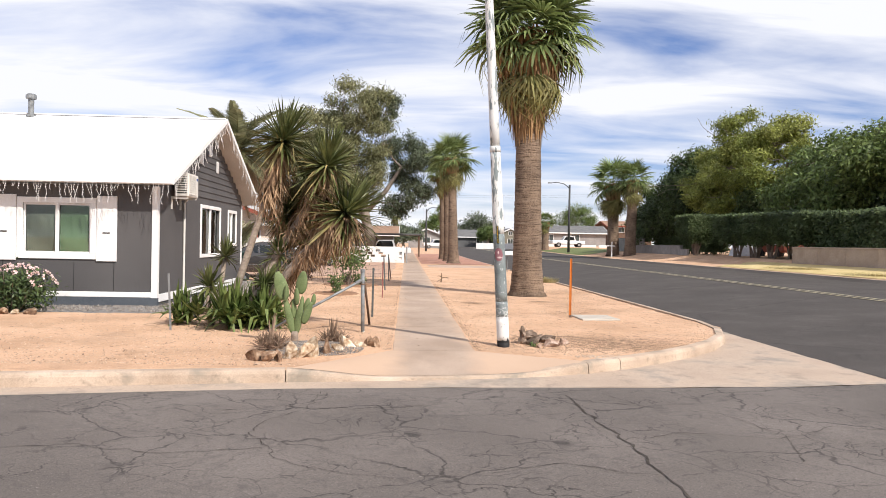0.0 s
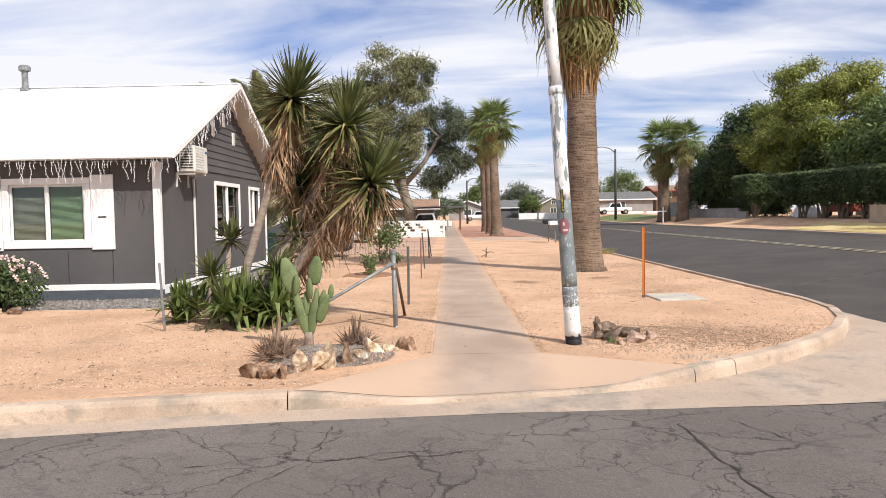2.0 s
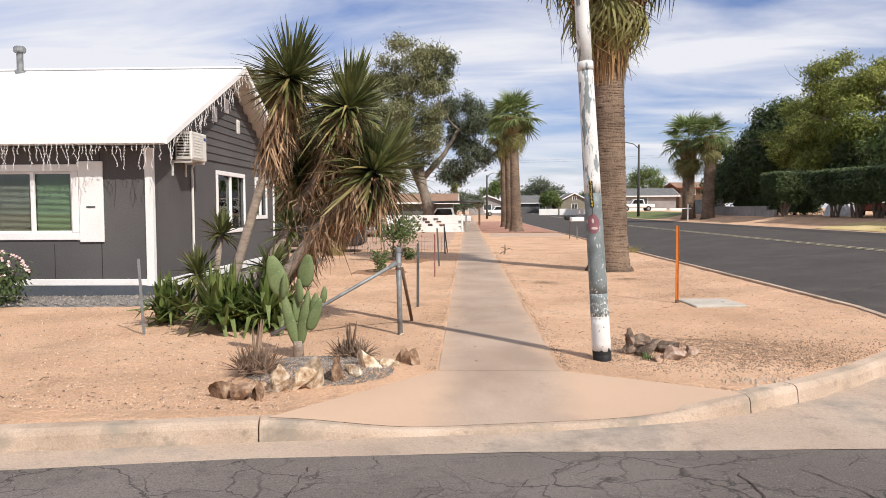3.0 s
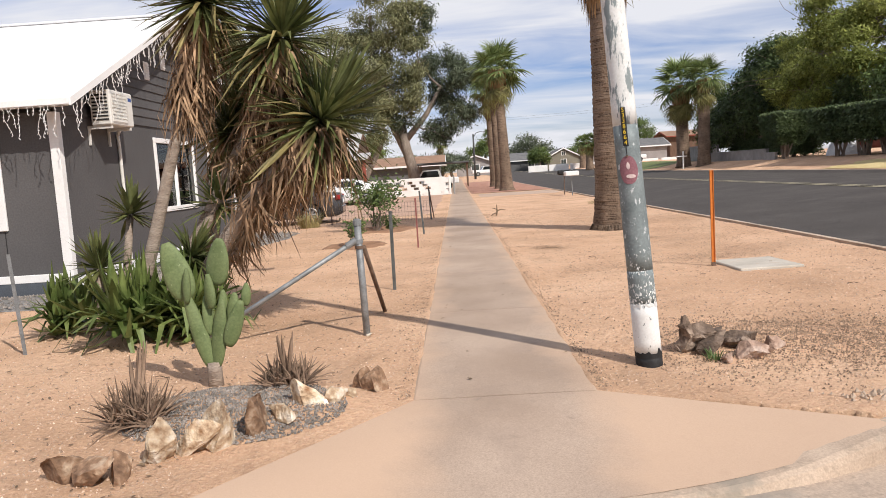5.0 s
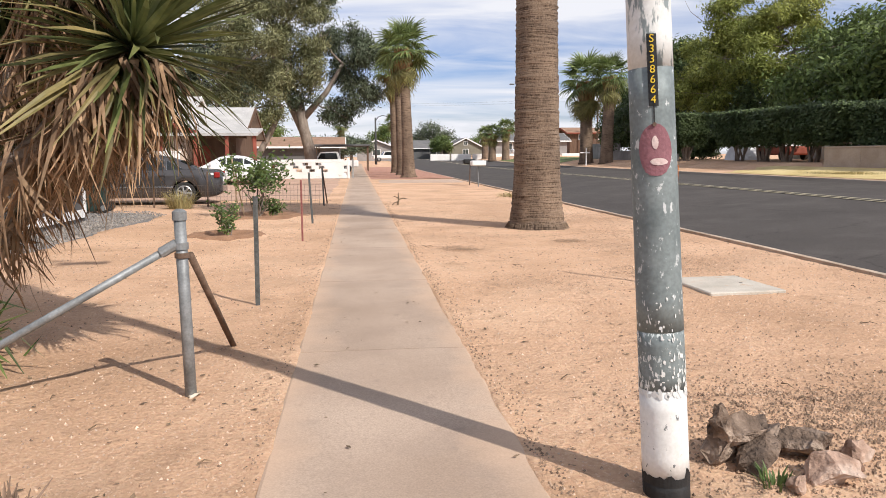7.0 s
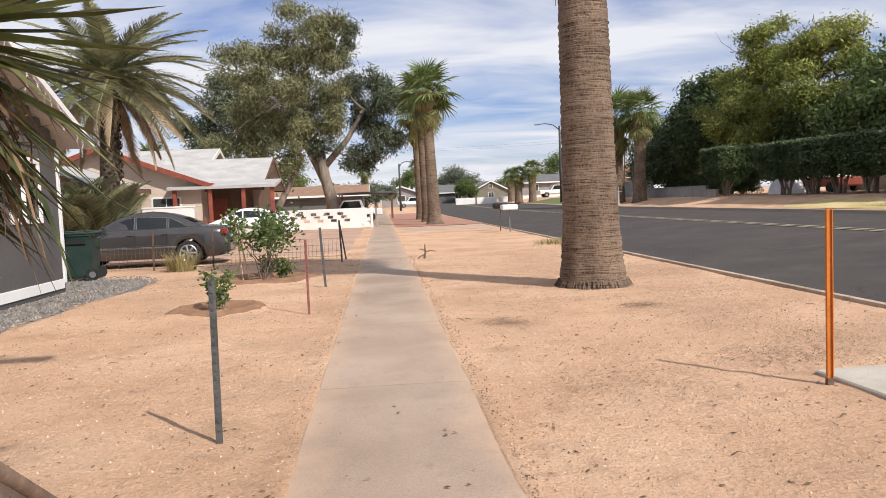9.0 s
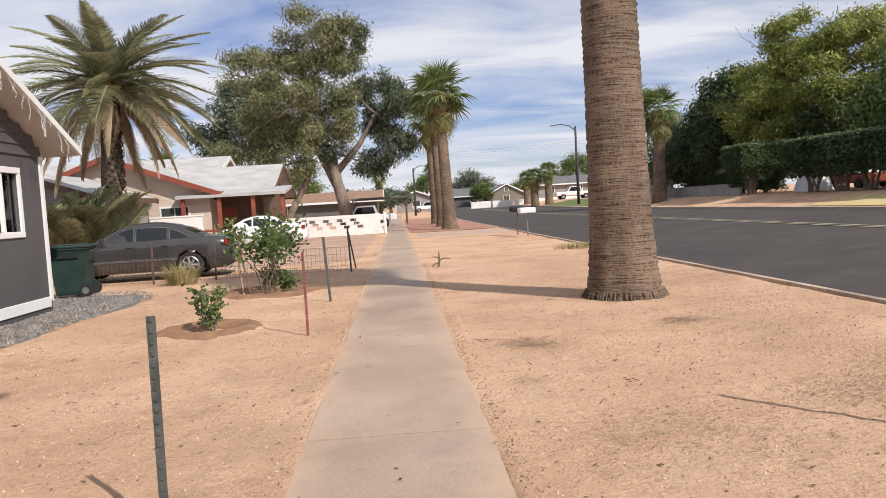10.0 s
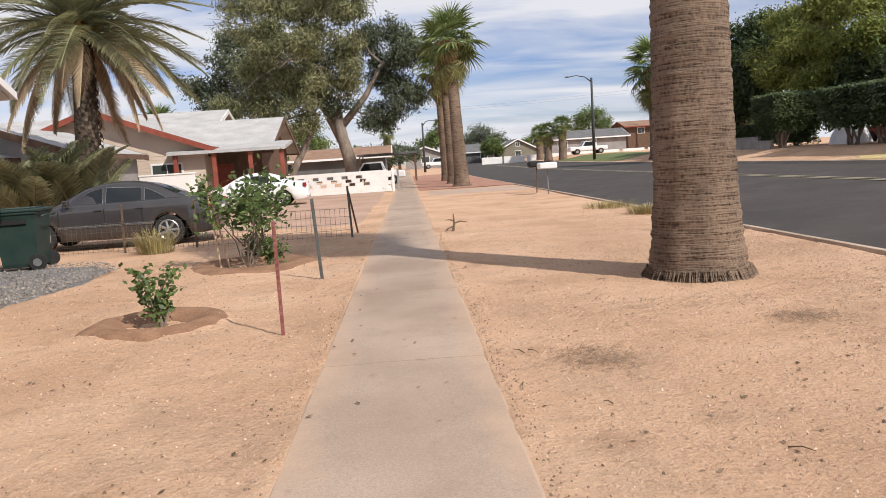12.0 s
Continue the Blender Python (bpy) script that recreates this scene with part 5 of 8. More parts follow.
fan_palm((2.72, 22.0, 0), 8.1, 0.60, 0.335, 2.75, 64, 3.35, 0.98, "large fan palm with ringed grey trunk and brown dead skirt", (-0.06, 0.1), 11, 34, 3200, 170)
fan_palm((2.6, 56.2, 0.0), 8.1, 0.56, 0.26, 2.75, 30, 1.9, 0.62, "tall fan palm with a narrow brown skirt beside the pavement", (-0.25, 0), 12, 7, 500, group="palms along the pavement")
fan_palm((2.55, 62.4, 0.0), 8.4, 0.50, 0.26, 2.7, 30, 2.0, 0.62, "tall fan palm with a narrow brown skirt beside the pavement", (-0.25, 0), 13, 7, 500, group="palms along the pavement")
fan_palm((2.5, 69.5, 0.0), 8.2, 0.50, 0.26, 2.6, 28, 2.4, 0.62, "tall fan palm with a narrow brown skirt beside the pavement", (-0.25, 0), 14, 7, 500, group="palms along the pavement")
fan_palm((20.0, 74.0, land(20, 74)), 7.3, 0.72, 0.48, 3.6, 36, 2.8, 0.95, "broad fan palm with drooping grey-green leaves across the road", (-0.1, 0), 15, 16, 800, group="palms across the road")
fan_palm((20.6, 70.3, land(20, 70)), 7.4, 0.68, 0.42, 2.8, 30, 1.4, 0.7, "fan palm with a bare leaning trunk across the road", (0.3, 0.2), 16, 14, 500, group="palms across the road")
for i, (px, py, ph) in enumerate(((17.9, 110, 3.6), (19.6, 109, 4.3), (19.0, 122, 3.8))):
    fan_palm((px, py, land(19, py)), ph, 0.6, 0.45, 2.0, 34, 1.4, 0.8, "short fan palm by a far white wall", (0, 0), 20 + i, 10, 300, group="far short palms")


def sword_head(n, ln, width, seed, lo=-35, hi=88, droop=0.25):
    """A ball of stiff sword leaves round the origin, pointing out and up."""
    r = random.Random(seed)
    g = Geo()
    for k in range(n):
        el = min(1.54, radians(lo + (hi - lo) * ((k + 0.5) / n)) + r.gauss(0, 0.15))
        az = k * 2.39996 + r.uniform(-0.45, 0.45)
        d = Vector((math.cos(el) * math.cos(az), math.cos(el) * math.sin(az), math.sin(el)))
        sd = Vector((-math.sin(az), math.cos(az), r.uniform(-0.25, 0.25))).normalized()
        l = ln * r.uniform(0.75, 1.1)
        pts = []
        for s in (0.06, 0.35, 0.7, 1.0):
            p = d * l * s
            p.z -= droop * l * s * s * math.cos(el) * r.uniform(0.3, 1.4)
            pts.append(p)
        up = d.cross(sd) * width * 0.18
        mid = [p - up * f for p, f in zip(pts, (1, 1, 0.8, 0))]
        w = width * r.uniform(0.8, 1.15)
        ws = [w * 0.75, w, w * 0.8, 0.004]
        # two halves folded along the middle
        vs, fs = [], []
        for p, m2, ww in zip(pts, mid, ws):
            vs += [p - sd * ww / 2, m2, p + sd * ww / 2]
        for i in range(3):
            fs += [(3 * i, 3 * i + 1, 3 * i + 4, 3 * i + 3), (3 * i + 1, 3 * i + 2, 3 * i + 5, 3 * i + 4)]
        g.add(vs, fs)
    return g


def dead_beard(axis_pts, n, ln, rng, spread=0.2, width=0.028):
    """Dead sword leaves hanging round a stem."""
    g = Geo()
    axis = [Vector(p) for p in axis_pts]
    for _ in range(n):
        s = rng.random()
        i = min(int(s * (len(axis) - 1)), len(axis) - 2)
        c = axis[i].lerp(axis[i + 1], s * (len(axis) - 1) - i)
        a = rng.uniform(0, 6.283)
        o = Vector((math.cos(a), math.sin(a), 0))
        l = ln * rng.uniform(0.55, 1.15)
        sd = Vector((-math.sin(a), math.cos(a), rng.uniform(-0.6, 0.6))).normalized()
        out = spread * rng.uniform(0.25, 1.9)
        bend = rng.uniform(-0.28, 0.28)
        pts = [c + o * 0.05, c + o * (out * 0.9) + Vector((0, 0, -0.12 * l)), c + o * (out * 1.15) + sd * bend * 0.5 + Vector((0, 0, -0.55 * l)), c + o * (out * rng.uniform(0.6, 1.5)) + sd * bend + Vector((0, 0, -l * rng.uniform(0.75, 1.0)))]
        w = width * rng.uniform(0.6, 1.3)
        g.strip(pts, [w, w * 1.1, w * 0.8, w * 0.2], sd)
    return g


yucca = thing("yucca_tree", "tall branching yucca with green heads above brown dead leaves", "yucca", at=(-4.35, 13.0, 0))
ry = random.Random(31)
# stems: a list of way points above the base, and where the head sits
STEMS = [
    ([(0.05, 0.05, -0.1), (0.16, 0.0, 0.6), (0.42, 0.08, 1.5), (0.68, 0.16, 2.4), (0.95, 0.26, 3.45)], 0.060, 0.84, 190, 1.3, 260, 0.14),
    ([(0.25, 0.1, -0.1), (0.6, 0.2, 0.8), (1.10, 0.25, 1.7), (1.58, 0.15, 2.4), (1.80, 0.05, 2.98)], 0.07, 0.86, 190, 1.2, 280, 0.18),
    ([(0.4, -0.05, -0.1), (0.85, -0.2, 0.6), (1.40, -0.3, 1.3), (1.90, -0.26, 1.82), (2.17, -0.21, 2.10)], 0.07, 0.92, 210, 1.2, 320, 0.22),
    ([(0.1, 0.35, -0.1), (0.5, 0.6, 0.9), (0.98, 0.8, 1.8), (1.35, 0.9, 2.5)], 0.06, 0.76, 150, 1.0, 160, 0.16),
    ([(0.3, 0.3, -0.1), (0.9, 0.5, 0.7), (1.4, 0.6, 1.4), (1.62, 0.6, 1.80)], 0.07, 0.72, 140, 0.9, 160, 0.18),
    ([(0.3, 0.5, -0.1), (0.6, 0.7, 0.9), (0.85, 0.8, 1.7), (0.95, 0.8, 2.1)], 0.06, 0.74, 140, 0.9, 140, 0.14),
    ([(-0.1, 0.2, -0.1), (-0.2, 0.3, 0.5), (-0.12, 0.4, 1.25)], 0.045, 0.42, 60, 0.4, 0, 0),
    ([(0.2, -0.1, -0.1), (0.45, -0.2, 0.45), (0.75, -0.25, 0.8)], 0.045, 0.44, 60, 0.35, 0, 0),
    ([(-0.2, -0.1, -0.1), (-0.3, -0.1, 0.3), (-0.28, -0.1, 0.72)], 0.045, 0.44, 60, 0.3, 0, 0),
    ([(0.5, 0.3, -0.1), (0.78, 0.3, 0.6), (0.92, 0.25, 1.3)], 0.045, 0.46, 60, 0.3, 0, 0),
]
for i, (pts, rad, ln, n, beard_ln, nb, flare) in enumerate(STEMS):
    part("stem", Geo().tube(pts, [rad * (1.25 - 0.4 * k / (len(pts) - 1)) for k in range(len(pts))], 10, True, 0.06, ry), YUCCA_BARK, yucca, smooth=True)
    d = (Vector(pts[-1]) - Vector(pts[-2])).normalized()
    rot = Vector((0, 0, 1)).rotation_difference(d.lerp(Vector((0, 0, 1)), 0.15).normalized()).to_matrix().to_4x4()
    m = Matrix.Translation(pts[-1]) @ rot
    head = sword_head(n, ln, 0.052, 40 + i, -28, 88, 0.16)
    head.v = [tuple(m @ Vector(p)) for p in head.v]
    part("leaf_head", head, YUCCA_LEAF, yucca, "stiff green sword leaves")
    if nb:
        worn = sword_head(n // 3, ln * 0.95, 0.045, 140 + i, -62, 6, 0.30)
        worn.v = [tuple(m @ Vector(p)) for p in worn.v]
        part("worn_leaf", worn, YUCCA_WORN, yucca, "yellowing leaves below the green head")
        b = Vector(pts[-1]).lerp(Vector(pts[-2]), 0.95)
        beard = dead_beard([Vector(pts[-1]) - d * 0.04, Vector(pts[-1]).lerp(b, 0.5), b], int(nb * 1.6), beard_ln * 0.6, ry, flare, 0.024)
        part("dead_foliage", beard, YUCCA_DEAD, yucca, "shaggy hanging brown dead leaves")
        if i in (1, 2, 4):
            low = dead_beard([Vector(pts[-2]), Vector(pts[-3])], 170, beard_ln * 0.5, ry, flare * 0.85, 0.022)
            part("dead_foliage", low, YUCCA_DEAD, yucca, "shaggy hanging brown dead leaves")


def strap_clump(n, ln, width, spread, seed, mat, name, label, at):
    """A low clump of arching strap leaves in several fans."""
    r = random.Random(seed)
    ob = thing(name, label, "plant", at=at)
    for c in range(n):
        a = r.uniform(0, 6.28)
        q = spread * math.sqrt(r.random())
        head = sword_head(22, ln * r.uniform(0.7, 1.1), width, seed * 7 + c, 22, 86, 0.75)
        m = Matrix.Translation((q * math.cos(a), q * 0.7 * math.sin(a), r.uniform(0.0, 0.24))) @ Matrix.Rotation(r.uniform(0, 6), 4, "Z")
        head.v = [tuple(m @ Vector(p)) for p in head.v]
        part("leaf_rosette", head, mat, ob)
    return ob


strap_clump(21, 0.80, 0.080, 0.60, 3, AGAVE, "strap_leaf_clump", "dense clump of bright green strap leaves round the yucca foot", (-4.0, 12.7, 0.0))
strap_clump(5, 0.60, 0.08, 0.28, 4, AGAVE, "strap_leaf_clump", "small clump of green strap leaves beside the yucca", (-5.05, 13.0, 0.0))


def pad(r, h, thick=0.055, seed=0):
    """A flat oval cactus pad standing on its narrow end."""
    g = Geo()
    rows, cols = 11, 12
    for i in range(rows + 1):
        s = i / rows
        w = r * (math.sin(math.pi * (0.07 + 0.90 * s ** 0.8))) ** 0.55
        th = thick * (0.35 + 0.65 * math.sin(math.pi * min(1, 0.1 + s * 0.85)))
        for k in range(cols):
            a = 2 * math.pi * k / cols
            g.v.append((w * math.cos(a), th * 0.5 * math.sin(a), h * s))
    for i in range(rows):
        for k in range(cols):
            k2 = (k + 1) % cols
            g.f.append((i * cols + k, i * cols + k2, (i + 1) * cols + k2, (i + 1) * cols + k))
    g.f.append(tuple(range(cols))[::-1])
    g.f.append(tuple(rows * cols + k for k in range(cols)))
    return g.mesh("pad", CACTUS, True)


pear = thing("prickly_pear", "green prickly pear cactus with flat oval pads", "cactus", at=(-2.74, 10.66, 0.05))
part("trunk", Geo().tube([(0, 0, -0.1), (0.0, 0, 0.08), (0.0, 0, 0.14)], [0.062, 0.055, 0.05], 10), YUCCA_BARK, pear, "brown woody foot", True)
PADS = [  # x, z of foot, half width, height, lean, turn
    (-0.02, 0.10, 0.060, 0.60, -14, 12), (-0.165, 0.62, 0.105, 0.45, -16, 12), (-0.15, 0.60, 0.034, 0.26, 4, -30), (0.02, 0.10, 0.064, 0.52, 9, -15),
    (-0.01, 0.34, 0.046, 0.30, -4, 40), (0.03, 0.55, 0.050, 0.26, -2, -30), (0.07, 0.72, 0.09, 0.35, 9, -8), (0.09, 0.44, 0.040, 0.24, 4, 25), (0.13, 0.26, 0.062, 0.36, 20, 15),
    (0.16, 0.42, 0.050, 0.24, 10, -10), (0.27, 0.55, 0.038, 0.17, 6, 30),
]
for i, (x, z, w, h, lean, turn) in enumerate(PADS):
    ob = new("pad", pad(w, h, 0.06, i))
    ob.parent = pear
    ob.matrix_basis = Matrix.Translation((x, 0.03 * math.sin(i * 2.1), z)) @ Matrix.Rotation(radians(lean), 4, "Y") @ Matrix.Rotation(radians(turn), 4, "Z")


def dry_tuft(at, size, seed):
    r = random.Random(seed)
    ob = thing("dry_plant", "small dried-up brown spiky plant among the stones", "plant", at=at, group="dried plants in the stone ring")
    g = Geo()
    for k in range(340):
        a, el = r.uniform(0, 6.28), radians(r.uniform(0, 88))
        d = Vector((math.cos(a) * math.cos(el), math.sin(a) * math.cos(el), math.sin(el)))
        l = size * r.uniform(0.3, 0.8)
        st = Vector((r.uniform(-0.14, 0.14), r.uniform(-0.10, 0.10), 0))
        g.tube([st, st + d * l * 0.5, st + d * l + Vector((0, 0, -0.08 * l))], [0.007, 0.006, 0.002], 4, False)
    part("dead_stem", g, DRY_PLANT, ob)
    g = Geo()
    for k in range(5):
        a, el = r.uniform(0, 6.28), radians(r.uniform(66, 88))
        d = Vector((math.cos(a) * math.cos(el), math.sin(a) * math.cos(el), math.sin(el)))
        g.tube([d * 0.05, d * size * 0.8, d * size * r.uniform(1.05, 1.3)], [0.016, 0.014, 0.003], 5, False)
    part("tall_stem", g, DRY_PLANT, ob)


dry_tuft((-2.93, 9.72, 0.06), 0.40, 1)
dry_tuft((-2.12, 10.35, 0.07), 0.33, 2)


def rock_mesh(seed, sx, sy, sz, mat, cuts=11, rough=0.10):
    """An angular stone: a ball cut by random planes, roughened."""
    r = random.Random(seed)
    bm = bmesh.new()
    bmesh.ops.create_icosphere(bm, subdivisions=3, radius=1.0)
    planes = []
    for _ in range(cuts):
        n = Vector((r.gauss(0, 1), r.gauss(0, 1), r.gauss(0, 1))).normalized()
        planes.append((n, r.uniform(0.24, 0.55)))
    for v in bm.verts:
        for n, d in planes:
            k = v.co.dot(n)
            if k > d:
                v.co -= n * (k - d)
        v.co = v.co * 1.4 + v.co.normalized() * rough * (noise.noise(v.co * 3 + Vector((seed, 0, 0))) + 0.6 * noise.noise(v.co * 7 + Vector((seed, 0, 0))))
        v.co = Vector((v.co.x * sx, v.co.y * sy, v.co.z * sz))
    me = bpy.data.meshes.new("rock")
    bm.to_mesh(me)
    bm.free()
    me.materials.append(mat)
    return me


RING = [(-2.98, 8.98, 0.12, 0.17, 1), (-2.85, 8.90, 0.12, 0.15, 1), (-2.72, 9.0, 0.11, 0.14, 1), (-2.6, 9.16, 0.10, 0.19, 0), (-2.42, 9.26, 0.12, 0.15, 0), (-2.27, 9.36, 0.12, 0.20, 0),
        (-2.12, 9.5, 0.12, 0.19, 1), (-1.98, 9.66, 0.10, 0.14, 0), (-1.87, 9.85, 0.105, 0.19, 0), (-1.75, 9.94, 0.10, 0.17, 0), (-1.66, 10.12, 0.08, 0.09, 0), (-1.52, 10.28, 0.11, 0.17, 1), (-1.60, 10.36, 0.08, 0.19, 1)]
for i, (x, y, w, h, kind) in enumerate(RING):
    ob = new("rock", rock_mesh(60 + i, w * 1.12, w * 0.85, h * 0.85, ROCK_BROWN if kind else ROCK_TAN))
    ob.matrix_basis = pose(x, y, h * 0.42, 0, 0, i * 47)
    tagged(ob, "rough brown and cream edging rock on the sand" if kind else "pale cream quartz edging rock on the sand", "rock", "stone edging")


def in_ring(r):
    a, q = r.uniform(0, 6.28), math.sqrt(r.random())
    x, y = -2.35 + 0.72 * q * math.cos(a), 9.85 + 0.52 * q * math.sin(a)
    return x, y, yard_z(x, y) + 0.008


single("gravel_patch", chips(7000, in_ring, 0.0085, random.Random(5)), CHIP, "patch of small grey gravel inside the stone edging", "gravel", kind="stuff")

stump = thing("tree_stump", "weathered grey lump of old split wood in the sand", "stump", at=(0.93, 10.86, 0))
part("wood", rock_mesh(91, 0.19, 0.13, 0.17, STUMP, 15, 0.34), STUMP, stump).matrix_basis = pose(-0.06, 0.0, 0.11, 0, 18, 10)
part("wood", rock_mesh(97, 0.20, 0.11, 0.13, STUMP, 14, 0.36), STUMP, stump).matrix_basis = pose(0.14, 0.06, 0.08, 0, -14, 40)
part("root", rock_mesh(92, 0.26, 0.11, 0.11, STUMP, 13, 0.40), STUMP, stump).matrix_basis = pose(0.30, -0.02, 0.06, 0, 12, -25)
part("splinter", rock_mesh(98, 0.06, 0.05, 0.15, STUMP, 12, 0.3), STUMP, stump).matrix_basis = pose(-0.10, -0.05, 0.18, 16, -20, 0)
for i, (x, y, w, h, a) in enumerate(((1.24, 10.62, 0.18, 0.13, -12), (1.48, 10.78, 0.12, 0.09, 30), (1.05, 10.56, 0.08, 0.06, 70))):
    ob = new("rock", rock_mesh(93 + i * 7, w, w * 0.65, h, ROCK_PINK, 15, 0.2))
    ob.matrix_basis = pose(x, y, h * 0.42, 0, 0, a)
    tagged(ob, "rough pinkish rock beside the old stump", "rock", "rocks by the stump")


# ---- street furniture and fence ----
pole = thing("street_light_pole", "tall leaning steel lamp pole with peeling white paint", "lamp pole", at=(0.4945, 10.611, 0))


def pole_at(z):
    return Vector((-0.0575 * z, 0.0325 * z, z))


def pole_piece(z0, z1, r0, r1, n=12):
    zs = [z0 + (z1 - z0) * k / n for k in range(n + 1)]
    return Geo().tube([pole_at(z) for z in zs], [r0 + (r1 - r0) * k / n for k in range(n + 1)], 28)


part("black_foot", pole_piece(-0.1, 0.085, 0.097, 0.0965, 3), BLACK_PAINT, pole, "ragged black paint at the foot", True)
ragged = Geo()
for k in range(40):
    a = 2 * math.pi * k / 40
    hgt = 0.012 + 0.05 * max(0, hum(math.cos(a) * 2, math.sin(a) * 2, 1.7) + 0.25)
    for zz in (0.06, 0.085 + hgt):
        p = pole_at(zz) + Vector((math.cos(a), math.sin(a), 0)) * 0.0975
        ragged.v.append(tuple(p))
for k in range(40):
    j = (k + 1) % 40
    ragged.f.append((2 * k, 2 * j, 2 * j + 1, 2 * k + 1))
part("ragged_edge", ragged, BLACK_PAINT, pole)
flecks, rw = Geo(), random.Random(77)
for _ in range(480):
    zz = 0.44 + 0.46 * rw.random() ** 2.2
    a = rw.uniform(0, 6.283)
    w, h = rw.uniform(0.002, 0.011) * (1.25 - zz), rw.uniform(0.004, 0.022) * (1.3 - zz)
    vs = []
    for k in range(7):
        q = 2 * math.pi * k / 7
        f = rw.uniform(0.6, 1.2)
        b = a + w * math.cos(q) * f / 0.095
        vs.append(pole_at(zz + h * math.sin(q) * f) + Vector((math.cos(b), math.sin(b), 0)) * 0.0972)
    flecks.add(vs, [tuple(range(7))])
part("paint_flecks", flecks, POLE_WHITE, pole, "flakes of white paint left on the steel", kind="stuff")
part("white_band", pole_piece(0.085, 0.46, 0.0965, 0.095, 4), POLE_WHITE, pole, "chipped white paint band", True)
part("flaking_shaft", pole_piece(0.46, 0.70, 0.095, 0.0935, 4), POLE_FLAKE, pole, "grey shaft with flaking white paint", True)
part("steel_shaft", pole_piece(0.70, 1.75, 0.0935, 0.088, 8), POLE_STEEL, pole, "bare grey galvanised shaft with flaking white", True)
part("painted_shaft", pole_piece(1.75, 3.05, 0.088, 0.080, 10), POLE_MIX, pole, "peeling white and grey shaft", True)
part("collar", pole_piece(3.03, 3.12, 0.087, 0.085, 2), POLE_MIX, pole, smooth=True)
part("upper_shaft", pole_piece(3.1, 8.6, 0.076, 0.055, 14), POLE_MIX, pole, "peeling white and grey upper shaft", True)
part("lamp_arm", Geo().tube([pole_at(8.5), pole_at(8.5) + Vector((0.4, 0, 0.35)), pole_at(8.5) + Vector((1.6, 0, 0.5))], [0.04, 0.035, 0.03], 10), POLE_STEEL, pole, smooth=True)
part("lamp_head", Geo().box((1.0, -0.12, 8.93), (1.65, 0.12, 9.07), 0.05), GALV, pole)


def on_pole(g, height, rad, turn_deg):
    """Bends a flat sheet (x across, z up) round the pole."""
    out = Geo()
    for x, y, z in g.v:
        a = radians(turn_deg) + x / rad
        p = pole_at(z) + Vector((math.cos(a), math.sin(a), 0)) * (rad + y)
        out.v.append(tuple(p))
    out.f = g.f
    return out


def sheet(x0, x1, z0, z1, n=6, off=0.0):
    g = Geo()
    for i in range(n + 1):
        x = x0 + (x1 - x0) * i / n
        g.v += [(x, off, z0), (x, off, z1)]
    for i in range(n):
        g.f.append((2 * i, 2 * i + 2, 2 * i + 3, 2 * i + 1))
    return g


TAG_TURN = -108
tag = part("number_tag", on_pole(sheet(-0.018, 0.018, 1.6, 1.875, 4, 0.004), 1, 0.089, TAG_TURN), BLACK_PAINT, pole, "black number strip with yellow figures")
for i, ch in enumerate("S338664"):
    cu = bpy.data.curves.new("figure", "FONT")
    cu.body, cu.size, cu.align_x, cu.align_y, cu.extrude = ch, 0.043, "CENTER", "CENTER", 0.0008
    tmp = bpy.data.objects.new("tmp", cu)
    scene.collection.objects.link(tmp)
    me = bpy.data.meshes.new_from_object(tmp.evaluated_get(bpy.context.evaluated_depsgraph_get()))
    bpy.data.objects.remove(tmp)
    me.materials.clear()
    me.materials.append(YELLOW)
    z = 1.855 - i * 0.0385
    a = radians(TAG_TURN)
    ob = new("figure", me)
    ob.parent = tag
    ob.matrix_basis = Matrix.Translation(pole_at(z) + Vector((math.cos(a), math.sin(a), 0)) * 0.0955) @ Matrix.Rotation(a + math.pi / 2, 4, "Z") @ Matrix.Rotation(math.pi / 2, 4, "X")


def oval(cx, cz, rx, rz, off, n=20, seed=0):
    """A rounded patch that follows the pole."""
    g = Geo()
    rings = 6
    g.v.append((cx, off, cz))
    for j in range(1, rings + 1):
        for k in range(n):
            a = 2 * math.pi * k / n
            w = 1 + 0.08 * hum(math.cos(a) + seed, math.sin(a), 1.6)
            g.v.append((cx + rx * w * j / rings * math.cos(a), off, cz + rz * w * j / rings * math.sin(a)))
    for k in range(n):
        g.f.append((0, 1 + k, 1 + (k + 1) % n))
    for j in range(rings - 1):
        for k in range(n):
            a, b = 1 + j * n + k, 1 + j * n + (k + 1) % n
            g.f.append((a, a + n, b + n, b))
    return g


part("paint_patch", on_pole(oval(0.0, 1.43, 0.066, 0.105, 0.003), 1, 0.09, TAG_TURN), RED_PATCH, pole, "oval patch of dull red paint")
part("paint_smear", on_pole(oval(0.012, 1.385, 0.034, 0.014, 0.005, 14, 3), 1, 0.09, TAG_TURN), PINK_SMEAR, pole, "pale pink smear")
part("paint_smear", on_pole(oval(0.0, 1.46, 0.012, 0.026, 0.005, 14, 5), 1, 0.09, TAG_TURN), PINK_SMEAR, pole, "pale pink smear")
part("tag_wire", on_pole(sheet(-0.002, 0.003, 1.53, 1.6, 2, 0.003), 1, 0.089, TAG_TURN), DARK, pole)
bolt_dir = Vector((math.cos(radians(TAG_TURN)), math.sin(radians(TAG_TURN)), 0))
part("tag_bolt", Geo().tube([pole_at(1.53) + bolt_dir * 0.088, pole_at(1.53) + bolt_dir * 0.1], 0.008, 8), RUST, pole)

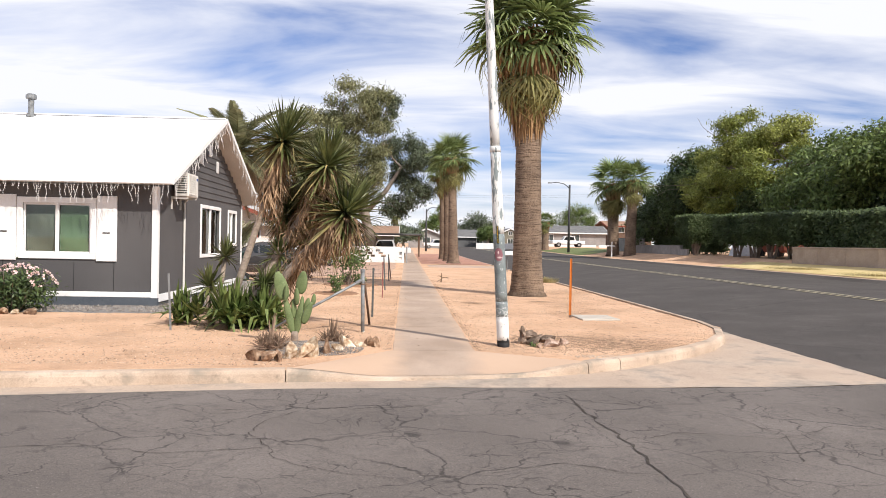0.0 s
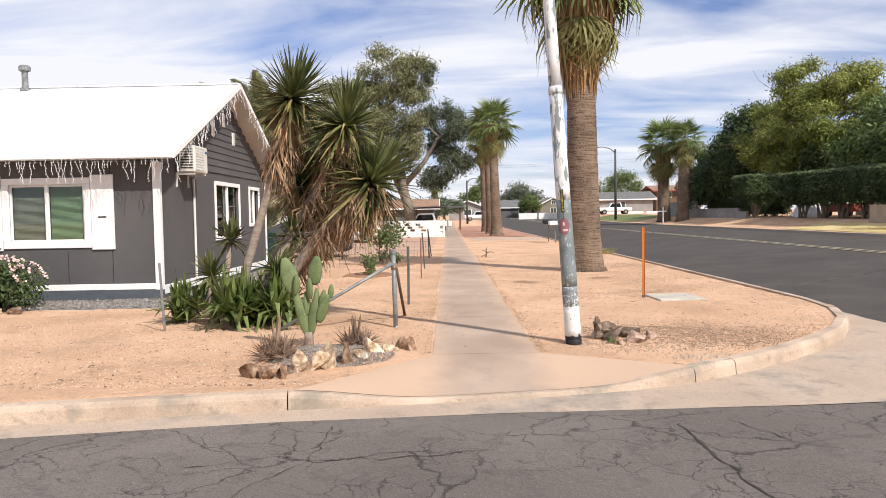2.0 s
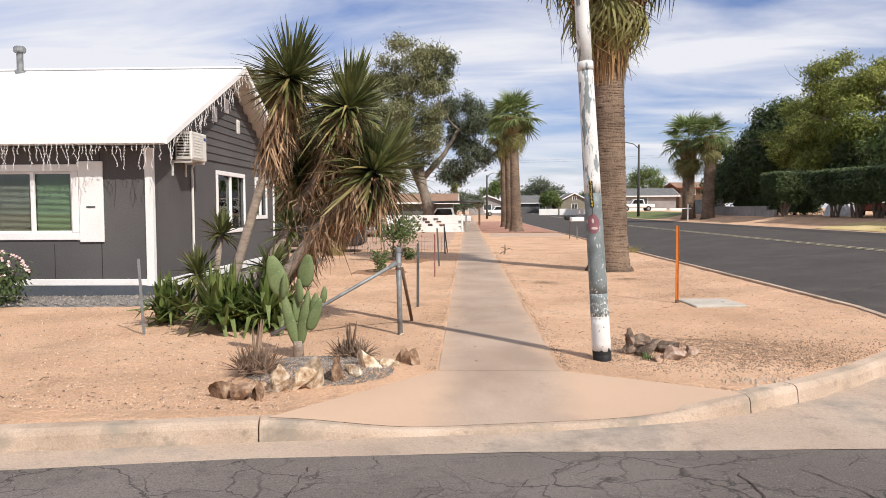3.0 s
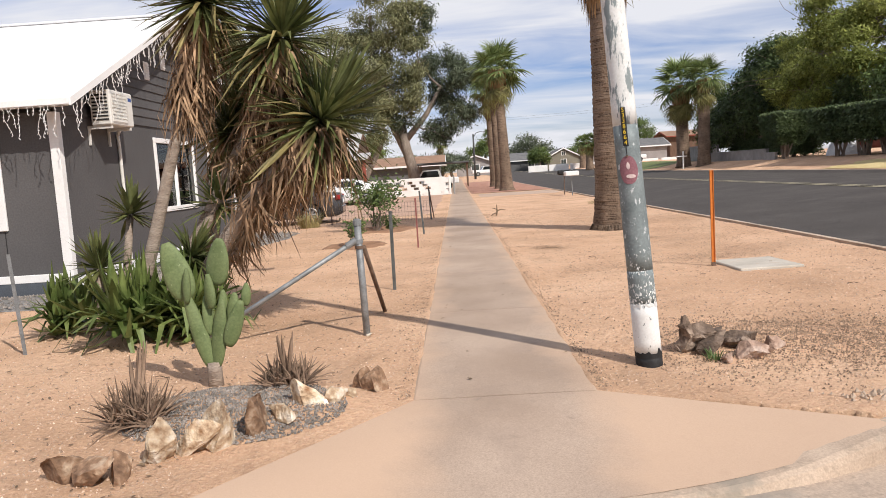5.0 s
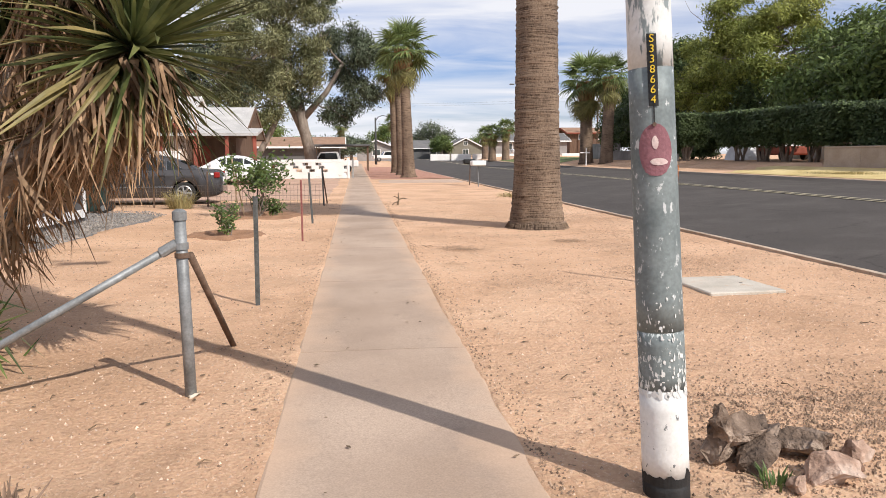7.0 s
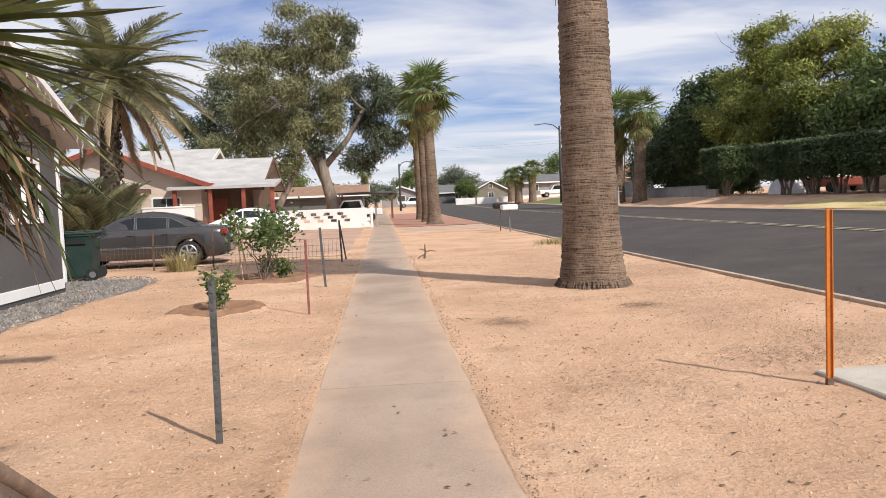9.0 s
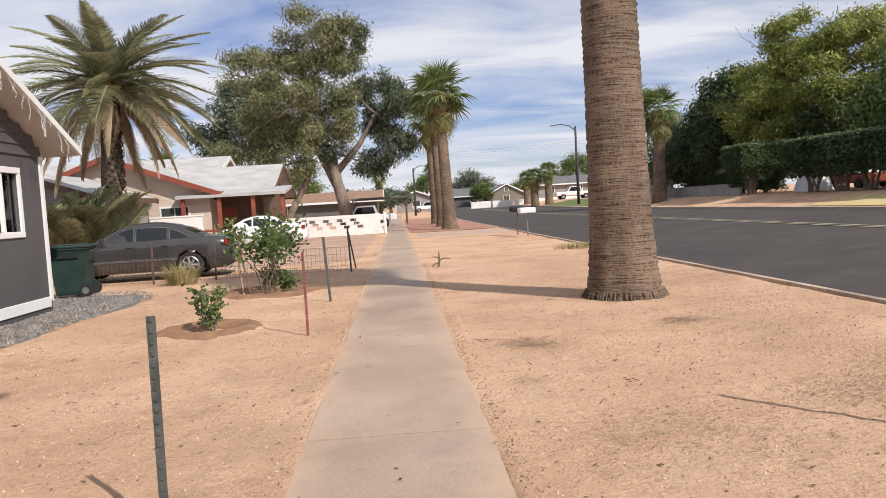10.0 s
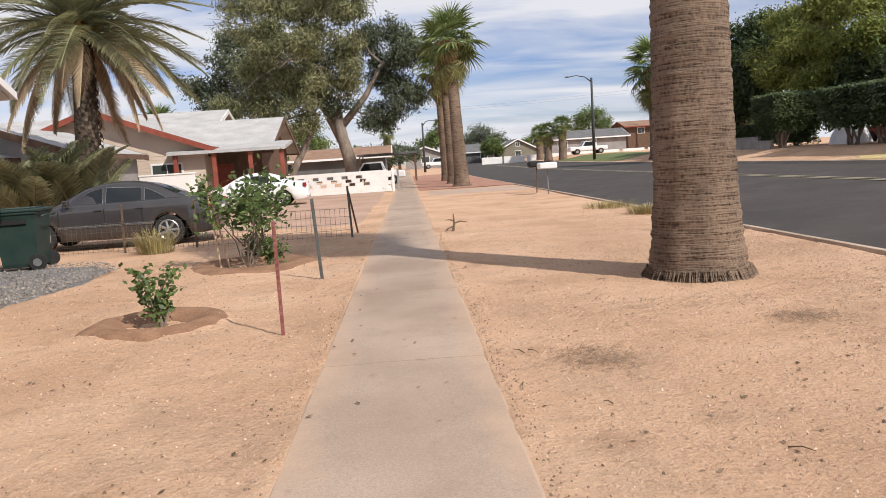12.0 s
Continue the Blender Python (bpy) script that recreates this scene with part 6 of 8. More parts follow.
stake = thing("marker_stake", "slim orange utility marker stake in the sand", "stake", at=(2.6, 15.39, 0))
part("post", Geo().box((-0.024, -0.006, -0.2), (0.024, 0.006, 1.3), 0.003).box((-0.024, -0.02, -0.2), (-0.018, -0.0061, 1.298)).box((0.018, -0.02, -0.2), (0.024, -0.0061, 1.298)), ORANGE, stake)
part("sleeve", Geo().box((-0.027, -0.024, -0.05), (0.027, 0.01, 0.05), 0.004), RUST, stake)
lid = thing("meter_box_lid", "pale concrete meter box cover set in sand", "cover", at=(3.12, 15.25, 0.012), turn=3)
part("cover", Geo().box((-0.42, -0.48, -0.06), (0.42, 0.48, 0.022), 0.012), LID_CONCRETE, lid)
part("lifting_hole", Geo().tube([(0.2, 0.0, 0.015), (0.2, 0.0, 0.0235)], 0.02, 10), DARK, lid)

corner_post = thing("fence_corner_post", "grey steel fence corner post with two slanting braces", "fence post", at=(-1.78, 12.2, 0))
part("post", Geo().tube([(0.0, 0, -0.2), (-0.01, 0, 0.5), (-0.02, 0, 1.06)], 0.034, 14), GALV, corner_post, smooth=True)
part("cap", Geo().tube([(-0.02, 0, 1.05), (-0.02, 0, 1.10), (-0.02, 0, 1.115)], [0.041, 0.041, 0.02], 14), GALV, corner_post)
part("clamp", Geo().tube([(-0.018, 0, 0.88), (-0.018, 0, 0.92)], 0.042, 14), GALV, corner_post)
part("clamp", Geo().tube([(-0.016, 0, 0.83), (-0.016, 0, 0.86)], 0.042, 14), RUST, corner_post)
part("brace", Geo().tube([(-0.06, -0.01, 0.90), (-1.62, -0.18, 0.02)], 0.023, 10), GALV, corner_post, "slanting steel brace", True)
part("brace_joint", Geo().tube([(-0.13, -0.018, 0.862), (-0.04, -0.008, 0.913)], 0.032, 10), GALV, corner_post)
part("brace", Geo().tube([(0.02, 0.05, 0.84), (0.06, 1.17, 0.0)], 0.022, 10), RUST, corner_post, "rusty slanting brace", True)
part("collar_stone", rock_mesh(120, 0.06, 0.05, 0.025, ROCK_TAN), ROCK_TAN, corner_post)


def t_post(at, h, mat, label, lean=(0, 0), brace=False):
    """A studded steel T-post."""
    ob = thing("fence_post", label, "fence post", at=at, group="fence posts along the pavement")
    tilt = Matrix.Rotation(lean[0], 4, "Y") @ Matrix.Rotation(lean[1], 4, "X")
    w = 0.016 if mat is RED_STEEL else 0.022
    g = Geo().box((-w, -0.003, -0.2), (w, 0.003, h), 0.0, tilt).box((-0.004, 0.0031, -0.2), (0.004, w * 1.1, h - 0.001), 0.0, tilt)
    part("post", g, mat, ob)
    studs = Geo()
    z = 0.08
    while z < h - 0.02:
        studs.box((-0.008, -0.010, z), (0.008, -0.003, z + 0.022), 0.0, tilt)
        z += 0.055
    part("stud_row", studs, mat, ob, kind="stuff")
    return ob


t_post((-1.74, 14.93, 0), 1.04, POST_STEEL, "grey studded steel fence post in the sand", (0.01, 0))
t_post((-1.70, 20.4, 0), 1.02, RED_STEEL, "thin fence post with flaking red paint", (0.0, 0))
t_post((-1.72, 23.7, 0), 1.08, POST_STEEL, "grey steel fence post leaning a little", (-0.05, 0))
end_post = t_post((-1.72, 29.4, 0), 1.08, POST_STEEL, "dark steel end post of the wire fence", (-0.03, 0))
part("brace", Geo().tube([(-0.02, 0.05, 0.95), (0.06, 0.9, 0.0)], 0.02, 8), RUST, end_post)
for x, y in ((-8.0, 29.5), (-6.45, 29.5), (-5.0, 29.6), (-3.6, 29.5)):
    t_post((x, y, 0), 1.0, RUST, "rusty thin post of the wire fence", (0.02, 0))
rod = thing("marker_rod", "thin studded metal rod stuck in the sand", "rod", at=(-5.1, 12.2, 0))
part("shaft", Geo().box((-0.018, -0.003, -0.2), (0.018, 0.003, 0.98), 0.0, Matrix.Rotation(-0.05, 4, "Y")), GALV, rod)
for x, z in ((-0.03, 0.2), (-0.04, 0.5), (-0.055, 0.8)):
    part("stud", Geo().box((x, -0.008, z), (x + 0.023, 0.004, z + 0.02)), GALV, rod)

fence = thing("wire_fence", "low sagging welded wire mesh fence", "fence", at=(0, 0, 0))
wires = Geo()
for k in range(62):
    x = -8.0 + 6.25 * k / 61
    wires.tube([(x, 29.46, 0.02), (x + 0.01 * hum(x, 1, 3), 29.46, 0.62 + 0.02 * hum(x, 2, 1))], 0.0035, 3, False)
part("wire_mesh", wires, WIRE, fence, kind="stuff")
for z in (0.05, 0.17, 0.3, 0.45, 0.62):
    part("line_wire", Geo().tube([(-8.0 + 6.25 * k / 24, 29.46, z + 0.02 * hum(k * 0.4, z * 9, 1)) for k in range(25)], 0.004, 3, False), WIRE, fence)

mail = thing("mailbox", "white mailbox on thin metal posts at the kerb", "mailbox", at=(4.75, 41.6, 0))
part("post", Geo().tube([(0.02, 0, -0.2), (0, 0, 0.95)], 0.028, 8), GALV, mail)
part("box", Geo().box((-0.34, -0.26, 0.95), (0.34, 0.26, 1.18), 0.04), WHITE, mail)
part("door", Geo().box((-0.30, -0.28, 0.97), (0.30, -0.262, 1.16), 0.01), WHITE, mail)
mail2 = thing("mailbox", "dark mailbox on a thin post behind the white one", "mailbox", at=(4.6, 43.2, 0))
part("post", Geo().tube([(0, 0, -0.2), (0.03, 0, 1.0)], 0.024, 8), RUST, mail2)
part("box", Geo().box((-0.3, -0.25, 1.0), (0.3, 0.25, 1.24), 0.06), BLACK_PAINT, mail2)
twig = thing("broken_stick", "short dark broken stick standing in the sand", "stick", at=(0.38, 29.3, 0))
part("stem", Geo().tube([(0, 0, -0.05), (0.04, 0, 0.15), (0.03, 0, 0.36)], [0.03, 0.025, 0.012], 6), LITTER, twig)
part("side_twig", Geo().tube([(0.035, 0, 0.2), (-0.08, 0.02, 0.25), (-0.13, 0.02, 0.22)], [0.016, 0.012, 0.005], 5), LITTER, twig)
part("side_twig", Geo().tube([(0.03, 0, 0.1), (-0.1, -0.03, 0.06), (-0.16, -0.04, 0.0)], [0.018, 0.014, 0.008], 5), LITTER, twig)
part("side_twig", Geo().tube([(0.03, 0, 0.16), (0.17, 0, 0.2), (0.32, 0, 0.17)], [0.018, 0.014, 0.006], 5), LITTER, twig)


def street_lamp(at, h, arm, label):
    ob = thing("street_lamp", label, "street lamp", at=at)
    part("pole", Geo().tube([(0, 0, -0.1), (0, 0, h * 0.5), (0, 0, h)], [0.17, 0.14, 0.11], 12), LAMP_STEEL, ob, smooth=True)
    part("arm", Geo().tube([(0, 0, h - 0.45), (arm * 0.3, 0, h + 0.1), (arm * 0.7, 0, h + 0.3), (arm, 0, h + 0.22)], [0.06, 0.05, 0.045, 0.04], 8), LAMP_STEEL, ob, smooth=True)
    part("lamp_head", Geo().box((min(arm, arm * 1.22), -0.13, h + 0.14), (max(arm, arm * 1.22), 0.13, h + 0.28), 0.04), GALV, ob)


street_lamp((19.6, 93.0, land(19.6, 93)), 8.6, -2.3, "dark steel street lamp with a curved arm across the road")
street_lamp((1.95, 112.0, rise(112)), 6.4, 1.4, "dark steel street lamp with a short arm far down the pavement")


# ---- shrubs, saplings, mounds ----
def leaf_blob(n, lobes, size, rng, g=None, flat=0.0, per=7, wide=0.2):
    """Leaves in small sprays scattered through lobes (centre, radii), thinning out at the rim."""
    g = g or Geo()
    q = np.random.RandomState(rng.randrange(10 ** 6))
    weights = np.array([l[1][0] * l[1][1] * l[1][2] for l in lobes]) ** 0.8
    pick = q.choice(len(lobes), n // per + 1, p=weights / weights.sum())
    cen, rad = np.array([lobes[k][0] for k in pick]), np.array([lobes[k][1] for k in pick])
    d = q.normal(size=(len(pick), 3))
    d /= np.linalg.norm(d, axis=1)[:, None]
    spray = cen + d * (q.random_sample(len(pick)) ** 0.42 * q.uniform(0.85, 1.25, len(pick)))[:, None] * rad
    p = np.repeat(spray, per, axis=0)
    p = p + q.normal(size=p.shape) * size * 0.9
    face = np.repeat(d, per, axis=0) * 0.9 + np.array((0, 0, 0.45)) + q.normal(size=p.shape) * 0.55
    u = q.normal(size=p.shape)
    u[:, 2] -= flat
    v = np.cross(u, face)
    v /= np.linalg.norm(v, axis=1)[:, None] + 1e-9
    u = np.cross(face, v)
    u /= np.linalg.norm(u, axis=1)[:, None] + 1e-9
    s = (size * q.uniform(0.6, 1.4, len(p)))[:, None]
    quad = np.stack([p - u * s * 0.5, p + v * s * wide, p + u * s * 0.5, p - v * s * wide], axis=1).reshape(-1, 3)
    base = len(g.v)
    g.v += [tuple(r) for r in quad.tolist()]
    g.f += [(base + 4 * k, base + 4 * k + 1, base + 4 * k + 2, base + 4 * k + 3) for k in range(len(p))]
    return g


def limb(g, a, b, r0, r1, rng, n=5, wob=0.08):
    a, b = Vector(a), Vector(b)
    ln = (b - a).length
    pts = [a.lerp(b, k / n) + Vector((rng.uniform(-1, 1), rng.uniform(-1, 1), rng.uniform(-0.5, 0.5))) * wob * ln * (0 if k in (0, n) else 1) for k in range(n + 1)]
    g.tube(pts, [r0 + (r1 - r0) * k / n for k in range(n + 1)], 8)
    return pts


rs = random.Random(77)
oleander = thing("flowering_bush", "round green bush dotted with pale pink flowers", "bush", at=(-9.15, 15.0, 0))
g = Geo()
for k in range(16):
    a = rs.uniform(0, 6.28)
    limb(g, (0.1 * math.cos(a), 0.1 * math.sin(a), -0.05), (0.6 * math.cos(a), 0.5 * math.sin(a), rs.uniform(0.5, 0.85)), 0.018, 0.006, rs)
part("stem_mass", g, BARK, oleander)
part("foliage", leaf_blob(3600, [((0, 0, 0.45), (0.72, 0.55, 0.42))], 0.10, rs), LEAF_DEEP, oleander, kind="stuff")
g = Geo()
for k in range(70):
    a, el = rs.uniform(0, 6.28), rs.uniform(0.05, 1.5)
    c = Vector((0.82 * math.cos(a) * math.cos(el), 0.62 * math.sin(a) * math.cos(el), 0.48 + 0.5 * math.sin(el)))
    for _ in range(5):
        d = Vector((rs.gauss(0, 1), rs.gauss(0, 1), rs.gauss(0, 1))).normalized()
        g.add([c, c + d * 0.03 + d.orthogonal() * 0.018, c + d * 0.05, c + d * 0.03 - d.orthogonal() * 0.018], [(0, 1, 2, 3)])
part("blossom", g, BLOSSOM, oleander, "pale pink blossoms", kind="stuff")
for i, x in enumerate((-9.9, -9.55, -9.2, -8.9, -8.62)):
    ob = new("rock", rock_mesh(140 + i, 0.17, 0.11, 0.10, ROCK_TAN if i % 2 else ROCK_BROWN))
    ob.matrix_basis = pose(x, 14.45 + 0.06 * (i % 2), 0.04, 0, 0, i * 31)
    tagged(ob, "flat tan edging stone below the flowering bush", "rock", "stones by the bush")


def seedling(at, h, n, seed, label, spread=0.2, big=False):
    r = random.Random(seed)
    ob = thing("young_shrub", label, "shrub", at=at)
    g = Geo()
    tips = []
    for k in range(6 if not big else 10):
        a = r.uniform(0, 6.28)
        tip = (spread * 0.9 * math.cos(a) * r.uniform(0.4, 1), spread * 0.9 * math.sin(a) * r.uniform(0.4, 1), h * r.uniform(0.6 if not big else 0.75, 1.0))
        limb(g, (0, 0, -0.05), tip, 0.014, 0.004, r)
        tips.append(tip)
    part("stem_mass", g, BARK, ob)
    g = Geo()
    for _ in range(n):
        t = r.choice(tips)
        s = r.uniform(0.25, 1.05) if not big else r.uniform(0.62, 1.1)
        p = Vector(t) * s + Vector((r.gauss(0, 1), r.gauss(0, 1), r.gauss(0, 0.8))) * (0.045 if not big else 0.14)
        u = Vector((r.gauss(0, 1), r.gauss(0, 1), r.gauss(0, 0.7))).normalized()
        v = u.orthogonal().normalized()
        sz = r.uniform(0.05, 0.09) if not big else r.uniform(0.08, 0.13)
        g.add([p, p + u * sz * 0.5 + v * sz * 0.28, p + u * sz, p + u * sz * 0.5 - v * sz * 0.28], [(0, 1, 2, 3)])
    part("foliage", g, SHRUB_LEAF, ob, kind="stuff")
    return ob


seedling((-3.08, 21.3, -0.03), 0.78, 420, 1, "small leafy green seedling in a dug earth basin", 0.26)
seedling((-2.75, 25.75, 0.0), 0.42, 380, 2, "low green seedling beside a staked sapling", 0.3)
seedling((-3.2, 26.6, 0.0), 0.5, 300, 6, "low green seedling behind the staked sapling", 0.3)
sap = seedling((-3.12, 25.75, 0.0), 1.4, 1150, 3, "young staked sapling with spreading green leaves", 0.95, True)
part("support_stake", Geo().tube([(-0.42, -0.05, -0.1), (-0.55, -0.03, 1.45)], 0.016, 8), PALE_WOOD, sap, "pale bare wooden stake")
part("support_stake", Geo().tube([(-0.30, 0.05, -0.1), (-0.52, 0.02, 1.25)], 0.016, 8), PALE_WOOD, sap, "pale bare wooden stake")


def earth_ring(cx, cy, rad, seed):
    """A low ring of dug dark earth."""
    g = Geo()
    rings, n = 7, 48
    for j in range(rings):
        s = 0.25 + 0.85 * j / (rings - 1)
        for k in range(n):
            a = 2 * math.pi * k / n
            w = 1 + 0.14 * hum(math.cos(a) * 1.5 + seed, math.sin(a) * 1.5, 1.5)
            x, y = cx + rad * s * w * math.cos(a), cy + rad * s * w * math.sin(a)
            prof = (-0.02, 0.0, 0.012, 0.014, 0.012, 0.008, -0.03)[j]
            g.v.append((x, y, yard_z(x, y) + prof + 0.008 * hum(x, y, 11)))
    for j in range(rings - 1):
        for k in range(n):
            k2 = (k + 1) % n
            g.f.append((j * n + k, (j + 1) * n + k, (j + 1) * n + k2, j * n + k2))
    return g


single("earth_basin", earth_ring(-3.1, 21.3, 0.72, 1), CLOD, "ring of freshly dug brown earth round a seedling", "earth mound", kind="structure", smooth=True)
single("earth_basin", earth_ring(-3.05, 25.7, 1.05, 5), CLOD, "ring of freshly dug brown earth round a sapling", "earth mound", kind="structure", smooth=True)


def grass_tuft(at, n, h, rad, seed, label, mat=GRASS_DRY):
    r = random.Random(seed)
    ob = thing("grass_tuft", label, "grass", at=at)
    g = Geo()
    for _ in range(n):
        a, q = r.uniform(0, 6.28), rad * math.sqrt(r.random())
        b = Vector((q * math.cos(a), q * math.sin(a), -0.02))
        d = Vector((math.cos(a) * r.uniform(0.1, 0.7), math.sin(a) * r.uniform(0.1, 0.7), 1)).normalized()
        l = h * r.uniform(0.5, 1.1)
        sd = Vector((-math.sin(a), math.cos(a), 0))
        g.strip([b, b + d * l * 0.6, b + d * l + Vector((d.x, d.y, -0.3)) * l * 0.3], [0.012, 0.010, 0.002], sd)
    part("grass_mass", g, mat, ob, kind="stuff")
    return ob


grass_tuft((-5.6, 28.85, 0), 420, 0.6, 0.34, 1, "dry yellow-green clump by the wire fence")
grass_tuft((4.95, 30.5, 0.0), 500, 0.28, 0.5, 2, "patch of dry yellow grass beside the kerb")
grass_tuft((4.7, 33.0, 0.0), 400, 0.22, 0.7, 3, "patch of dry yellow grass beside the kerb")
grass_tuft((0.98, 10.60, 0.02), 32, 0.09, 0.07, 4, "little green weed by the old stump", SHRUB_LEAF)

# loose stones, litter and twigs over the bare earth
rl = random.Random(99)
PEBBLE_DARK = material("dark_crumbs", ((0.19, 0.125, 0.085), (0.40, 0.275, 0.185)), scale=8, island=0.4)


def on_yard(r):
    while True:
        y = 8.6 + 24 * r.random() ** 1.5
        x = r.uniform(-8, 5.2)
        if -1.25 < x < 0.03 or y < kerb_y(x) + 0.3 or (y < 10.0 and -2.4 < x < 1.6) or (x < -5.5 and y > 15):
            continue
        return x, y, yard_z(x, y) + 0.003


def near_stump(r):
    while True:
        x, y = r.gauss(1.9, 0.85), r.gauss(11.05, 0.5)
        if x > 0.55 and y > kerb_y(x) + 0.3 and x < 5:
            return x, y, yard_z(x, y) + 0.004


single("loose_pebbles", chips(24000, on_yard, 0.008, rl), PEBBLE, "small pale stones scattered over the sand", "pebbles", kind="stuff")
single("loose_pebbles", chips(4200, on_yard, 0.011, rl), PEBBLE_DARK, "dark stones and dry crumbs scattered over the sand", "pebbles", kind="stuff")


def path_edge(r):
    """Crumbs gathered along both edges of the pavement."""
    y = 10.1 + 20 * r.random() ** 1.4
    x = 0.02 + abs(r.gauss(0, 0.07)) if r.random() < 0.75 else -1.24 - abs(r.gauss(0, 0.05))
    return x, y, yard_z(x, y) + 0.004


single("loose_pebbles", chips(1800, path_edge, 0.008, rl), PEBBLE_DARK, "dark crumbs gathered along the pavement edge", "pebbles", kind="stuff")

def by_kerb(r):
    x, y = 1.75 + r.gauss(0, 0.22), 9.62 + r.gauss(0, 0.06)
    return x, max(y, kerb_y(x) + 0.2), 0.012


single("concrete_rubble", chips(90, by_kerb, 0.018, rl), KERB, "crumbled pale concrete bits beside the kerb joint", "rubble", kind="stuff")
single("loose_pebbles", chips(9000, near_stump, 0.0085, rl), PEBBLE_DARK, "crumbled dark earth round the old stump", "pebbles", kind="stuff")
bits = Geo()
for _ in range(2600):
    x, y, z = on_yard(rl)
    if rl.random() < 0.05:
        x = rl.uniform(-1.2, 0.0)
        y = rl.uniform(10.1, 30)
        z = walk_z(y) + 0.008
    a = rl.uniform(0, 6.28)
    s = rl.uniform(0.008, 0.028)
    d, e = Vector((math.cos(a), math.sin(a), rl.uniform(-0.1, 0.25))) * s, Vector((-math.sin(a), math.cos(a), rl.uniform(0, 0.3))) * s * 0.45
    p = Vector((x, y, z + 0.006))
    bits.add([p - d, p + e, p + d, p - e], [(0, 1, 2, 3)])
for _ in range(60):
    x, y, z = on_yard(rl)
    a = rl.uniform(0, 6.28)
    d = Vector((math.cos(a), math.sin(a), 0.05)) * rl.uniform(0.05, 0.16)
    bits.tube([(x, y, z + 0.008), Vector((x, y, z + 0.01)) + d * 0.5 + Vector((0, 0, 0.01)), Vector((x, y, z + 0.006)) + d], [0.005, 0.004, 0.002], 4, False)
single("leaf_litter", bits, LITTER, "dry leaf bits and twigs on sand and pavement", "litter", kind="stuff")


def thatch_patch(cx, cy, rx, ry_, n, seed):
    """Flattened dead grass stubble."""
    r = random.Random(seed)
    g = Geo()
    for _ in range(n):
        x, y = cx + r.gauss(0, rx), cy + r.gauss(0, ry_)
        z = yard_z(x, y) + 0.003
        a = r.uniform(0, 6.28)
        d = Vector((math.cos(a), math.sin(a), r.uniform(0, 0.35))) * r.uniform(0.02, 0.06)
        s = Vector((-math.sin(a), math.cos(a), 0))
        g.strip([(x, y, z), Vector((x, y, z)) + d], [0.006, 0.003], s)
    single("dead_stubble", g, STUBBLE, "flattened patch of dead grey-brown grass", "grass", kind="stuff")


STUBBLE = material("dead_stubble", ((0.24, 0.155, 0.10), (0.40, 0.28, 0.185)), rough=0.9, scale=3, bump=0, island=0.3)
for i, (cx, cy, rx, ry_, n) in enumerate(((0.75, 18.9, 0.16, 0.16, 500), (2.7, 19.7, 0.16, 0.14, 400), (2.9, 16.4, 0.45, 0.25, 700), (3.6, 17.2, 0.3, 0.3, 400), (2.2, 24.5, 0.6, 0.6, 700), (3.9, 20.8, 0.5, 0.6, 800), (4.4, 24.0, 0.4, 1.2, 900), (2.5, 28.5, 1.2, 1.5, 1200), (1.2, 15.8, 0.5, 0.3, 350), (1.9, 20.6, 0.7, 0.25, 500), (3.3, 18.6, 0.5, 0.5, 500), (3.4, 23.4, 0.7, 0.7, 700), (1.0, 26.0, 0.4, 1.0, 500), (3.8, 29.0, 0.5, 1.6, 700))):
    thatch_patch(cx, cy, rx, ry_, int(n * 1.6), i)


# ---- cars and bin ----
def car_body(length, width, height, wheel_x, wheel_r, hood, roof0, roof1, deck, seg=11):
    """Lofted saloon body along x, nose at -x; returns body, glasshouse points."""
    g = Geo()
    belt, low = height * 0.655, 0.2
    xs = np.linspace(-length / 2, length / 2, 33)
    for x in xs:
        u = (x + length / 2) / length
        end = min(u, 1 - u)
        half = width / 2 * (1 - 0.16 * math.exp(-end / 0.045) - 0.04 * math.exp(-end / 0.16))
        top = float(np.interp(u, [0, 0.03, 0.12, hood, hood + 0.12, 0.5, deck, 0.97, 1.0], [0.52, 0.64, 0.74, belt * 1.02, belt * 1.04, belt * 1.04, belt * 1.08, belt * 1.03, belt * 0.9]))
        bot = low + 0.12 * math.exp(-u / 0.03) + 0.1 * math.exp(-(1 - u) / 0.03)
        for wx in wheel_x:
            dx = abs(x - wx)
            if dx < wheel_r * 1.16:
                bot = max(bot, wheel_r + math.sqrt((wheel_r * 1.16) ** 2 - dx * dx))
        ring = [(0.0, bot), (-half * 0.9, bot), (-half * 0.985, bot + 0.06 if bot < 0.4 else bot + 0.01), (-half, max(bot + 0.02, 0.5)), (-half * 0.99, max(bot + 0.03, top * 0.82)), (-half * 0.94, top * 0.96), (-half * 0.84, top), (0, top + 0.02)]
        ring += [(-a, b) for a, b in ring[-2:0:-1]]
        for yy, zz in ring:
            g.v.append((x, yy, zz))
    n = 14
    for i in range(len(xs) - 1):
        for k in range(n):
            k2 = (k + 1) % n
            g.f.append((i * n + k, (i + 1) * n + k, (i + 1) * n + k2, i * n + k2))
    g.f += [tuple(range(n)), tuple((len(xs) - 1) * n + k for k in range(n))[::-1]]
    return g, belt


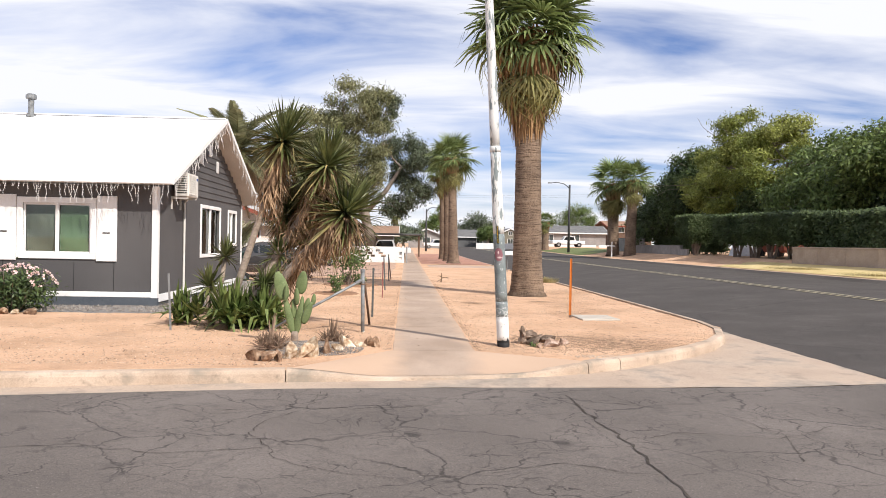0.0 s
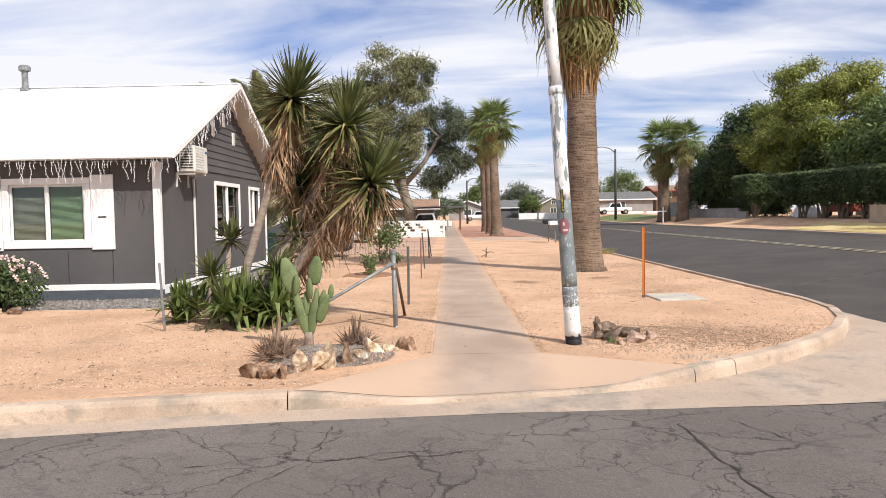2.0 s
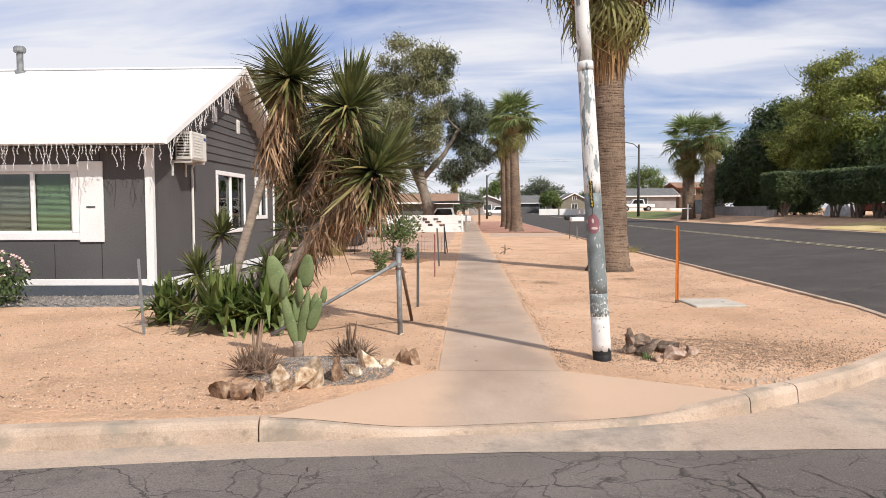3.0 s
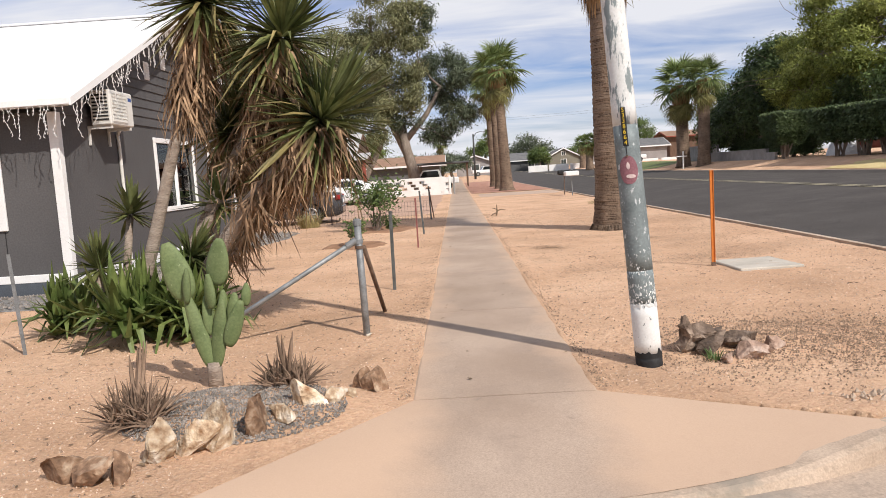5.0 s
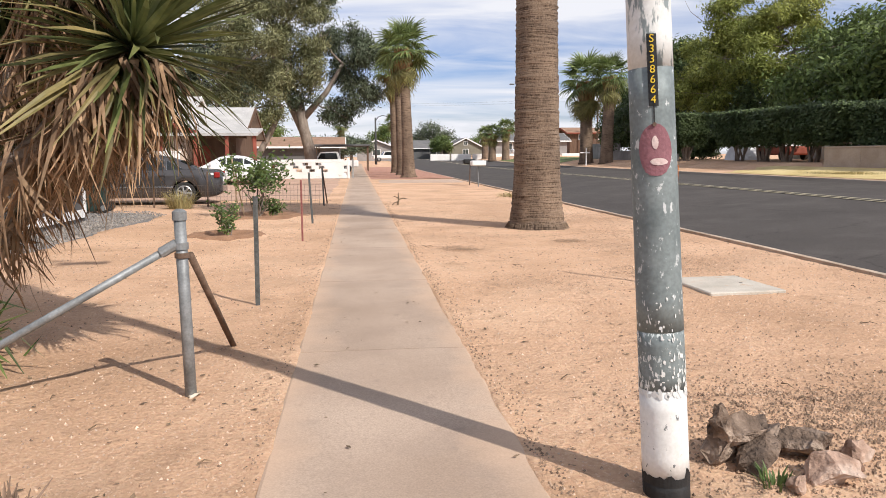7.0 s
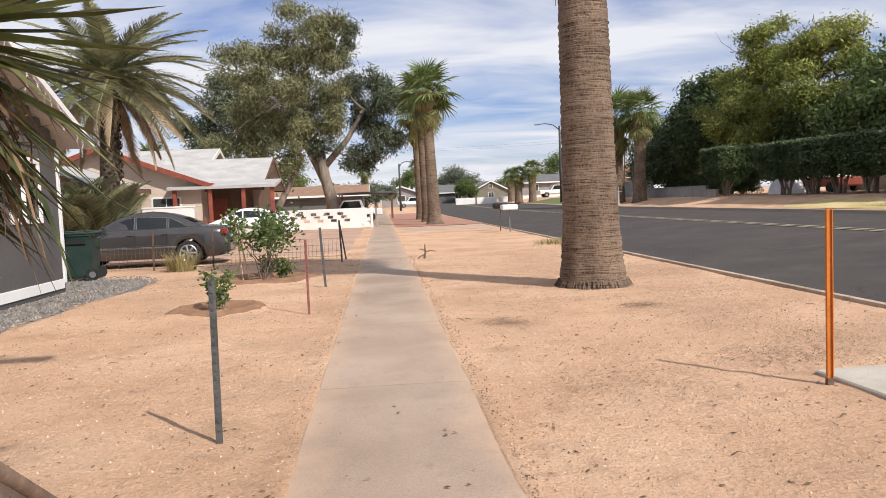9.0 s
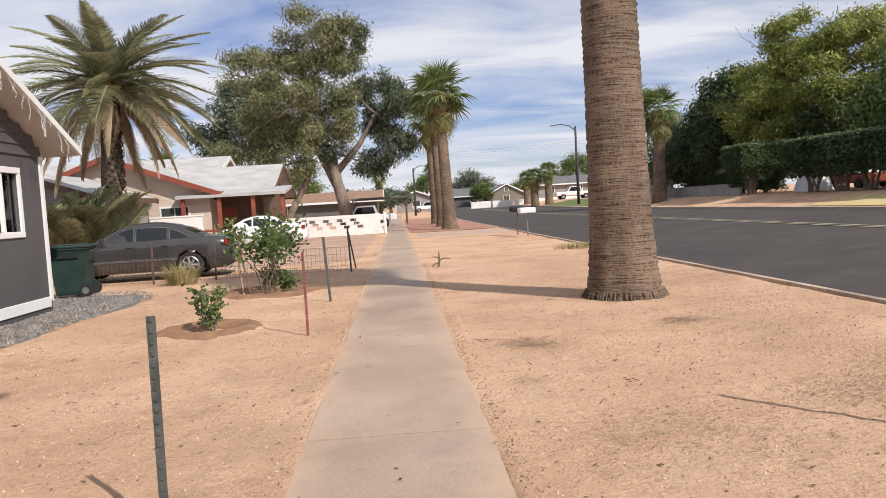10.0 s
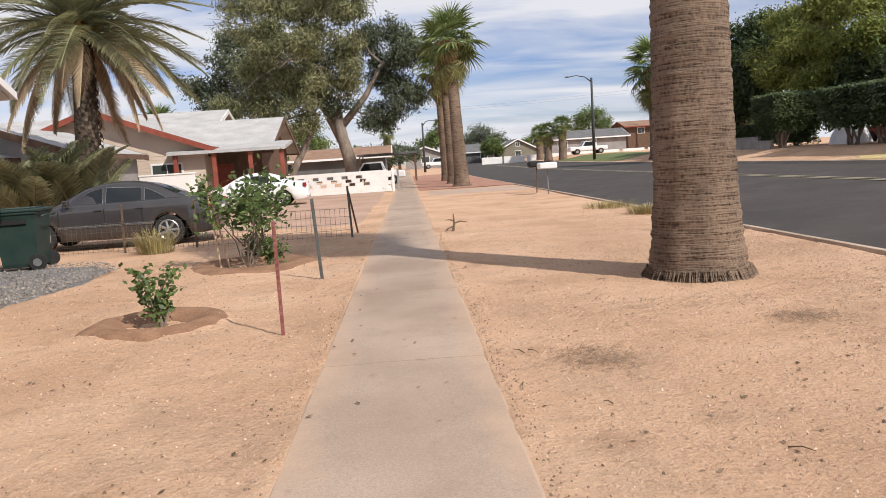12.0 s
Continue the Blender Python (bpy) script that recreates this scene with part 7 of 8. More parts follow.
def car(at, turn, paint, label, length=4.7, width=1.78, height=1.47, wagon=False):
    c = thing("car", label, "car", at=at, turn=turn)
    wr = 0.325
    wheel_x = (-length * 0.305, length * 0.275)
    body, belt = car_body(length, width, height, wheel_x, wr, 0.26, 0.4, 0.7, 0.86)
    part("body", body, paint, c, smooth=True)
    # glasshouse: arched loft
    L = length
    xs = [-0.245, -0.18, -0.10, -0.03, 0.04, 0.11, 0.18, 0.25, 0.31, 0.36]
    zs = [0.645, 0.79, 0.925, 0.98, 1.0, 0.99, 0.95, 0.875, 0.78, 0.70]
    top = Geo()
    ws = [0.80, 0.74, 0.68, 0.65, 0.64, 0.64, 0.645, 0.68, 0.74, 0.78]
    for x, z, w in zip(xs, zs, ws):
        hw, z = w * width / 2, z * height
        for yy, zz in ((-width * 0.43, belt * 0.98), (-hw - 0.01, max(belt, z - 0.10)), (-hw * 0.93, max(belt, z - 0.025)), (0, z), (hw * 0.93, max(belt, z - 0.025)), (hw + 0.01, max(belt, z - 0.10)), (width * 0.43, belt * 0.98)):
            top.v.append((x * L, yy, zz))
    for i in range(len(xs) - 1):
        for k in range(6):
            top.f.append((i * 7 + k, (i + 1) * 7 + k, (i + 1) * 7 + k + 1, i * 7 + k + 1))
    part("roof", top, paint, c, smooth=True)

    def side_pane(pts, name="side_window"):
        for s in (-1, 1):
            g = Geo()
            vs = []
            for x, f in pts:
                z = float(np.interp(x, xs, zs)) * height
                zz = belt * 1.03 + (z - 0.115 - belt * 1.03) * f
                lo_w, hi_w = width * 0.43, float(np.interp(x, xs, ws)) * width / 2 + 0.01
                t = (zz - belt * 0.98) / max(0.02, (z - 0.10) - belt * 0.98)
                vs.append((x * L, s * (lo_w + (hi_w - lo_w) * t + 0.008), zz))
            g.add(vs, [tuple(range(len(vs)))[::s]])
            part(name, g, CAR_GLASS, c)
            rim = Geo().tube(vs + [vs[0]], 0.005, 4, False)
            part("window_trim", rim, CHROME, c)

    side_pane([(-0.20, 0.02), (-0.02, 0.02), (-0.02, 1.0), (-0.075, 1.0)])
    side_pane([(-0.005, 0.02), (0.155, 0.02), (0.155, 1.0), (-0.005, 1.0)])
    side_pane([(0.17, 0.02), (0.28, 0.02), (0.235, 0.75), (0.17, 1.0)])
    for a, b, nm in ((0, 2, "windscreen"), (7, 8, "rear_window")):
        g = Geo()
        for i in range(a, b + 1):
            hw, z = ws[i] * width / 2 * 0.86, zs[i] * height
            g.v += [(xs[i] * L, -hw, max(belt, z - 0.02) + 0.012), (xs[i] * L, 0, z + 0.012), (xs[i] * L, hw, max(belt, z - 0.02) + 0.012)]
        for i in range(b - a):
            for k in range(2):
                g.f.append((i * 3 + k, (i + 1) * 3 + k, (i + 1) * 3 + k + 1, i * 3 + k + 1))
        part(nm, g, CAR_GLASS, c)
    for wx in wheel_x:
        for s in (-1, 1):
            y = s * (width / 2 - 0.11)
            w = part("wheel", Geo().tube([(wx, y - 0.1, wr), (wx, y - 0.085, wr), (wx, y + 0.085, wr), (wx, y + 0.1, wr)], [wr * 0.93, wr, wr, wr * 0.93], 28), TYRE, c, smooth=False)
            yo = y + s * 0.101
            part("rim", Geo().tube([(wx, yo, wr), (wx, yo + s * 0.006, wr)], [wr * 0.66, wr * 0.62], 24), DARK, w)
            sp = Geo()
            for k in range(7):
                a = 2 * math.pi * k / 7
                d = Vector((math.cos(a), 0, math.sin(a)))
                sp.tube([Vector((wx, yo + s * 0.012, wr)), Vector((wx, yo + s * 0.010, wr)) + d * wr * 0.64], [0.03, 0.035], 5)
            ringpts = [(wx + wr * 0.66 * math.cos(2 * math.pi * k / 24), yo + s * 0.008, wr + wr * 0.66 * math.sin(2 * math.pi * k / 24)) for k in range(25)]
            sp.tube(ringpts, 0.018, 5, False)
            part("rim_face", sp, RIM, w)
    for s in (-1, 1):
        part("tail_lamp", Geo().box((length / 2 - 0.20, s * width * 0.435 - 0.06, belt * 0.80), (length / 2 - 0.035, s * width * 0.435 + 0.05, belt * 0.98), 0.02), TAIL, c)
        part("headlamp", Geo().box((-length / 2 + 0.02, s * width * 0.37 - 0.1, 0.55), (-length / 2 + 0.3, s * width * 0.37 + 0.08, 0.68), 0.03), RIM, c)
        part("mirror", Geo().box((-length * 0.185, s * (width / 2 + 0.02) - 0.08, belt + 0.02), (-length * 0.16, s * (width / 2 + 0.02) + 0.08, belt + 0.15), 0.02), paint, c)
        part("side_moulding", Geo().box((-length * 0.22, s * (width / 2 - 0.002) - 0.012, 0.49), (length * 0.21, s * (width / 2 - 0.002) + 0.012, 0.53), 0.004), CHROME if paint is CAR_GREY else paint, c)
        for hx in (-0.055 * length, 0.13 * length):
            part("door_handle", Geo().box((hx, s * (width / 2 - 0.01) - 0.02, belt * 0.87), (hx + 0.17, s * (width / 2 - 0.01) + 0.02, belt * 0.87 + 0.03), 0.008), paint, c)
        for jx in (-0.215, -0.01, 0.16):
            part("door_gap", Geo().box((jx * length, s * (width / 2 - 0.004) - 0.006, 0.3), (jx * length + 0.008, s * (width / 2 - 0.004) + 0.006, belt * 0.93)), DARK, c)
    part("bumper", Geo().box((length / 2 - 0.09, -width * 0.42, 0.34), (length / 2 + 0.025, width * 0.42, 0.58), 0.05), paint, c)
    part("number_plate", Geo().box((length / 2 + 0.002, -0.2, 0.66), (length / 2 + 0.014, 0.2, 0.78)), WHITE, c)
    return c


car((-7.2, 31.35, 0.02), 4, CAR_GREY, "dark grey saloon car parked on the earth drive")
car((-7.15, 46.6, 0.02), 3, CAR_WHITE, "white saloon car parked before the white wall")

bin_ = thing("wheelie_bin", "dark green wheeled rubbish bin on the gravel", "bin", at=(-7.35, 27.3, 0.03), turn=8)
g = Geo()
for z, hw, hd in ((0.06, 0.28, 0.30), (0.12, 0.29, 0.32), (0.9, 0.34, 0.40), (0.98, 0.36, 0.42)):
    g.v += [(-hw, -hd, z), (hw, -hd, z), (hw, hd, z), (-hw, hd, z)]
for i in range(3):
    for k in range(4):
        g.f.append((i * 4 + k, i * 4 + (k + 1) % 4, (i + 1) * 4 + (k + 1) % 4, (i + 1) * 4 + k))
g.f.append((3, 2, 1, 0))
part("body", g, BIN_GREEN, bin_)
part("rim", Geo().box((-0.385, -0.44, 0.98), (0.385, 0.44, 1.02), 0.012), BIN_GREEN, bin_)
lidg = part("lid", Geo().box((-0.39, -0.45, 1.021), (0.41, 0.45, 1.075), 0.025), BIN_GREEN, bin_, "flat dark green lid")
part("lid_ridge", Geo().box((-0.3, -0.34, 1.074), (0.3, 0.34, 1.095), 0.01), BIN_GREEN, lidg)
part("handle", Geo().tube([(0.42, -0.3, 0.93), (0.47, -0.28, 0.95), (0.47, 0.28, 0.95), (0.42, 0.3, 0.93)], 0.018, 8), BIN_GREEN, bin_)
part("handle_recess", Geo().box((-0.2, -0.425, 0.82), (0.2, -0.405, 0.9)), DARK, bin_)
for s in (-1, 1):
    w = part("wheel", Geo().tube([(0.3, s * 0.36 - 0.035, 0.14), (0.3, s * 0.36 + 0.035, 0.14)], 0.14, 20), TYRE, bin_)
    part("hub", Geo().tube([(0.3, s * 0.397, 0.14), (0.3, s * 0.402, 0.14)], 0.07, 14), GALV, w)

# ---- white block wall ----
bwall = thing("block_wall", "white painted block wall with rows of small openings", "wall", at=(0, 55.5, 0))
rb = random.Random(12)
BW, BH = 0.40, 0.20
block_full = Geo().box((-BW / 2 + 0.001, -0.1, 0.001), (BW / 2 - 0.001, 0.1, BH - 0.001), 0.004).mesh("block", BLOCK_WHITE)
g = Geo()
for sx in (-1, 1):
    g.box((sx * (BW / 2 - 0.004) - (0.028 if sx > 0 else 0), -0.1, 0.003), (sx * (BW / 2 - 0.004) + (0.028 if sx < 0 else 0), 0.1, BH - 0.003), 0.004)
g.box((-BW / 2 + 0.033, -0.099, 0.003), (BW / 2 - 0.033, 0.099, 0.018)).box((-BW / 2 + 0.033, -0.099, BH - 0.018), (BW / 2 - 0.033, 0.099, BH - 0.003))
block_open = g.mesh("block", BLOCK_WHITE)
for row in range(6):
    x = -1.35 - BW / 2 - (0.2 if row % 2 else 0)
    col = 0
    while x > -14.5:
        opened = row in (2, 3, 4) and (col + row // 2) % 2 == 0 and -7.4 < x < -2.4 and not (row == 2 and x > -4.2 and col % 4 == 0)
        ob = new("block", block_open if opened else block_full)
        ob.parent = bwall
        ob.matrix_basis = pose(x, rb.uniform(-0.004, 0.004), row * BH + 0.02)
        x -= BW
        col += 1
part("end_pier", Geo().box((-1.349, -0.14, 0), (-1.20, 0.14, 1.27), 0.012), BLOCK_WHITE, bwall)
part("mortar_core", Geo().box((-14.6, -0.03, 0), (-1.36, 0.03, 0.40)), BLOCK_WHITE, bwall)
stub = single("gate_post", Geo().box((-0.06, -0.06, 0), (0.06, 0.06, 1.25), 0.01), BLOCK_GREY, "grey post at the end of the white wall", "post", at=(-1.0, 56.0, 0))


# ---- houses down the street ----
def gable_house(at, w, d, wall_h, rise_h, wall_mat, roof_mat, trim_mat, label, along_x=True, over=0.5, windows=(), doors=(), chimney=None, name="house"):
    """A plain bungalow: w along x, d along y; ridge along x or y. windows: (face, along, z, width, height)."""
    h = thing(name, label, "house", at=at)
    t = 0.18
    part("wall", Geo().box((-w / 2, -d / 2, -0.3), (w / 2, -d / 2 + t, wall_h)), wall_mat, h)
    part("wall", Geo().box((-w / 2, d / 2 - t, -0.3), (w / 2, d / 2, wall_h)), wall_mat, h)
    part("wall", Geo().box((-w / 2, -d / 2 + t + 0.001, -0.3), (-w / 2 + t, d / 2 - t - 0.001, wall_h)), wall_mat, h)
    part("wall", Geo().box((w / 2 - t, -d / 2 + t + 0.001, -0.3), (w / 2, d / 2 - t - 0.001, wall_h)), wall_mat, h)
    span, ln = (d, w) if along_x else (w, d)
    half = span / 2
    slope = rise_h / half
    for s in (-1, 1):
        prof = [(0, wall_h + rise_h + 0.12), (s * (half + over), wall_h - slope * over + 0.12), (s * (half + over), wall_h - slope * over), (0, wall_h + rise_h)]
        part("roof", Geo().prism(prof, -ln / 2 - over, ln / 2 + over, 0 if along_x else 1), roof_mat, h)
        prof = [(0, wall_h + rise_h + 0.13), (s * (half + over), wall_h - slope * over + 0.13), (s * (half + over), wall_h - slope * over - 0.12), (0, wall_h + rise_h - 0.13)]
        for e in (-1, 1):
            a = e * (ln / 2 + over)
            part("barge_board", Geo().prism(prof, min(a, a + e * 0.05), max(a, a + e * 0.05), 0 if along_x else 1), trim_mat, h)
        ye = s * (half + over)
        lo, hi = (min(ye, ye + s * 0.04), max(ye, ye + s * 0.04))
        z0, z1 = wall_h - slope * over - 0.08, wall_h - slope * over + 0.13
        part("fascia", Geo().box((-ln / 2 - over, lo, z0), (ln / 2 + over, hi, z1)) if along_x else Geo().box((lo, -ln / 2 - over, z0), (hi, ln / 2 + over, z1)), trim_mat, h)
    for e in (-1, 1):
        a = e * ln / 2
        lo, hi = min(a, a - e * t), max(a, a - e * t)
        part("gable", Geo().prism([(-half, wall_h), (half, wall_h), (0, wall_h + rise_h - 0.01)], lo, hi, 0 if along_x else 1), wall_mat, h)
    for face, a, z, ww, hh in windows:
        if face in "sn":
            y = -d / 2 if face == "s" else d / 2
            sgn = -1 if face == "s" else 1
            win = part("window", Geo().box((a - ww / 2 - 0.08, min(y, y + sgn * 0.05), z - 0.08), (a + ww / 2 + 0.08, max(y, y + sgn * 0.05), z + hh + 0.08), 0.01), WHITE, h)
            for s in (-1, 1):
                c = a + s * ww / 4
                part("pane", Geo().box((c - ww / 4 + 0.02, min(y + sgn * 0.05, y + sgn * 0.058), z), (c + ww / 4 - 0.02, max(y + sgn * 0.05, y + sgn * 0.058), z + hh)), GLASS, win)
        else:
            x = -w / 2 if face == "w" else w / 2
            sgn = -1 if face == "w" else 1
            win = part("window", Geo().box((min(x, x + sgn * 0.05), a - ww / 2 - 0.08, z - 0.08), (max(x, x + sgn * 0.05), a + ww / 2 + 0.08, z + hh + 0.08), 0.01), WHITE, h)
            part("pane", Geo().box((min(x + sgn * 0.05, x + sgn * 0.058), a - ww / 2, z), (max(x + sgn * 0.05, x + sgn * 0.058), a + ww / 2, z + hh)), GLASS, win)
    for face, a, ww, hh, mat in doors:
        y = -d / 2 if face == "s" else d / 2
        sgn = -1 if face == "s" else 1
        part("door", Geo().box((a - ww / 2, min(y, y + sgn * 0.04), 0), (a + ww / 2, max(y, y + sgn * 0.04), hh), 0.01), mat, h)
    if chimney:
        cx, cy, cw, ch = chimney
        part("chimney", Geo().box((cx - cw / 2, cy - cw / 2, 0), (cx + cw / 2, cy + cw / 2, ch), 0.02), wall_mat, h)
    return h


gable_house((-14.6, 43.0, 0), 5.6, 6.0, 2.55, 1.0, STUCCO_GREY, SHINGLE, BROWN_WOOD, "grey stucco outbuilding with a low gable", False, 0.35, [("s", 2.0, 1.55, 0.7, 0.85)])
gable_house((-17.5, 38.0, 0), 7.0, 5.0, 2.5, 1.1, STUCCO_DARK, SHINGLE, BROWN_WOOD, "dark grey house with a low gable behind a palm", False, 0.4, [("s", 2.2, 1.1, 0.9, 1.1)])
beige = gable_house((-14.2, 52.5, 0), 9.4, 9.0, 2.85, 1.75, STUCCO_BEIGE, SHINGLE, RED_TRIM, "beige boarded house with dark red trim and pale roof", False, 0.55, [("s", 3.0, 1.1, 1.3, 1.0)], [], None)
z = 0.3
while z < 2.8:
    part("siding_board", Geo().box((-4.7, -4.53, z), (4.7, -4.505, z + 0.16)), STUCCO_BEIGE, beige)
    z += 0.17
gable_house((-19.5, 60.0, 0), 16.0, 9.0, 3.6, 1.7, STUCCO_BEIGE, SHINGLE, WHITE, "taller beige house with a pale roof behind", True, 0.5)
wing = gable_house((-9.9, 53.0, 0), 5.4, 7.4, 2.7, 1.45, BROWN_WOOD, SHINGLE, BROWN_WOOD, "low brown wing with a pale shingle roof and porch", True, 0.6, [("s", -1.2, 1.0, 1.0, 1.0)], [("s", 0.9, 0.9, 2.0, RED_TRIM)])
porch = thing("porch", "porch with dark red posts below a pale roof edge", "porch", at=(-8.4, 48.6, 0))
part("roof", Geo().prism([(-1.2, 2.62), (1.2, 2.95), (1.2, 2.82), (-1.2, 2.48)], -2.6, 2.6, 0), SHINGLE, porch)
for x in (-2.3, -0.6, 1.0, 2.4):
    part("post", Geo().box((x - 0.09, -1.05, 0), (x + 0.09, -0.87, 2.5), 0.01), RED_TRIM, porch)
part("rail", Geo().box((-2.4, -1.0, 0.85), (2.4, -0.92, 0.95), 0.01), RED_TRIM, porch)
part("deck", Geo().box((-2.5, -1.15, 0), (2.5, 0.7, 0.12), 0.01), CONCRETE, porch)
low_wall = thing("garden_wall", "plain white garden wall below the beige house", "wall", at=(-10.5, 45.9, 0))
part("wall", Geo().box((-1.2, -0.1, 0), (1.1, 0.1, 1.62), 0.012), BLOCK_WHITE, low_wall)
part("coping", Geo().box((-1.25, -0.13, 1.621), (1.15, 0.13, 1.69), 0.012), BLOCK_WHITE, low_wall)
board = thing("leaning_board", "grey weathered board fence beside the white wall", "fence", at=(-12.4, 45.4, 0))
for k in range(5):
    part("board", Geo().box((-0.7 + k * 0.3, -0.02, 0), (-0.42 + k * 0.3, 0.02, 1.45 - 0.06 * (k % 2)), 0.008), BLOCK_GREY, board)
gable_house((-10.2, 98, 0.2), 15.0, 9.0, 2.35, 1.0, STUCCO_DARK, SHINGLE_BROWN, WHITE, "low dark bungalow with a brown shingle roof", True, 0.7, [("s", -3, 1.0, 1.4, 1.0)], [])
carport = thing("carport", "open flat carport beside the brown-roofed bungalow", "carport", at=(-1.9, 78.5, 0.05))
part("roof", Geo().box((-2.6, -2.5, 2.25), (2.4, 2.5, 2.42), 0.02), STUCCO_DARK, carport)
for x, y in ((-2.4, -2.3), (2.2, -2.3), (2.2, 2.3), (-2.4, 2.3)):
    part("post", Geo().box((x - 0.06, y - 0.06, 0), (x + 0.06, y + 0.06, 2.249)), BROWN_WOOD, carport)


def pickup(at, turn, label):
    v = thing("pickup_truck", label, "truck", at=at, turn=turn)
    part("body", Geo().box((-2.6, -0.92, 0.5), (2.6, 0.92, 1.05), 0.08), CAR_WHITE, v)
    part("cab", Geo().prism([(-1.0, 1.05), (-0.5, 1.75), (0.9, 1.78), (1.15, 1.05)], -0.8, 0.8, 1), CAR_WHITE, v)
    for s in (-1, 1):
        part("side_window", Geo().prism([(-0.8, 1.1), (-0.42, 1.66), (0.8, 1.68), (0.95, 1.1)], s * 0.805 - 0.003, s * 0.805 + 0.003, 1), CAR_GLASS, v)
        for x in (-1.6, 1.65):
            w = part("wheel", Geo().tube([(x, s * 0.8 - 0.12, 0.38), (x, s * 0.8 + 0.12, 0.38)], 0.38, 20), TYRE, v)
            part("rim", Geo().tube([(x, s * 0.925, 0.38), (x, s * 0.93, 0.38)], 0.2, 14), RIM, w)
    part("windscreen", Geo().add([(-0.98, -0.72, 1.1), (-0.98, 0.72, 1.1), (-0.54, 0.66, 1.7), (-0.54, -0.66, 1.7)], [(0, 1, 2, 3)]), CAR_GLASS, v)


pickup((-3.2, 71.0, 0.0), 0, "white pickup truck behind the white wall")
pickup((4.6, 140.0, rise(140)), 10, "white pickup truck parked far down the street")
pickup((24.5, 116.0, land(24, 116)), 0, "white van-like truck parked by a far house")
far = rise(150)
gable_house((13.2, 168, far), 7.5, 9, 2.6, 1.5, STUCCO_DARK, SHINGLE_GREY, WHITE, "dark far bungalow with a grey gable roof", True, 0.5, [("s", 2, 1.1, 1.3, 1.1), ("s", -4, 1.1, 1.3, 1.1)])
gable_house((3.2, 160, far), 7.5, 10, 2.6, 1.4, STUCCO_GREY, SHINGLE_GREY, WHITE, "grey far bungalow with a gable roof", False, 0.5, [("s", 0, 1.1, 1.5, 1.1)])
gable_house((21.6, 165, far), 7.4, 9, 2.6, 1.9, STUCCO_OLIVE, SHINGLE_GREY, WHITE, "olive gable house with a chimney at the bend", False, 0.4, [("s", 0, 1.2, 1.1, 1.0), ("s", 0, 3.1, 0.7, 0.7)], [], (4.1, -3.0, 1.0, 5.2))
gable_house((30.5, 146, land(30, 146)), 14, 9, 2.6, 1.3, STUCCO_GREY, SHINGLE_GREY, WHITE, "pale low house with a grey roof across the road", True, 0.6, [("s", -4, 1.0, 1.6, 1.1), ("s", 1, 1.0, 1.6, 1.1)])
gable_house((46.0, 158, land(30, 158)), 9, 9, 4.4, 1.0, BROWN_WOOD, SHINGLE_BROWN, RED_TRIM, "two-storey brown house with balcony across the road", True, 0.8, [("s", -2, 3.0, 1.3, 1.0), ("s", 2, 3.0, 1.3, 1.0)])
bend_wall = thing("low_white_wall", "long low white wall round the far bend", "wall", at=(0, 0, 0))
for i in range(9):
    x = 11 + i * 3.2
    part("panel", Geo().box((x, 127.0 - i * 1.4, land(20, 120) - 0.3), (x + 3.1, 127.25 - i * 1.4, land(20, 120) + 0.75), 0.02), BLOCK_WHITE, bend_wall)
for x, y, h in ((46, 150, 11), (52, 120, 10)):
    u = thing("utility_pole", "wooden utility pole with a crossarm and wires", "utility pole", at=(x, y, land(30, y)))
    part("pole", Geo().tube([(0, 0, -0.2), (0, 0, h)], [0.17, 0.12], 10), BROWN_WOOD, u)
    part("crossarm", Geo().box((-1.2, -0.06, h - 0.9), (1.2, 0.06, h - 0.75), 0.01), BROWN_WOOD, u)
    part("transformer", Geo().tube([(0.3, 0, h - 2.4), (0.3, 0, h - 1.5)], 0.22, 12), GALV, u)
cables = thing("overhead_cables", "thin overhead cables between far poles", "cables")
for dz in (0, -0.5):
    part("cable", Geo().tube([(10 + 7 * k, 178 - 4.5 * k, 13.0 + dz - 0.35 * math.sin(k * 0.52)) for k in range(10)], 0.012, 4, False), DARK, cables)


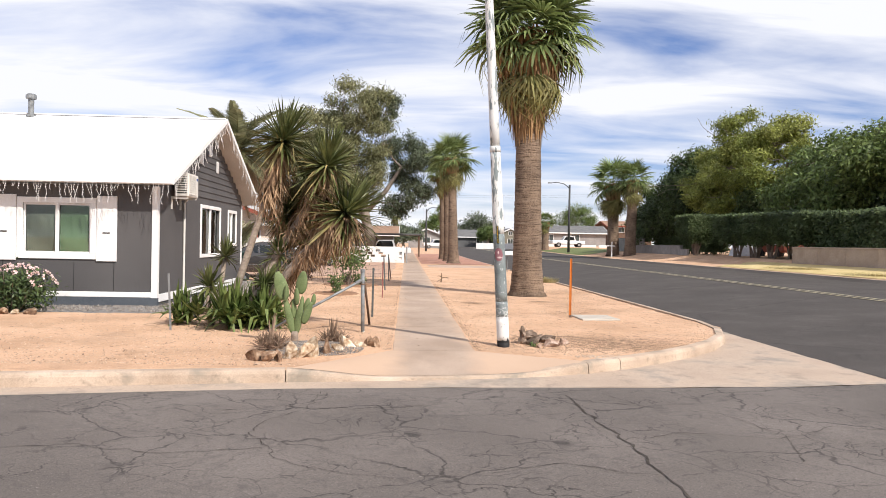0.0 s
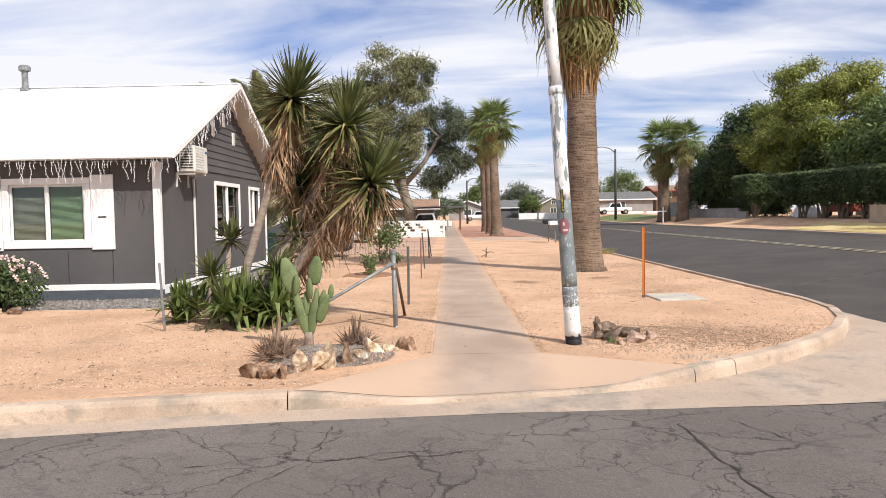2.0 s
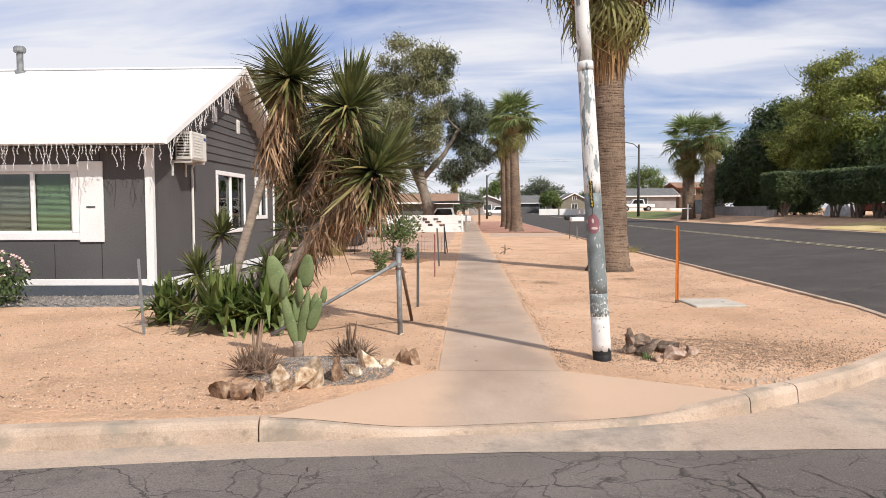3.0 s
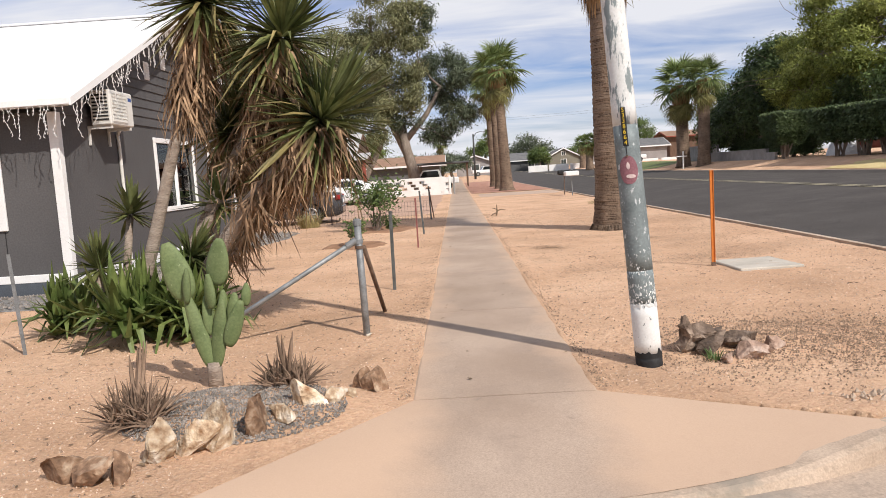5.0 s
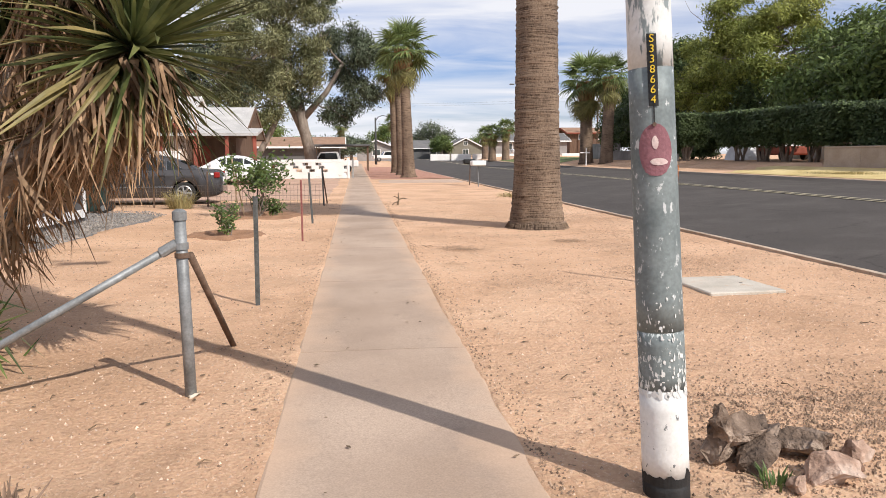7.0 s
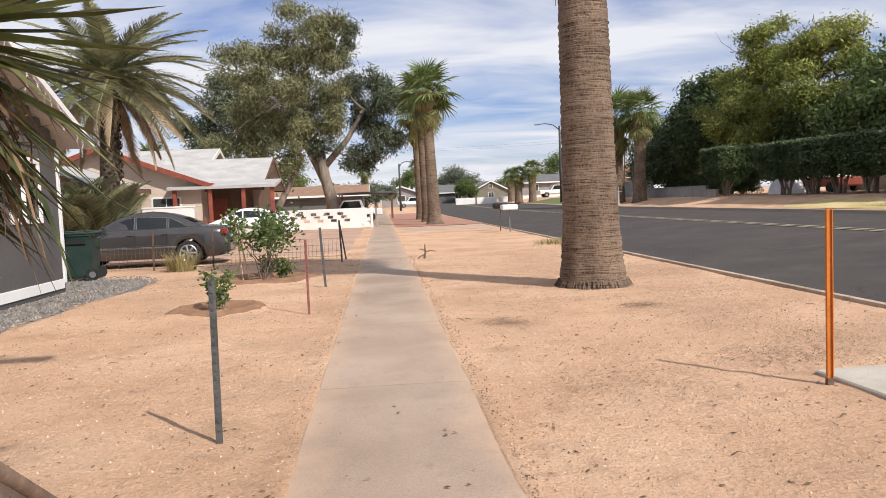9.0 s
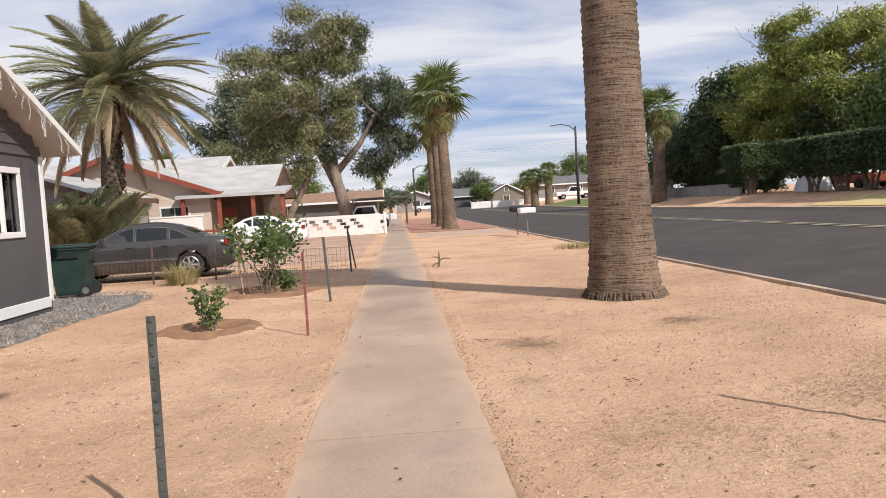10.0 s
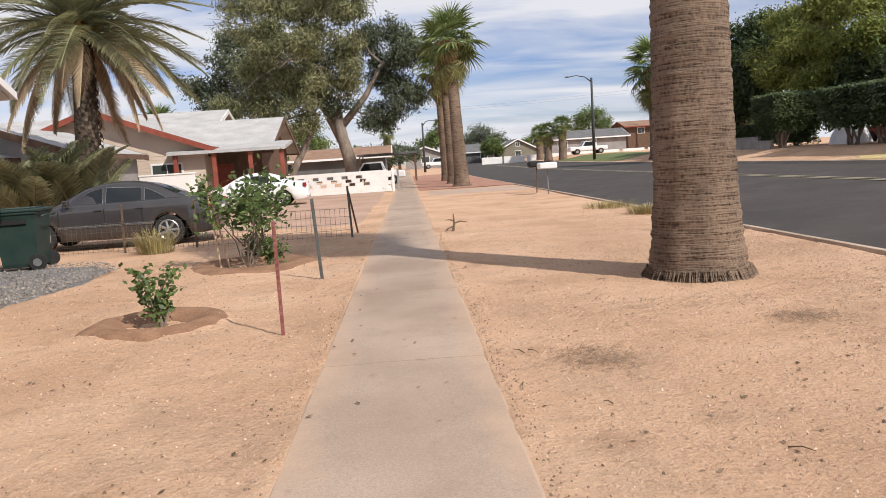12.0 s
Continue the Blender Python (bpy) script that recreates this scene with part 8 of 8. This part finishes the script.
# ---- trees ----
def broad_tree(name, label, at, trunk, crowns, leaf_n, leaf_size, mat, seed, bark=BARK, dark=None, flat=0.4, airy=False, wide=0.2):
    """trunk: list of (points, r0, r1); crowns: lobes (centre, radii), local to at."""
    r = random.Random(seed)
    ob = thing(name, label, "tree", at=at)
    for pts, r0, r1 in trunk:
        n = len(pts) - 1
        part("limb", Geo().tube(pts, [r0 + (r1 - r0) * k / n for k in range(n + 1)], 12, True, 0.05, r), bark, ob, smooth=True)
    g = Geo()
    ends = [Vector(t[0][-1]) for t in trunk]
    for c, rad in crowns:
        c = Vector(c)
        start = min(ends, key=lambda e: (e - c).length)
        limb(g, start, c, 0.09, 0.03, r, 5, 0.06)
        for _ in range(7):
            d = Vector((r.gauss(0, 1) * rad[0], r.gauss(0, 1) * rad[1], r.gauss(0, 1) * rad[2])) * 0.55
            limb(g, c.lerp(start, r.uniform(0, 0.4)), c + d, 0.035, 0.01, r, 4, 0.08)
    part("branch_work", g, bark, ob)
    lobes = []
    for c, rad in crowns:
        if not airy:
            lobes.append((tuple(c), tuple(x * 0.7 for x in rad)))
        for _ in range(15):
            d = Vector((r.gauss(0, 1), r.gauss(0, 1), r.gauss(0, 1))).normalized() * r.uniform(0.45, 0.95)
            s = r.uniform(0.15, 0.36) if airy else r.uniform(0.22, 0.46)
            lobes.append(((c[0] + d.x * rad[0], c[1] + d.y * rad[1], c[2] + d.z * rad[2]), (rad[0] * s, rad[1] * s, rad[2] * s * 0.8)))
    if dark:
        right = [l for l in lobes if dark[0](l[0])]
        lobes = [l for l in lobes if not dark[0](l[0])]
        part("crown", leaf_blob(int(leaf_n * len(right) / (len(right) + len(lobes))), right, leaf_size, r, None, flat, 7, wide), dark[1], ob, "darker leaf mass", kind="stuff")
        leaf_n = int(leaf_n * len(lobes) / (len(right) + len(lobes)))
    part("crown", leaf_blob(leaf_n, lobes, leaf_size, r, None, flat, 7, wide), mat, ob, kind="stuff")
    return ob


broad_tree("eucalyptus_tree", "tall grey-green eucalyptus with drooping leaves and pale limbs", (-4.2, 63.0, 0),
           [([(0.3, 0, -0.2), (0.1, 0, 1.8), (-0.3, 0, 3.4), (-0.6, 0, 5.5)], 0.5, 0.32), ([(-0.1, 0, 2.6), (-1.4, 0.3, 5.5), (-2.6, 0.3, 9.0)], 0.3, 0.14),
            ([(-0.4, 0, 4.0), (1.4, 0, 6.0), (2.6, 0, 8.0)], 0.26, 0.12), ([(-4.0, -1.0, -0.2), (-3.4, -1.0, 1.6), (-2.4, -0.8, 3.4), (-1.7, -0.5, 5.0)], 0.26, 0.16)],
           [((-2.2, 0, 13.2), (3.0, 2.6, 2.6)), ((1.0, 0.5, 13.6), (1.8, 1.8, 2.0)), ((-5.6, 0, 11.2), (2.6, 2.4, 1.8)), ((-2.6, -0.5, 9.2), (3.6, 3.0, 2.6)), ((0.9, 0, 10.0), (2.4, 2.2, 2.4)),
            ((3.5, 0.3, 8.4), (2.0, 2.0, 2.5)), ((4.0, 0.2, 6.0), (1.6, 1.6, 1.3)), ((-6.4, 0, 6.6), (2.6, 2.2, 2.4)), ((-3.4, -1.0, 5.6), (2.4, 2.0, 2.0)), ((-0.4, 0, 6.0), (2.0, 2.0, 1.6)), ((-1.0, -0.5, 7.8), (2.2, 2.0, 2.0)), ((-0.6, 0, 11.8), (2.2, 2.0, 2.0)), ((-7.0, -0.6, 4.0), (1.6, 1.5, 1.5)), ((2.2, 0.4, 4.6), (1.3, 1.3, 1.0))],
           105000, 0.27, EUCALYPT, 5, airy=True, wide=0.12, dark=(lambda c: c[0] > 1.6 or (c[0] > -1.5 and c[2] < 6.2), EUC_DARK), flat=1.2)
broad_tree("tree", "dark blue-green tree behind the eucalyptus", (-13.0, 76.0, 0), [([(0, 0, -0.2), (0, 0, 4), (0.5, 0, 8)], 0.4, 0.2)],
           [((0, 0, 10.5), (3.2, 2.6, 2.8)), ((2.5, 0, 8.0), (2.8, 2.5, 2.4)), ((-2.5, 0, 7.6), (2.6, 2.4, 2.4))], 24000, 0.3, EUC_DARK, 6)
broad_tree("tree", "tall lime-green tree with feathery crown across the road", (28.5, 60.6, 1.0),
           [([(0, 0, -0.2), (0, 0.3, 2.5), (0.3, 0.6, 5.5)], 0.45, 0.3), ([(0, 0.2, 2.2), (-0.5, 2.2, 5.5), (-0.6, 3.4, 8.0)], 0.25, 0.12), ([(0, 0, 2.4), (0.4, -2.6, 5.2), (0.4, -4.2, 7.4)], 0.25, 0.12)],
           [((0, 0.5, 10.6), (3.4, 3.8, 2.1)), ((-0.5, -3.2, 9.2), (3.2, 3.2, 2.0)), ((-0.5, 4.6, 9.4), (3.4, 3.4, 2.4)), ((-2.0, 1.0, 7.4), (3.0, 4.0, 2.4)), ((-1.5, 6.0, 6.4), (3.0, 3.2, 2.4)), ((-1.5, -4.4, 6.4), (2.8, 2.8, 2.0)), ((-2.6, 2.6, 4.8), (2.4, 3.6, 1.6)), ((1, -6.4, 7.2), (2.6, 2.4, 1.8))],
           100000, 0.28, LEAF_LIME, 7, airy=True, wide=0.14, flat=0.6)
broad_tree("tree", "dense dark green tree across the road", (28.0, 76.0, 1.0), [([(0, 0, -0.2), (0, 0, 3), (0, 0, 6)], 0.45, 0.3)],
           [((0, -3.5, 8.4), (3.0, 3.2, 2.4)), ((0, -0.5, 6.6), (3.4, 4.0, 2.6)), ((-0.5, 4.5, 4.6), (3.2, 3.6, 2.8)), ((-1, 8.0, 3.4), (2.8, 3.0, 2.6)), ((-1.6, -4.0, 5.4), (3.2, 4.0, 3.2)), ((-2, 1, 3.2), (3.0, 6.0, 2.4))],
           70000, 0.32, LEAF_DEEP, 8)
broad_tree("tree", "broad green tree behind the clipped hedge", (29.0, 46.0, 1.0), [([(0, 0, -0.2), (0, 0, 2.5), (0, 0, 4.5)], 0.4, 0.28)],
           [((0, 0, 7.0), (3.6, 4.6, 2.0)), ((-1.5, -4, 5.6), (3.4, 4.0, 2.2)), ((-1.5, 4, 5.6), (3.2, 3.4, 2.2)), ((-3, 0, 3.9), (2.6, 6.0, 1.5)), ((0, -8.0, 6.2), (3.4, 3.4, 2.0)), ((-1, -12, 5.6), (3.4, 3.4, 2.2))],
           80000, 0.30, LEAF_MID, 9)
broad_tree("tree", "low dark green tree mass behind the clipped hedges", (28.0, 50.0, 1.0), [([(0, 0, -0.2), (0, 0, 1.5), (0, 0, 2.6)], 0.3, 0.2)],
           [((0, 0, 3.2), (2.4, 4.5, 2.0)), ((0, 8.5, 3.4), (2.4, 4.0, 2.2)), ((0, -8.5, 3.0), (2.4, 4.5, 1.9)), ((0.5, 15.5, 3.6), (2.4, 4.0, 2.4)), ((1, -16, 3.0), (2.4, 4.5, 2.0))], 50000, 0.28, LEAF_DEEP, 19)
for i, (x, y, h, w) in enumerate(((16.2, 176, 8.0, 9), (6.5, 182, 8.0, 7), (37, 165, 9.6, 8), (-1.6, 140, 4.6, 6), (-9, 128, 4.2, 7), (46, 118, 5.0, 6), (58, 140, 9, 9), (-18, 140, 9, 9), (30, 185, 5, 8), (-4.0, 122, 3.8, 5.5), (16.6, 160, 4.2, 3.2))):
    broad_tree("tree", "far rounded green tree above the roofs", (x, y, land(max(x, 20), y) if x > 6 else rise(y)), [([(0, 0, -0.2), (0, 0, h * 0.3), (0, 0, h * 0.55)], 0.3, 0.2)],
               [((0, 0, h * 0.72), (w * 0.5, w * 0.5, h * 0.26)), ((w * 0.34, 0, h * 0.55), (w * 0.36, w * 0.36, h * 0.2)), ((-w * 0.34, 0, h * 0.55), (w * 0.36, w * 0.36, h * 0.22))], 7000, 0.4, LEAF_MID if i % 3 else EUC_DARK, 50 + i)
fan_palm((-3.0, 125, rise(125)), 5.6, 0.4, 0.3, 1.8, 30, 1.5, 0.6, "far fan palm above the brown roof", (0, 0), 90, 8, 200, 30)
fan_palm((6.8, 165, rise(165)), 8.0, 0.4, 0.3, 2.4, 30, 1.8, 0.8, "far bushy fan palm behind the palms", (0, 0), 91, 8, 200, 30)
fan_palm((-17.0, 66, 0), 5.0, 0.4, 0.3, 2.2, 34, 1.5, 0.6, "fan palm behind the beige house roof", (0, 0), 92, 8, 200, 30)


# date palm
def pinnate(seed, ln, dead=False, droop=0.62):
    """A feather leaf along +x, arching down."""
    r = random.Random(seed)
    g = Geo()
    rib, n = [], 16
    for k in range(n + 1):
        s = k / n
        rib.append(Vector((ln * (s - 0.16 * s * s), 0, -ln * (droop if not dead else 0.75) * s ** 2.0)))
    g.tube(rib, [0.035 * (1 - 0.8 * k / n) + 0.004 for k in range(n + 1)], 4, False)
    m = 84
    for k in range(m):
        s = 0.14 + 0.86 * k / m
        i = min(int(s * n), n - 1)
        p = rib[i].lerp(rib[i + 1], s * n - i)
        t = (rib[i + 1] - rib[i]).normalized()
        for sd in (-1, 1):
            l = ln * 0.165 * math.sin(math.pi * (0.12 + 0.84 * s)) * r.uniform(0.8, 1.15) + 0.05
            d = (t * 0.75 + Vector((0, sd * 0.8, 0.22 if not dead else -0.6)) + Vector((0, 0, r.uniform(-0.15, 0.15)))).normalized()
            w = d.cross(Vector((0, 0, 1))).normalized()
            g.strip([p, p + d * l * 0.55 + Vector((0, 0, -0.03 * l)), p + d * l + Vector((0, 0, -0.18 * l))], [0.028, 0.031, 0.004], (w + Vector((0, 0, 0.5))).normalized())
    return g


DATE_M = [pinnate(s, 3.3).mesh("frond", DATE_LEAF) for s in (1, 2, 3)]
DATE_Y = [pinnate(s, 2.7, False, 0.3).mesh("frond", DATE_LEAF) for s in (7, 8, 9)]
DATE_D = [pinnate(s, 2.7, True).mesh("frond", DATE_DEAD) for s in (4, 5)]
date = thing("date_palm", "date palm with arching grey-green fronds and hanging dead ones", "palm tree", at=(-9.65, 36.0, 0))
rd = random.Random(21)
part("trunk", Geo().tube([(0, 0, -0.2), (0, 0, 2.5), (0.2, 0, 5.6)], [0.38, 0.32, 0.28], 20), DATE_BARK, date, smooth=True)
boots = Geo()
for k in range(300):
    a, z = k * 2.39996, 0.2 + 5.3 * k / 300
    o = Vector((math.cos(a), math.sin(a), 0))
    rad = 0.37 - 0.1 * z / 5.5
    c = o * rad + Vector((0.036 * z, 0, z))
    sd = Vector((-math.sin(a), math.cos(a), 0)) * 0.06
    boots.add([c - sd, c + sd, c + sd * 0.8 + o * 0.05 + Vector((0, 0, 0.09)), c - sd * 0.8 + o * 0.05 + Vector((0, 0, 0.09)), c - sd * 0.6 + Vector((0, 0, 0.17)), c + sd * 0.6 + Vector((0, 0, 0.17))],
              [(0, 1, 2, 3), (3, 2, 5, 4)])
part("bark_husk", boots, DATE_BARK, date, "rough cut leaf bases", kind="stuff")
fr = Geo()
for k in range(60):
    a = rd.uniform(0, 6.28)
    o = Vector((math.cos(a), math.sin(a), 0))
    p = Vector((0.2, 0, 5.75)) + o * 0.2
    fr.tube([p, p + o * 0.25 + Vector((0, 0, 0.25)), p + o * rd.uniform(0.3, 0.5) + Vector((0, 0, rd.uniform(-0.1, 0.3)))], [0.02, 0.015, 0.008], 4, False)
part("fruit_stalk", fr, DATE_FRUIT, date, "orange fruit stalks")
for k in range(58):
    s = (k + 0.5) / 58
    el, az = radians(80 - 90 * s), k * 2.39996
    ob = new("frond", DATE_M[k % 3])
    ob.parent = date
    ob.matrix_basis = Matrix.Translation((0.2, 0, 5.75)) @ Euler((rd.uniform(-0.4, 0.4), -el, az)).to_matrix().to_4x4() @ Matrix.Scale(rd.uniform(0.85, 1.08), 4)
for k in range(16):
    ob = new("frond", DATE_D[k % 2])
    ob.parent = date
    ob.matrix_basis = Matrix.Translation((0.2, 0, 5.55)) @ Euler((rd.uniform(-0.4, 0.4), radians(rd.uniform(-6, 24)), k * 2.39996)).to_matrix().to_4x4() @ Matrix.Scale(rd.uniform(0.85, 1.2), 4)
suckers = thing("young_date_palm", "bushy grey-green palm suckers at the date palm foot", "palm", at=(-10.5, 34.0, 0))
for k in range(44):
    ob = new("frond", DATE_Y[k % 3])
    ob.parent = suckers
    ob.matrix_basis = Matrix.Translation((rd.uniform(-0.9, 1.3), rd.uniform(-0.5, 0.8), 0.1)) @ Euler((rd.uniform(-0.4, 0.4), -radians(rd.uniform(48, 86)), rd.uniform(0, 6.28))).to_matrix().to_4x4() @ Matrix.Scale(rd.uniform(0.95, 1.4), 4)


# ---- across the road: hedges and walls ----
def hedge(at, size, label, seed, vase=0.0, n=9000, trunks=5, group=""):
    """A clipped hedge: dense leaves on a box, narrower below where vase is set; dark stems under it."""
    r = random.Random(seed)
    ob = thing("hedge", label, "hedge", at=at, group=group)
    foot = 0.30 if vase > 0.4 else 0.10
    sx, sy, sz = size
    st = Geo()
    for k in range(trunks):
        y0 = sy * (k + 0.5) / trunks - sy / 2
        yb = y0 * (1 - vase)
        for _ in range(5):
            st.tube([(r.uniform(-0.15, 0.15), yb + r.uniform(-0.15, 0.15), -0.1), (r.uniform(-0.4, 0.4), yb + (y0 - yb) * 0.5 + r.uniform(-0.3, 0.3), sz * 0.4), (r.uniform(-0.5, 0.5) * sx, y0 + r.uniform(-0.5, 0.5), sz * 0.8)], [0.07, 0.05, 0.02], 6, False)
    part("stem_mass", st, BARK, ob, kind="stuff")

    def scale(z):
        return 1 - vase * (1 - min(1, z / (sz * 0.62))) ** 1.0

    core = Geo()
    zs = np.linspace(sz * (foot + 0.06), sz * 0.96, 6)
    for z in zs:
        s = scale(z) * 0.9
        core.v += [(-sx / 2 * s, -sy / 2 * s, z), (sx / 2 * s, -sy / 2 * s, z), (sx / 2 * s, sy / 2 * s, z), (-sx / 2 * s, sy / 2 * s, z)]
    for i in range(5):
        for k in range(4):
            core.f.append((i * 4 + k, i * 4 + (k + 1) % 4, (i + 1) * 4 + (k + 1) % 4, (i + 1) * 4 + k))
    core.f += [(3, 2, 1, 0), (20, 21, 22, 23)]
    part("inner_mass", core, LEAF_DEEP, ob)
    g = Geo()
    for _ in range(n):
        f = r.random()
        z = sz * (foot + (1 - foot) * r.random() ** 0.8)
        s = scale(z)
        wob = 1 + 0.05 * noise.noise(Vector((z * 2, r.random(), 0)))
        if f < 0.5:
            p = Vector((-sx / 2 * s * wob, r.uniform(-0.5, 0.5) * sy * s, z))
        elif f < 0.72:
            p = Vector((r.uniform(-0.5, 0.5) * sx * s, -sy / 2 * s * wob, z))
        else:
            p = Vector((r.uniform(-0.5, 0.5) * sx, r.uniform(-0.5, 0.5) * sy, sz))
        bump_ = 0.14 * noise.noise(p * 1.1 + Vector(at))
        p += Vector((r.gauss(0, 0.06) - bump_, r.gauss(0, 0.06), r.gauss(0, 0.06) + bump_))
        u = Vector((r.gauss(0, 1), r.gauss(0, 1), r.gauss(0, 1))).normalized()
        v = u.orthogonal().normalized() * 0.06
        q = r.uniform(0.10, 0.2)
        g.add([p - u * q / 2, p + v, p + u * q / 2, p - v], [(0, 1, 2, 3)])
    part("foliage", g, HEDGE_LEAF, ob, kind="stuff")
    return ob


for k in range(5):
    hedge((23.2 + 0.08 * (k % 2), 42.4 + 2.5 * k, 0.97), (2.4 + 0.1 * (k % 3), 2.75, 2.8 + 0.04 * k), "clipped dark green shrub of a hedge on splayed bare stems", 1 + k, 0.62, 6000, 2, "hedge across the road")
hedge((23.6, 37.2, 0.97), (2.4, 7.2, 2.7), "clipped dark green hedge behind a tan wall", 11, 0.05, 9000, 5)
hedge((22.6, 58.8, 0.95), (2.3, 2.9, 3.2), "vase-shaped clipped shrub with a narrow foot", 14, 0.80, 9000, 2)
hedge((26.5, 70.5, 0.95), (2.0, 14.0, 1.7), "dark low hedge behind a grey wall", 5, 0.0, 9000, 8)


def block_run(name, at, length, h, mat, label, th=0.2, cap=True):
    ob = thing(name, label, "wall", at=at)
    n = max(1, int(length / 2.4))
    for k in range(n):
        part("panel", Geo().box((-th / 2, k * length / n + 0.004, -0.25), (th / 2, (k + 1) * length / n - 0.004, h), 0.012), mat, ob)
    if cap:
        part("coping", Geo().box((-th / 2 - 0.03, -0.02, h + 0.001), (th / 2 + 0.03, length + 0.02, h + 0.07), 0.012), mat, ob)


block_run("block_wall", (22.3, 61.2, 0.97), 15.0, 0.72, BLOCK_GREY, "low grey block wall across the road")
block_run("block_wall", (22.0, 59.0, 0.95), 2.0, 0.45, BLOCK_GREY, "short stepped grey block wall beside the shrub")
block_run("block_wall", (21.2, 20.0, 0.82), 20.8, 0.85, BLOCK_TAN, "tan block wall along the far verge")
block_run("block_wall", (24.0, 76.5, 0.97), 9.0, 1.5, BLOCK_GREY, "tall dark grey block wall behind the palms")
back_h = gable_house((37.0, 52.0, 1.0), 9.0, 22.0, 2.7, 1.5, WHITE, SHINGLE_GREY, WHITE, "white low house hidden behind the hedges", False, 0.6, [("w", 0, 1.0, 2.0, 1.1), ("w", 6, 1.0, 1.6, 1.1)])
tarp = thing("covered_boat", "white tarpaulin draped over a rounded load behind the hedge", "tarpaulin", at=(25.2, 56.3, 0.98), turn=10)
part("cover", rock_mesh(300, 0.95, 1.3, 1.5, TARP, 5), TARP, tarp)
redcar = thing("parked_vehicle", "red vehicle half hidden behind the shrubs", "vehicle", at=(28.5, 56.6, 0.98), turn=90)
part("body", Geo().box((-2.1, -0.85, 0.35), (2.1, 0.85, 0.95), 0.1), RED_TRIM, redcar)
part("cabin", Geo().prism([(-1.1, 0.95), (-0.6, 1.42), (0.9, 1.42), (1.3, 0.95)], -0.72, 0.72, 1), CAR_WHITE, redcar)
for x in (-1.3, 1.3):
    for s in (-1, 1):
        part("wheel", Geo().tube([(x, s * 0.78 - 0.1, 0.32), (x, s * 0.78 + 0.1, 0.32)], 0.32, 18), TYRE, redcar)
sign = thing("sale_sign", "small white wooden sign post beside the far palms", "sign", at=(18.9, 70.5, land(18.9, 70)))
part("post", Geo().box((-0.05, -0.05, -0.2), (0.05, 0.05, 1.5), 0.005), WHITE, sign)
part("arm", Geo().box((-0.55, -0.04, 1.05), (0.3, 0.04, 1.14), 0.005), WHITE, sign)
grass_tuft((20.0, 37.0, land(20, 37)), 1500, 0.12, 2.2, 30, "straw-yellow dead lawn on the far verge")
grass_tuft((19.6, 30.0, land(19.6, 30)), 1500, 0.12, 2.0, 31, "straw-yellow dead lawn on the far verge")
lawn = grid("x", np.linspace(18.4, 26, 12), lambda x: np.linspace(82, 108, 14), lambda x, y: land(x, y) + 0.02 + 0.01 * hum(x, y, 2), LEAF_MID)
tagged(new("lawn", lawn.mesh("lawn", LAWN := material("green_lawn", ((0.10, 0.13, 0.04), (0.17, 0.19, 0.07)), scale=0.8, fine=20, bump=0.6, dist=0.03, space="World"))), "strip of green lawn across the road", "lawn", kind="structure")
straw = grid("x", np.linspace(18.3, 21.0, 10), lambda x: np.linspace(24, 45 + 0.5 * math.sin(x * 5), 24), lambda x, y: land(x, y) + 0.022 + 0.01 * hum(x, y, 2), GRASS_DRY)
tagged(new("dry_lawn", straw.mesh("dry_lawn", material("straw_lawn", ((0.50, 0.38, 0.16), (0.66, 0.53, 0.27)), scale=0.9, fine=18, bump=0.6, dist=0.03, space="World"), True)), "straw-coloured dry lawn on the far verge", "lawn", kind="structure")
drive = grid("x", np.linspace(-14, -1.5, 30), lambda x: np.linspace(32.5, 55, 30), lambda x, y: 0.022 + 0.008 * hum(x, y, 1.5) - (0.05 if x > -1.7 or y < 32.8 else 0), SAND)
tagged(new("driveway", drive.mesh("driveway", material("pink_drive", ((0.40, 0.26, 0.185), (0.52, 0.35, 0.26)), rough=0.95, scale=0.5, fine=25, bump=0.4, dist=0.015, space="World"), True)), "pinkish hard earth driveway by the parked cars", "driveway", kind="structure")
strip_ = grid("x", np.linspace(0.25, 5.3, 12), lambda x: np.linspace(46, 53, 12), lambda x, y: 0.016 + 0.006 * hum(x, y, 2) - (0.03 if x < 0.5 or x > 5.0 or y < 46.8 or y > 52.2 else 0), SAND)
tagged(new("driveway_apron", strip_.mesh("driveway_apron", material("grey_apron", ((0.42, 0.30, 0.225), (0.52, 0.38, 0.29)), scale=0.8, fine=30, bump=0.3, space="World"), True)), "greyish driveway crossing the verge", "driveway", kind="structure")
red_gr = grid("x", np.linspace(0.1, 5.3, 12), lambda x: np.linspace(53.4, 95, 20), lambda x, y: 0.02 + rise(y) + 0.012 * hum(x, y, 2), SAND)
tagged(new("red_gravel", red_gr.mesh("red_gravel", material("red_gravel", ((0.34, 0.165, 0.115), (0.48, 0.27, 0.195)), rough=0.95, scale=1.5, fine=30, bump=0.7, dist=0.03, space="World"), True)), "reddish gravel round the palms on the verge", "gravel", kind="structure")
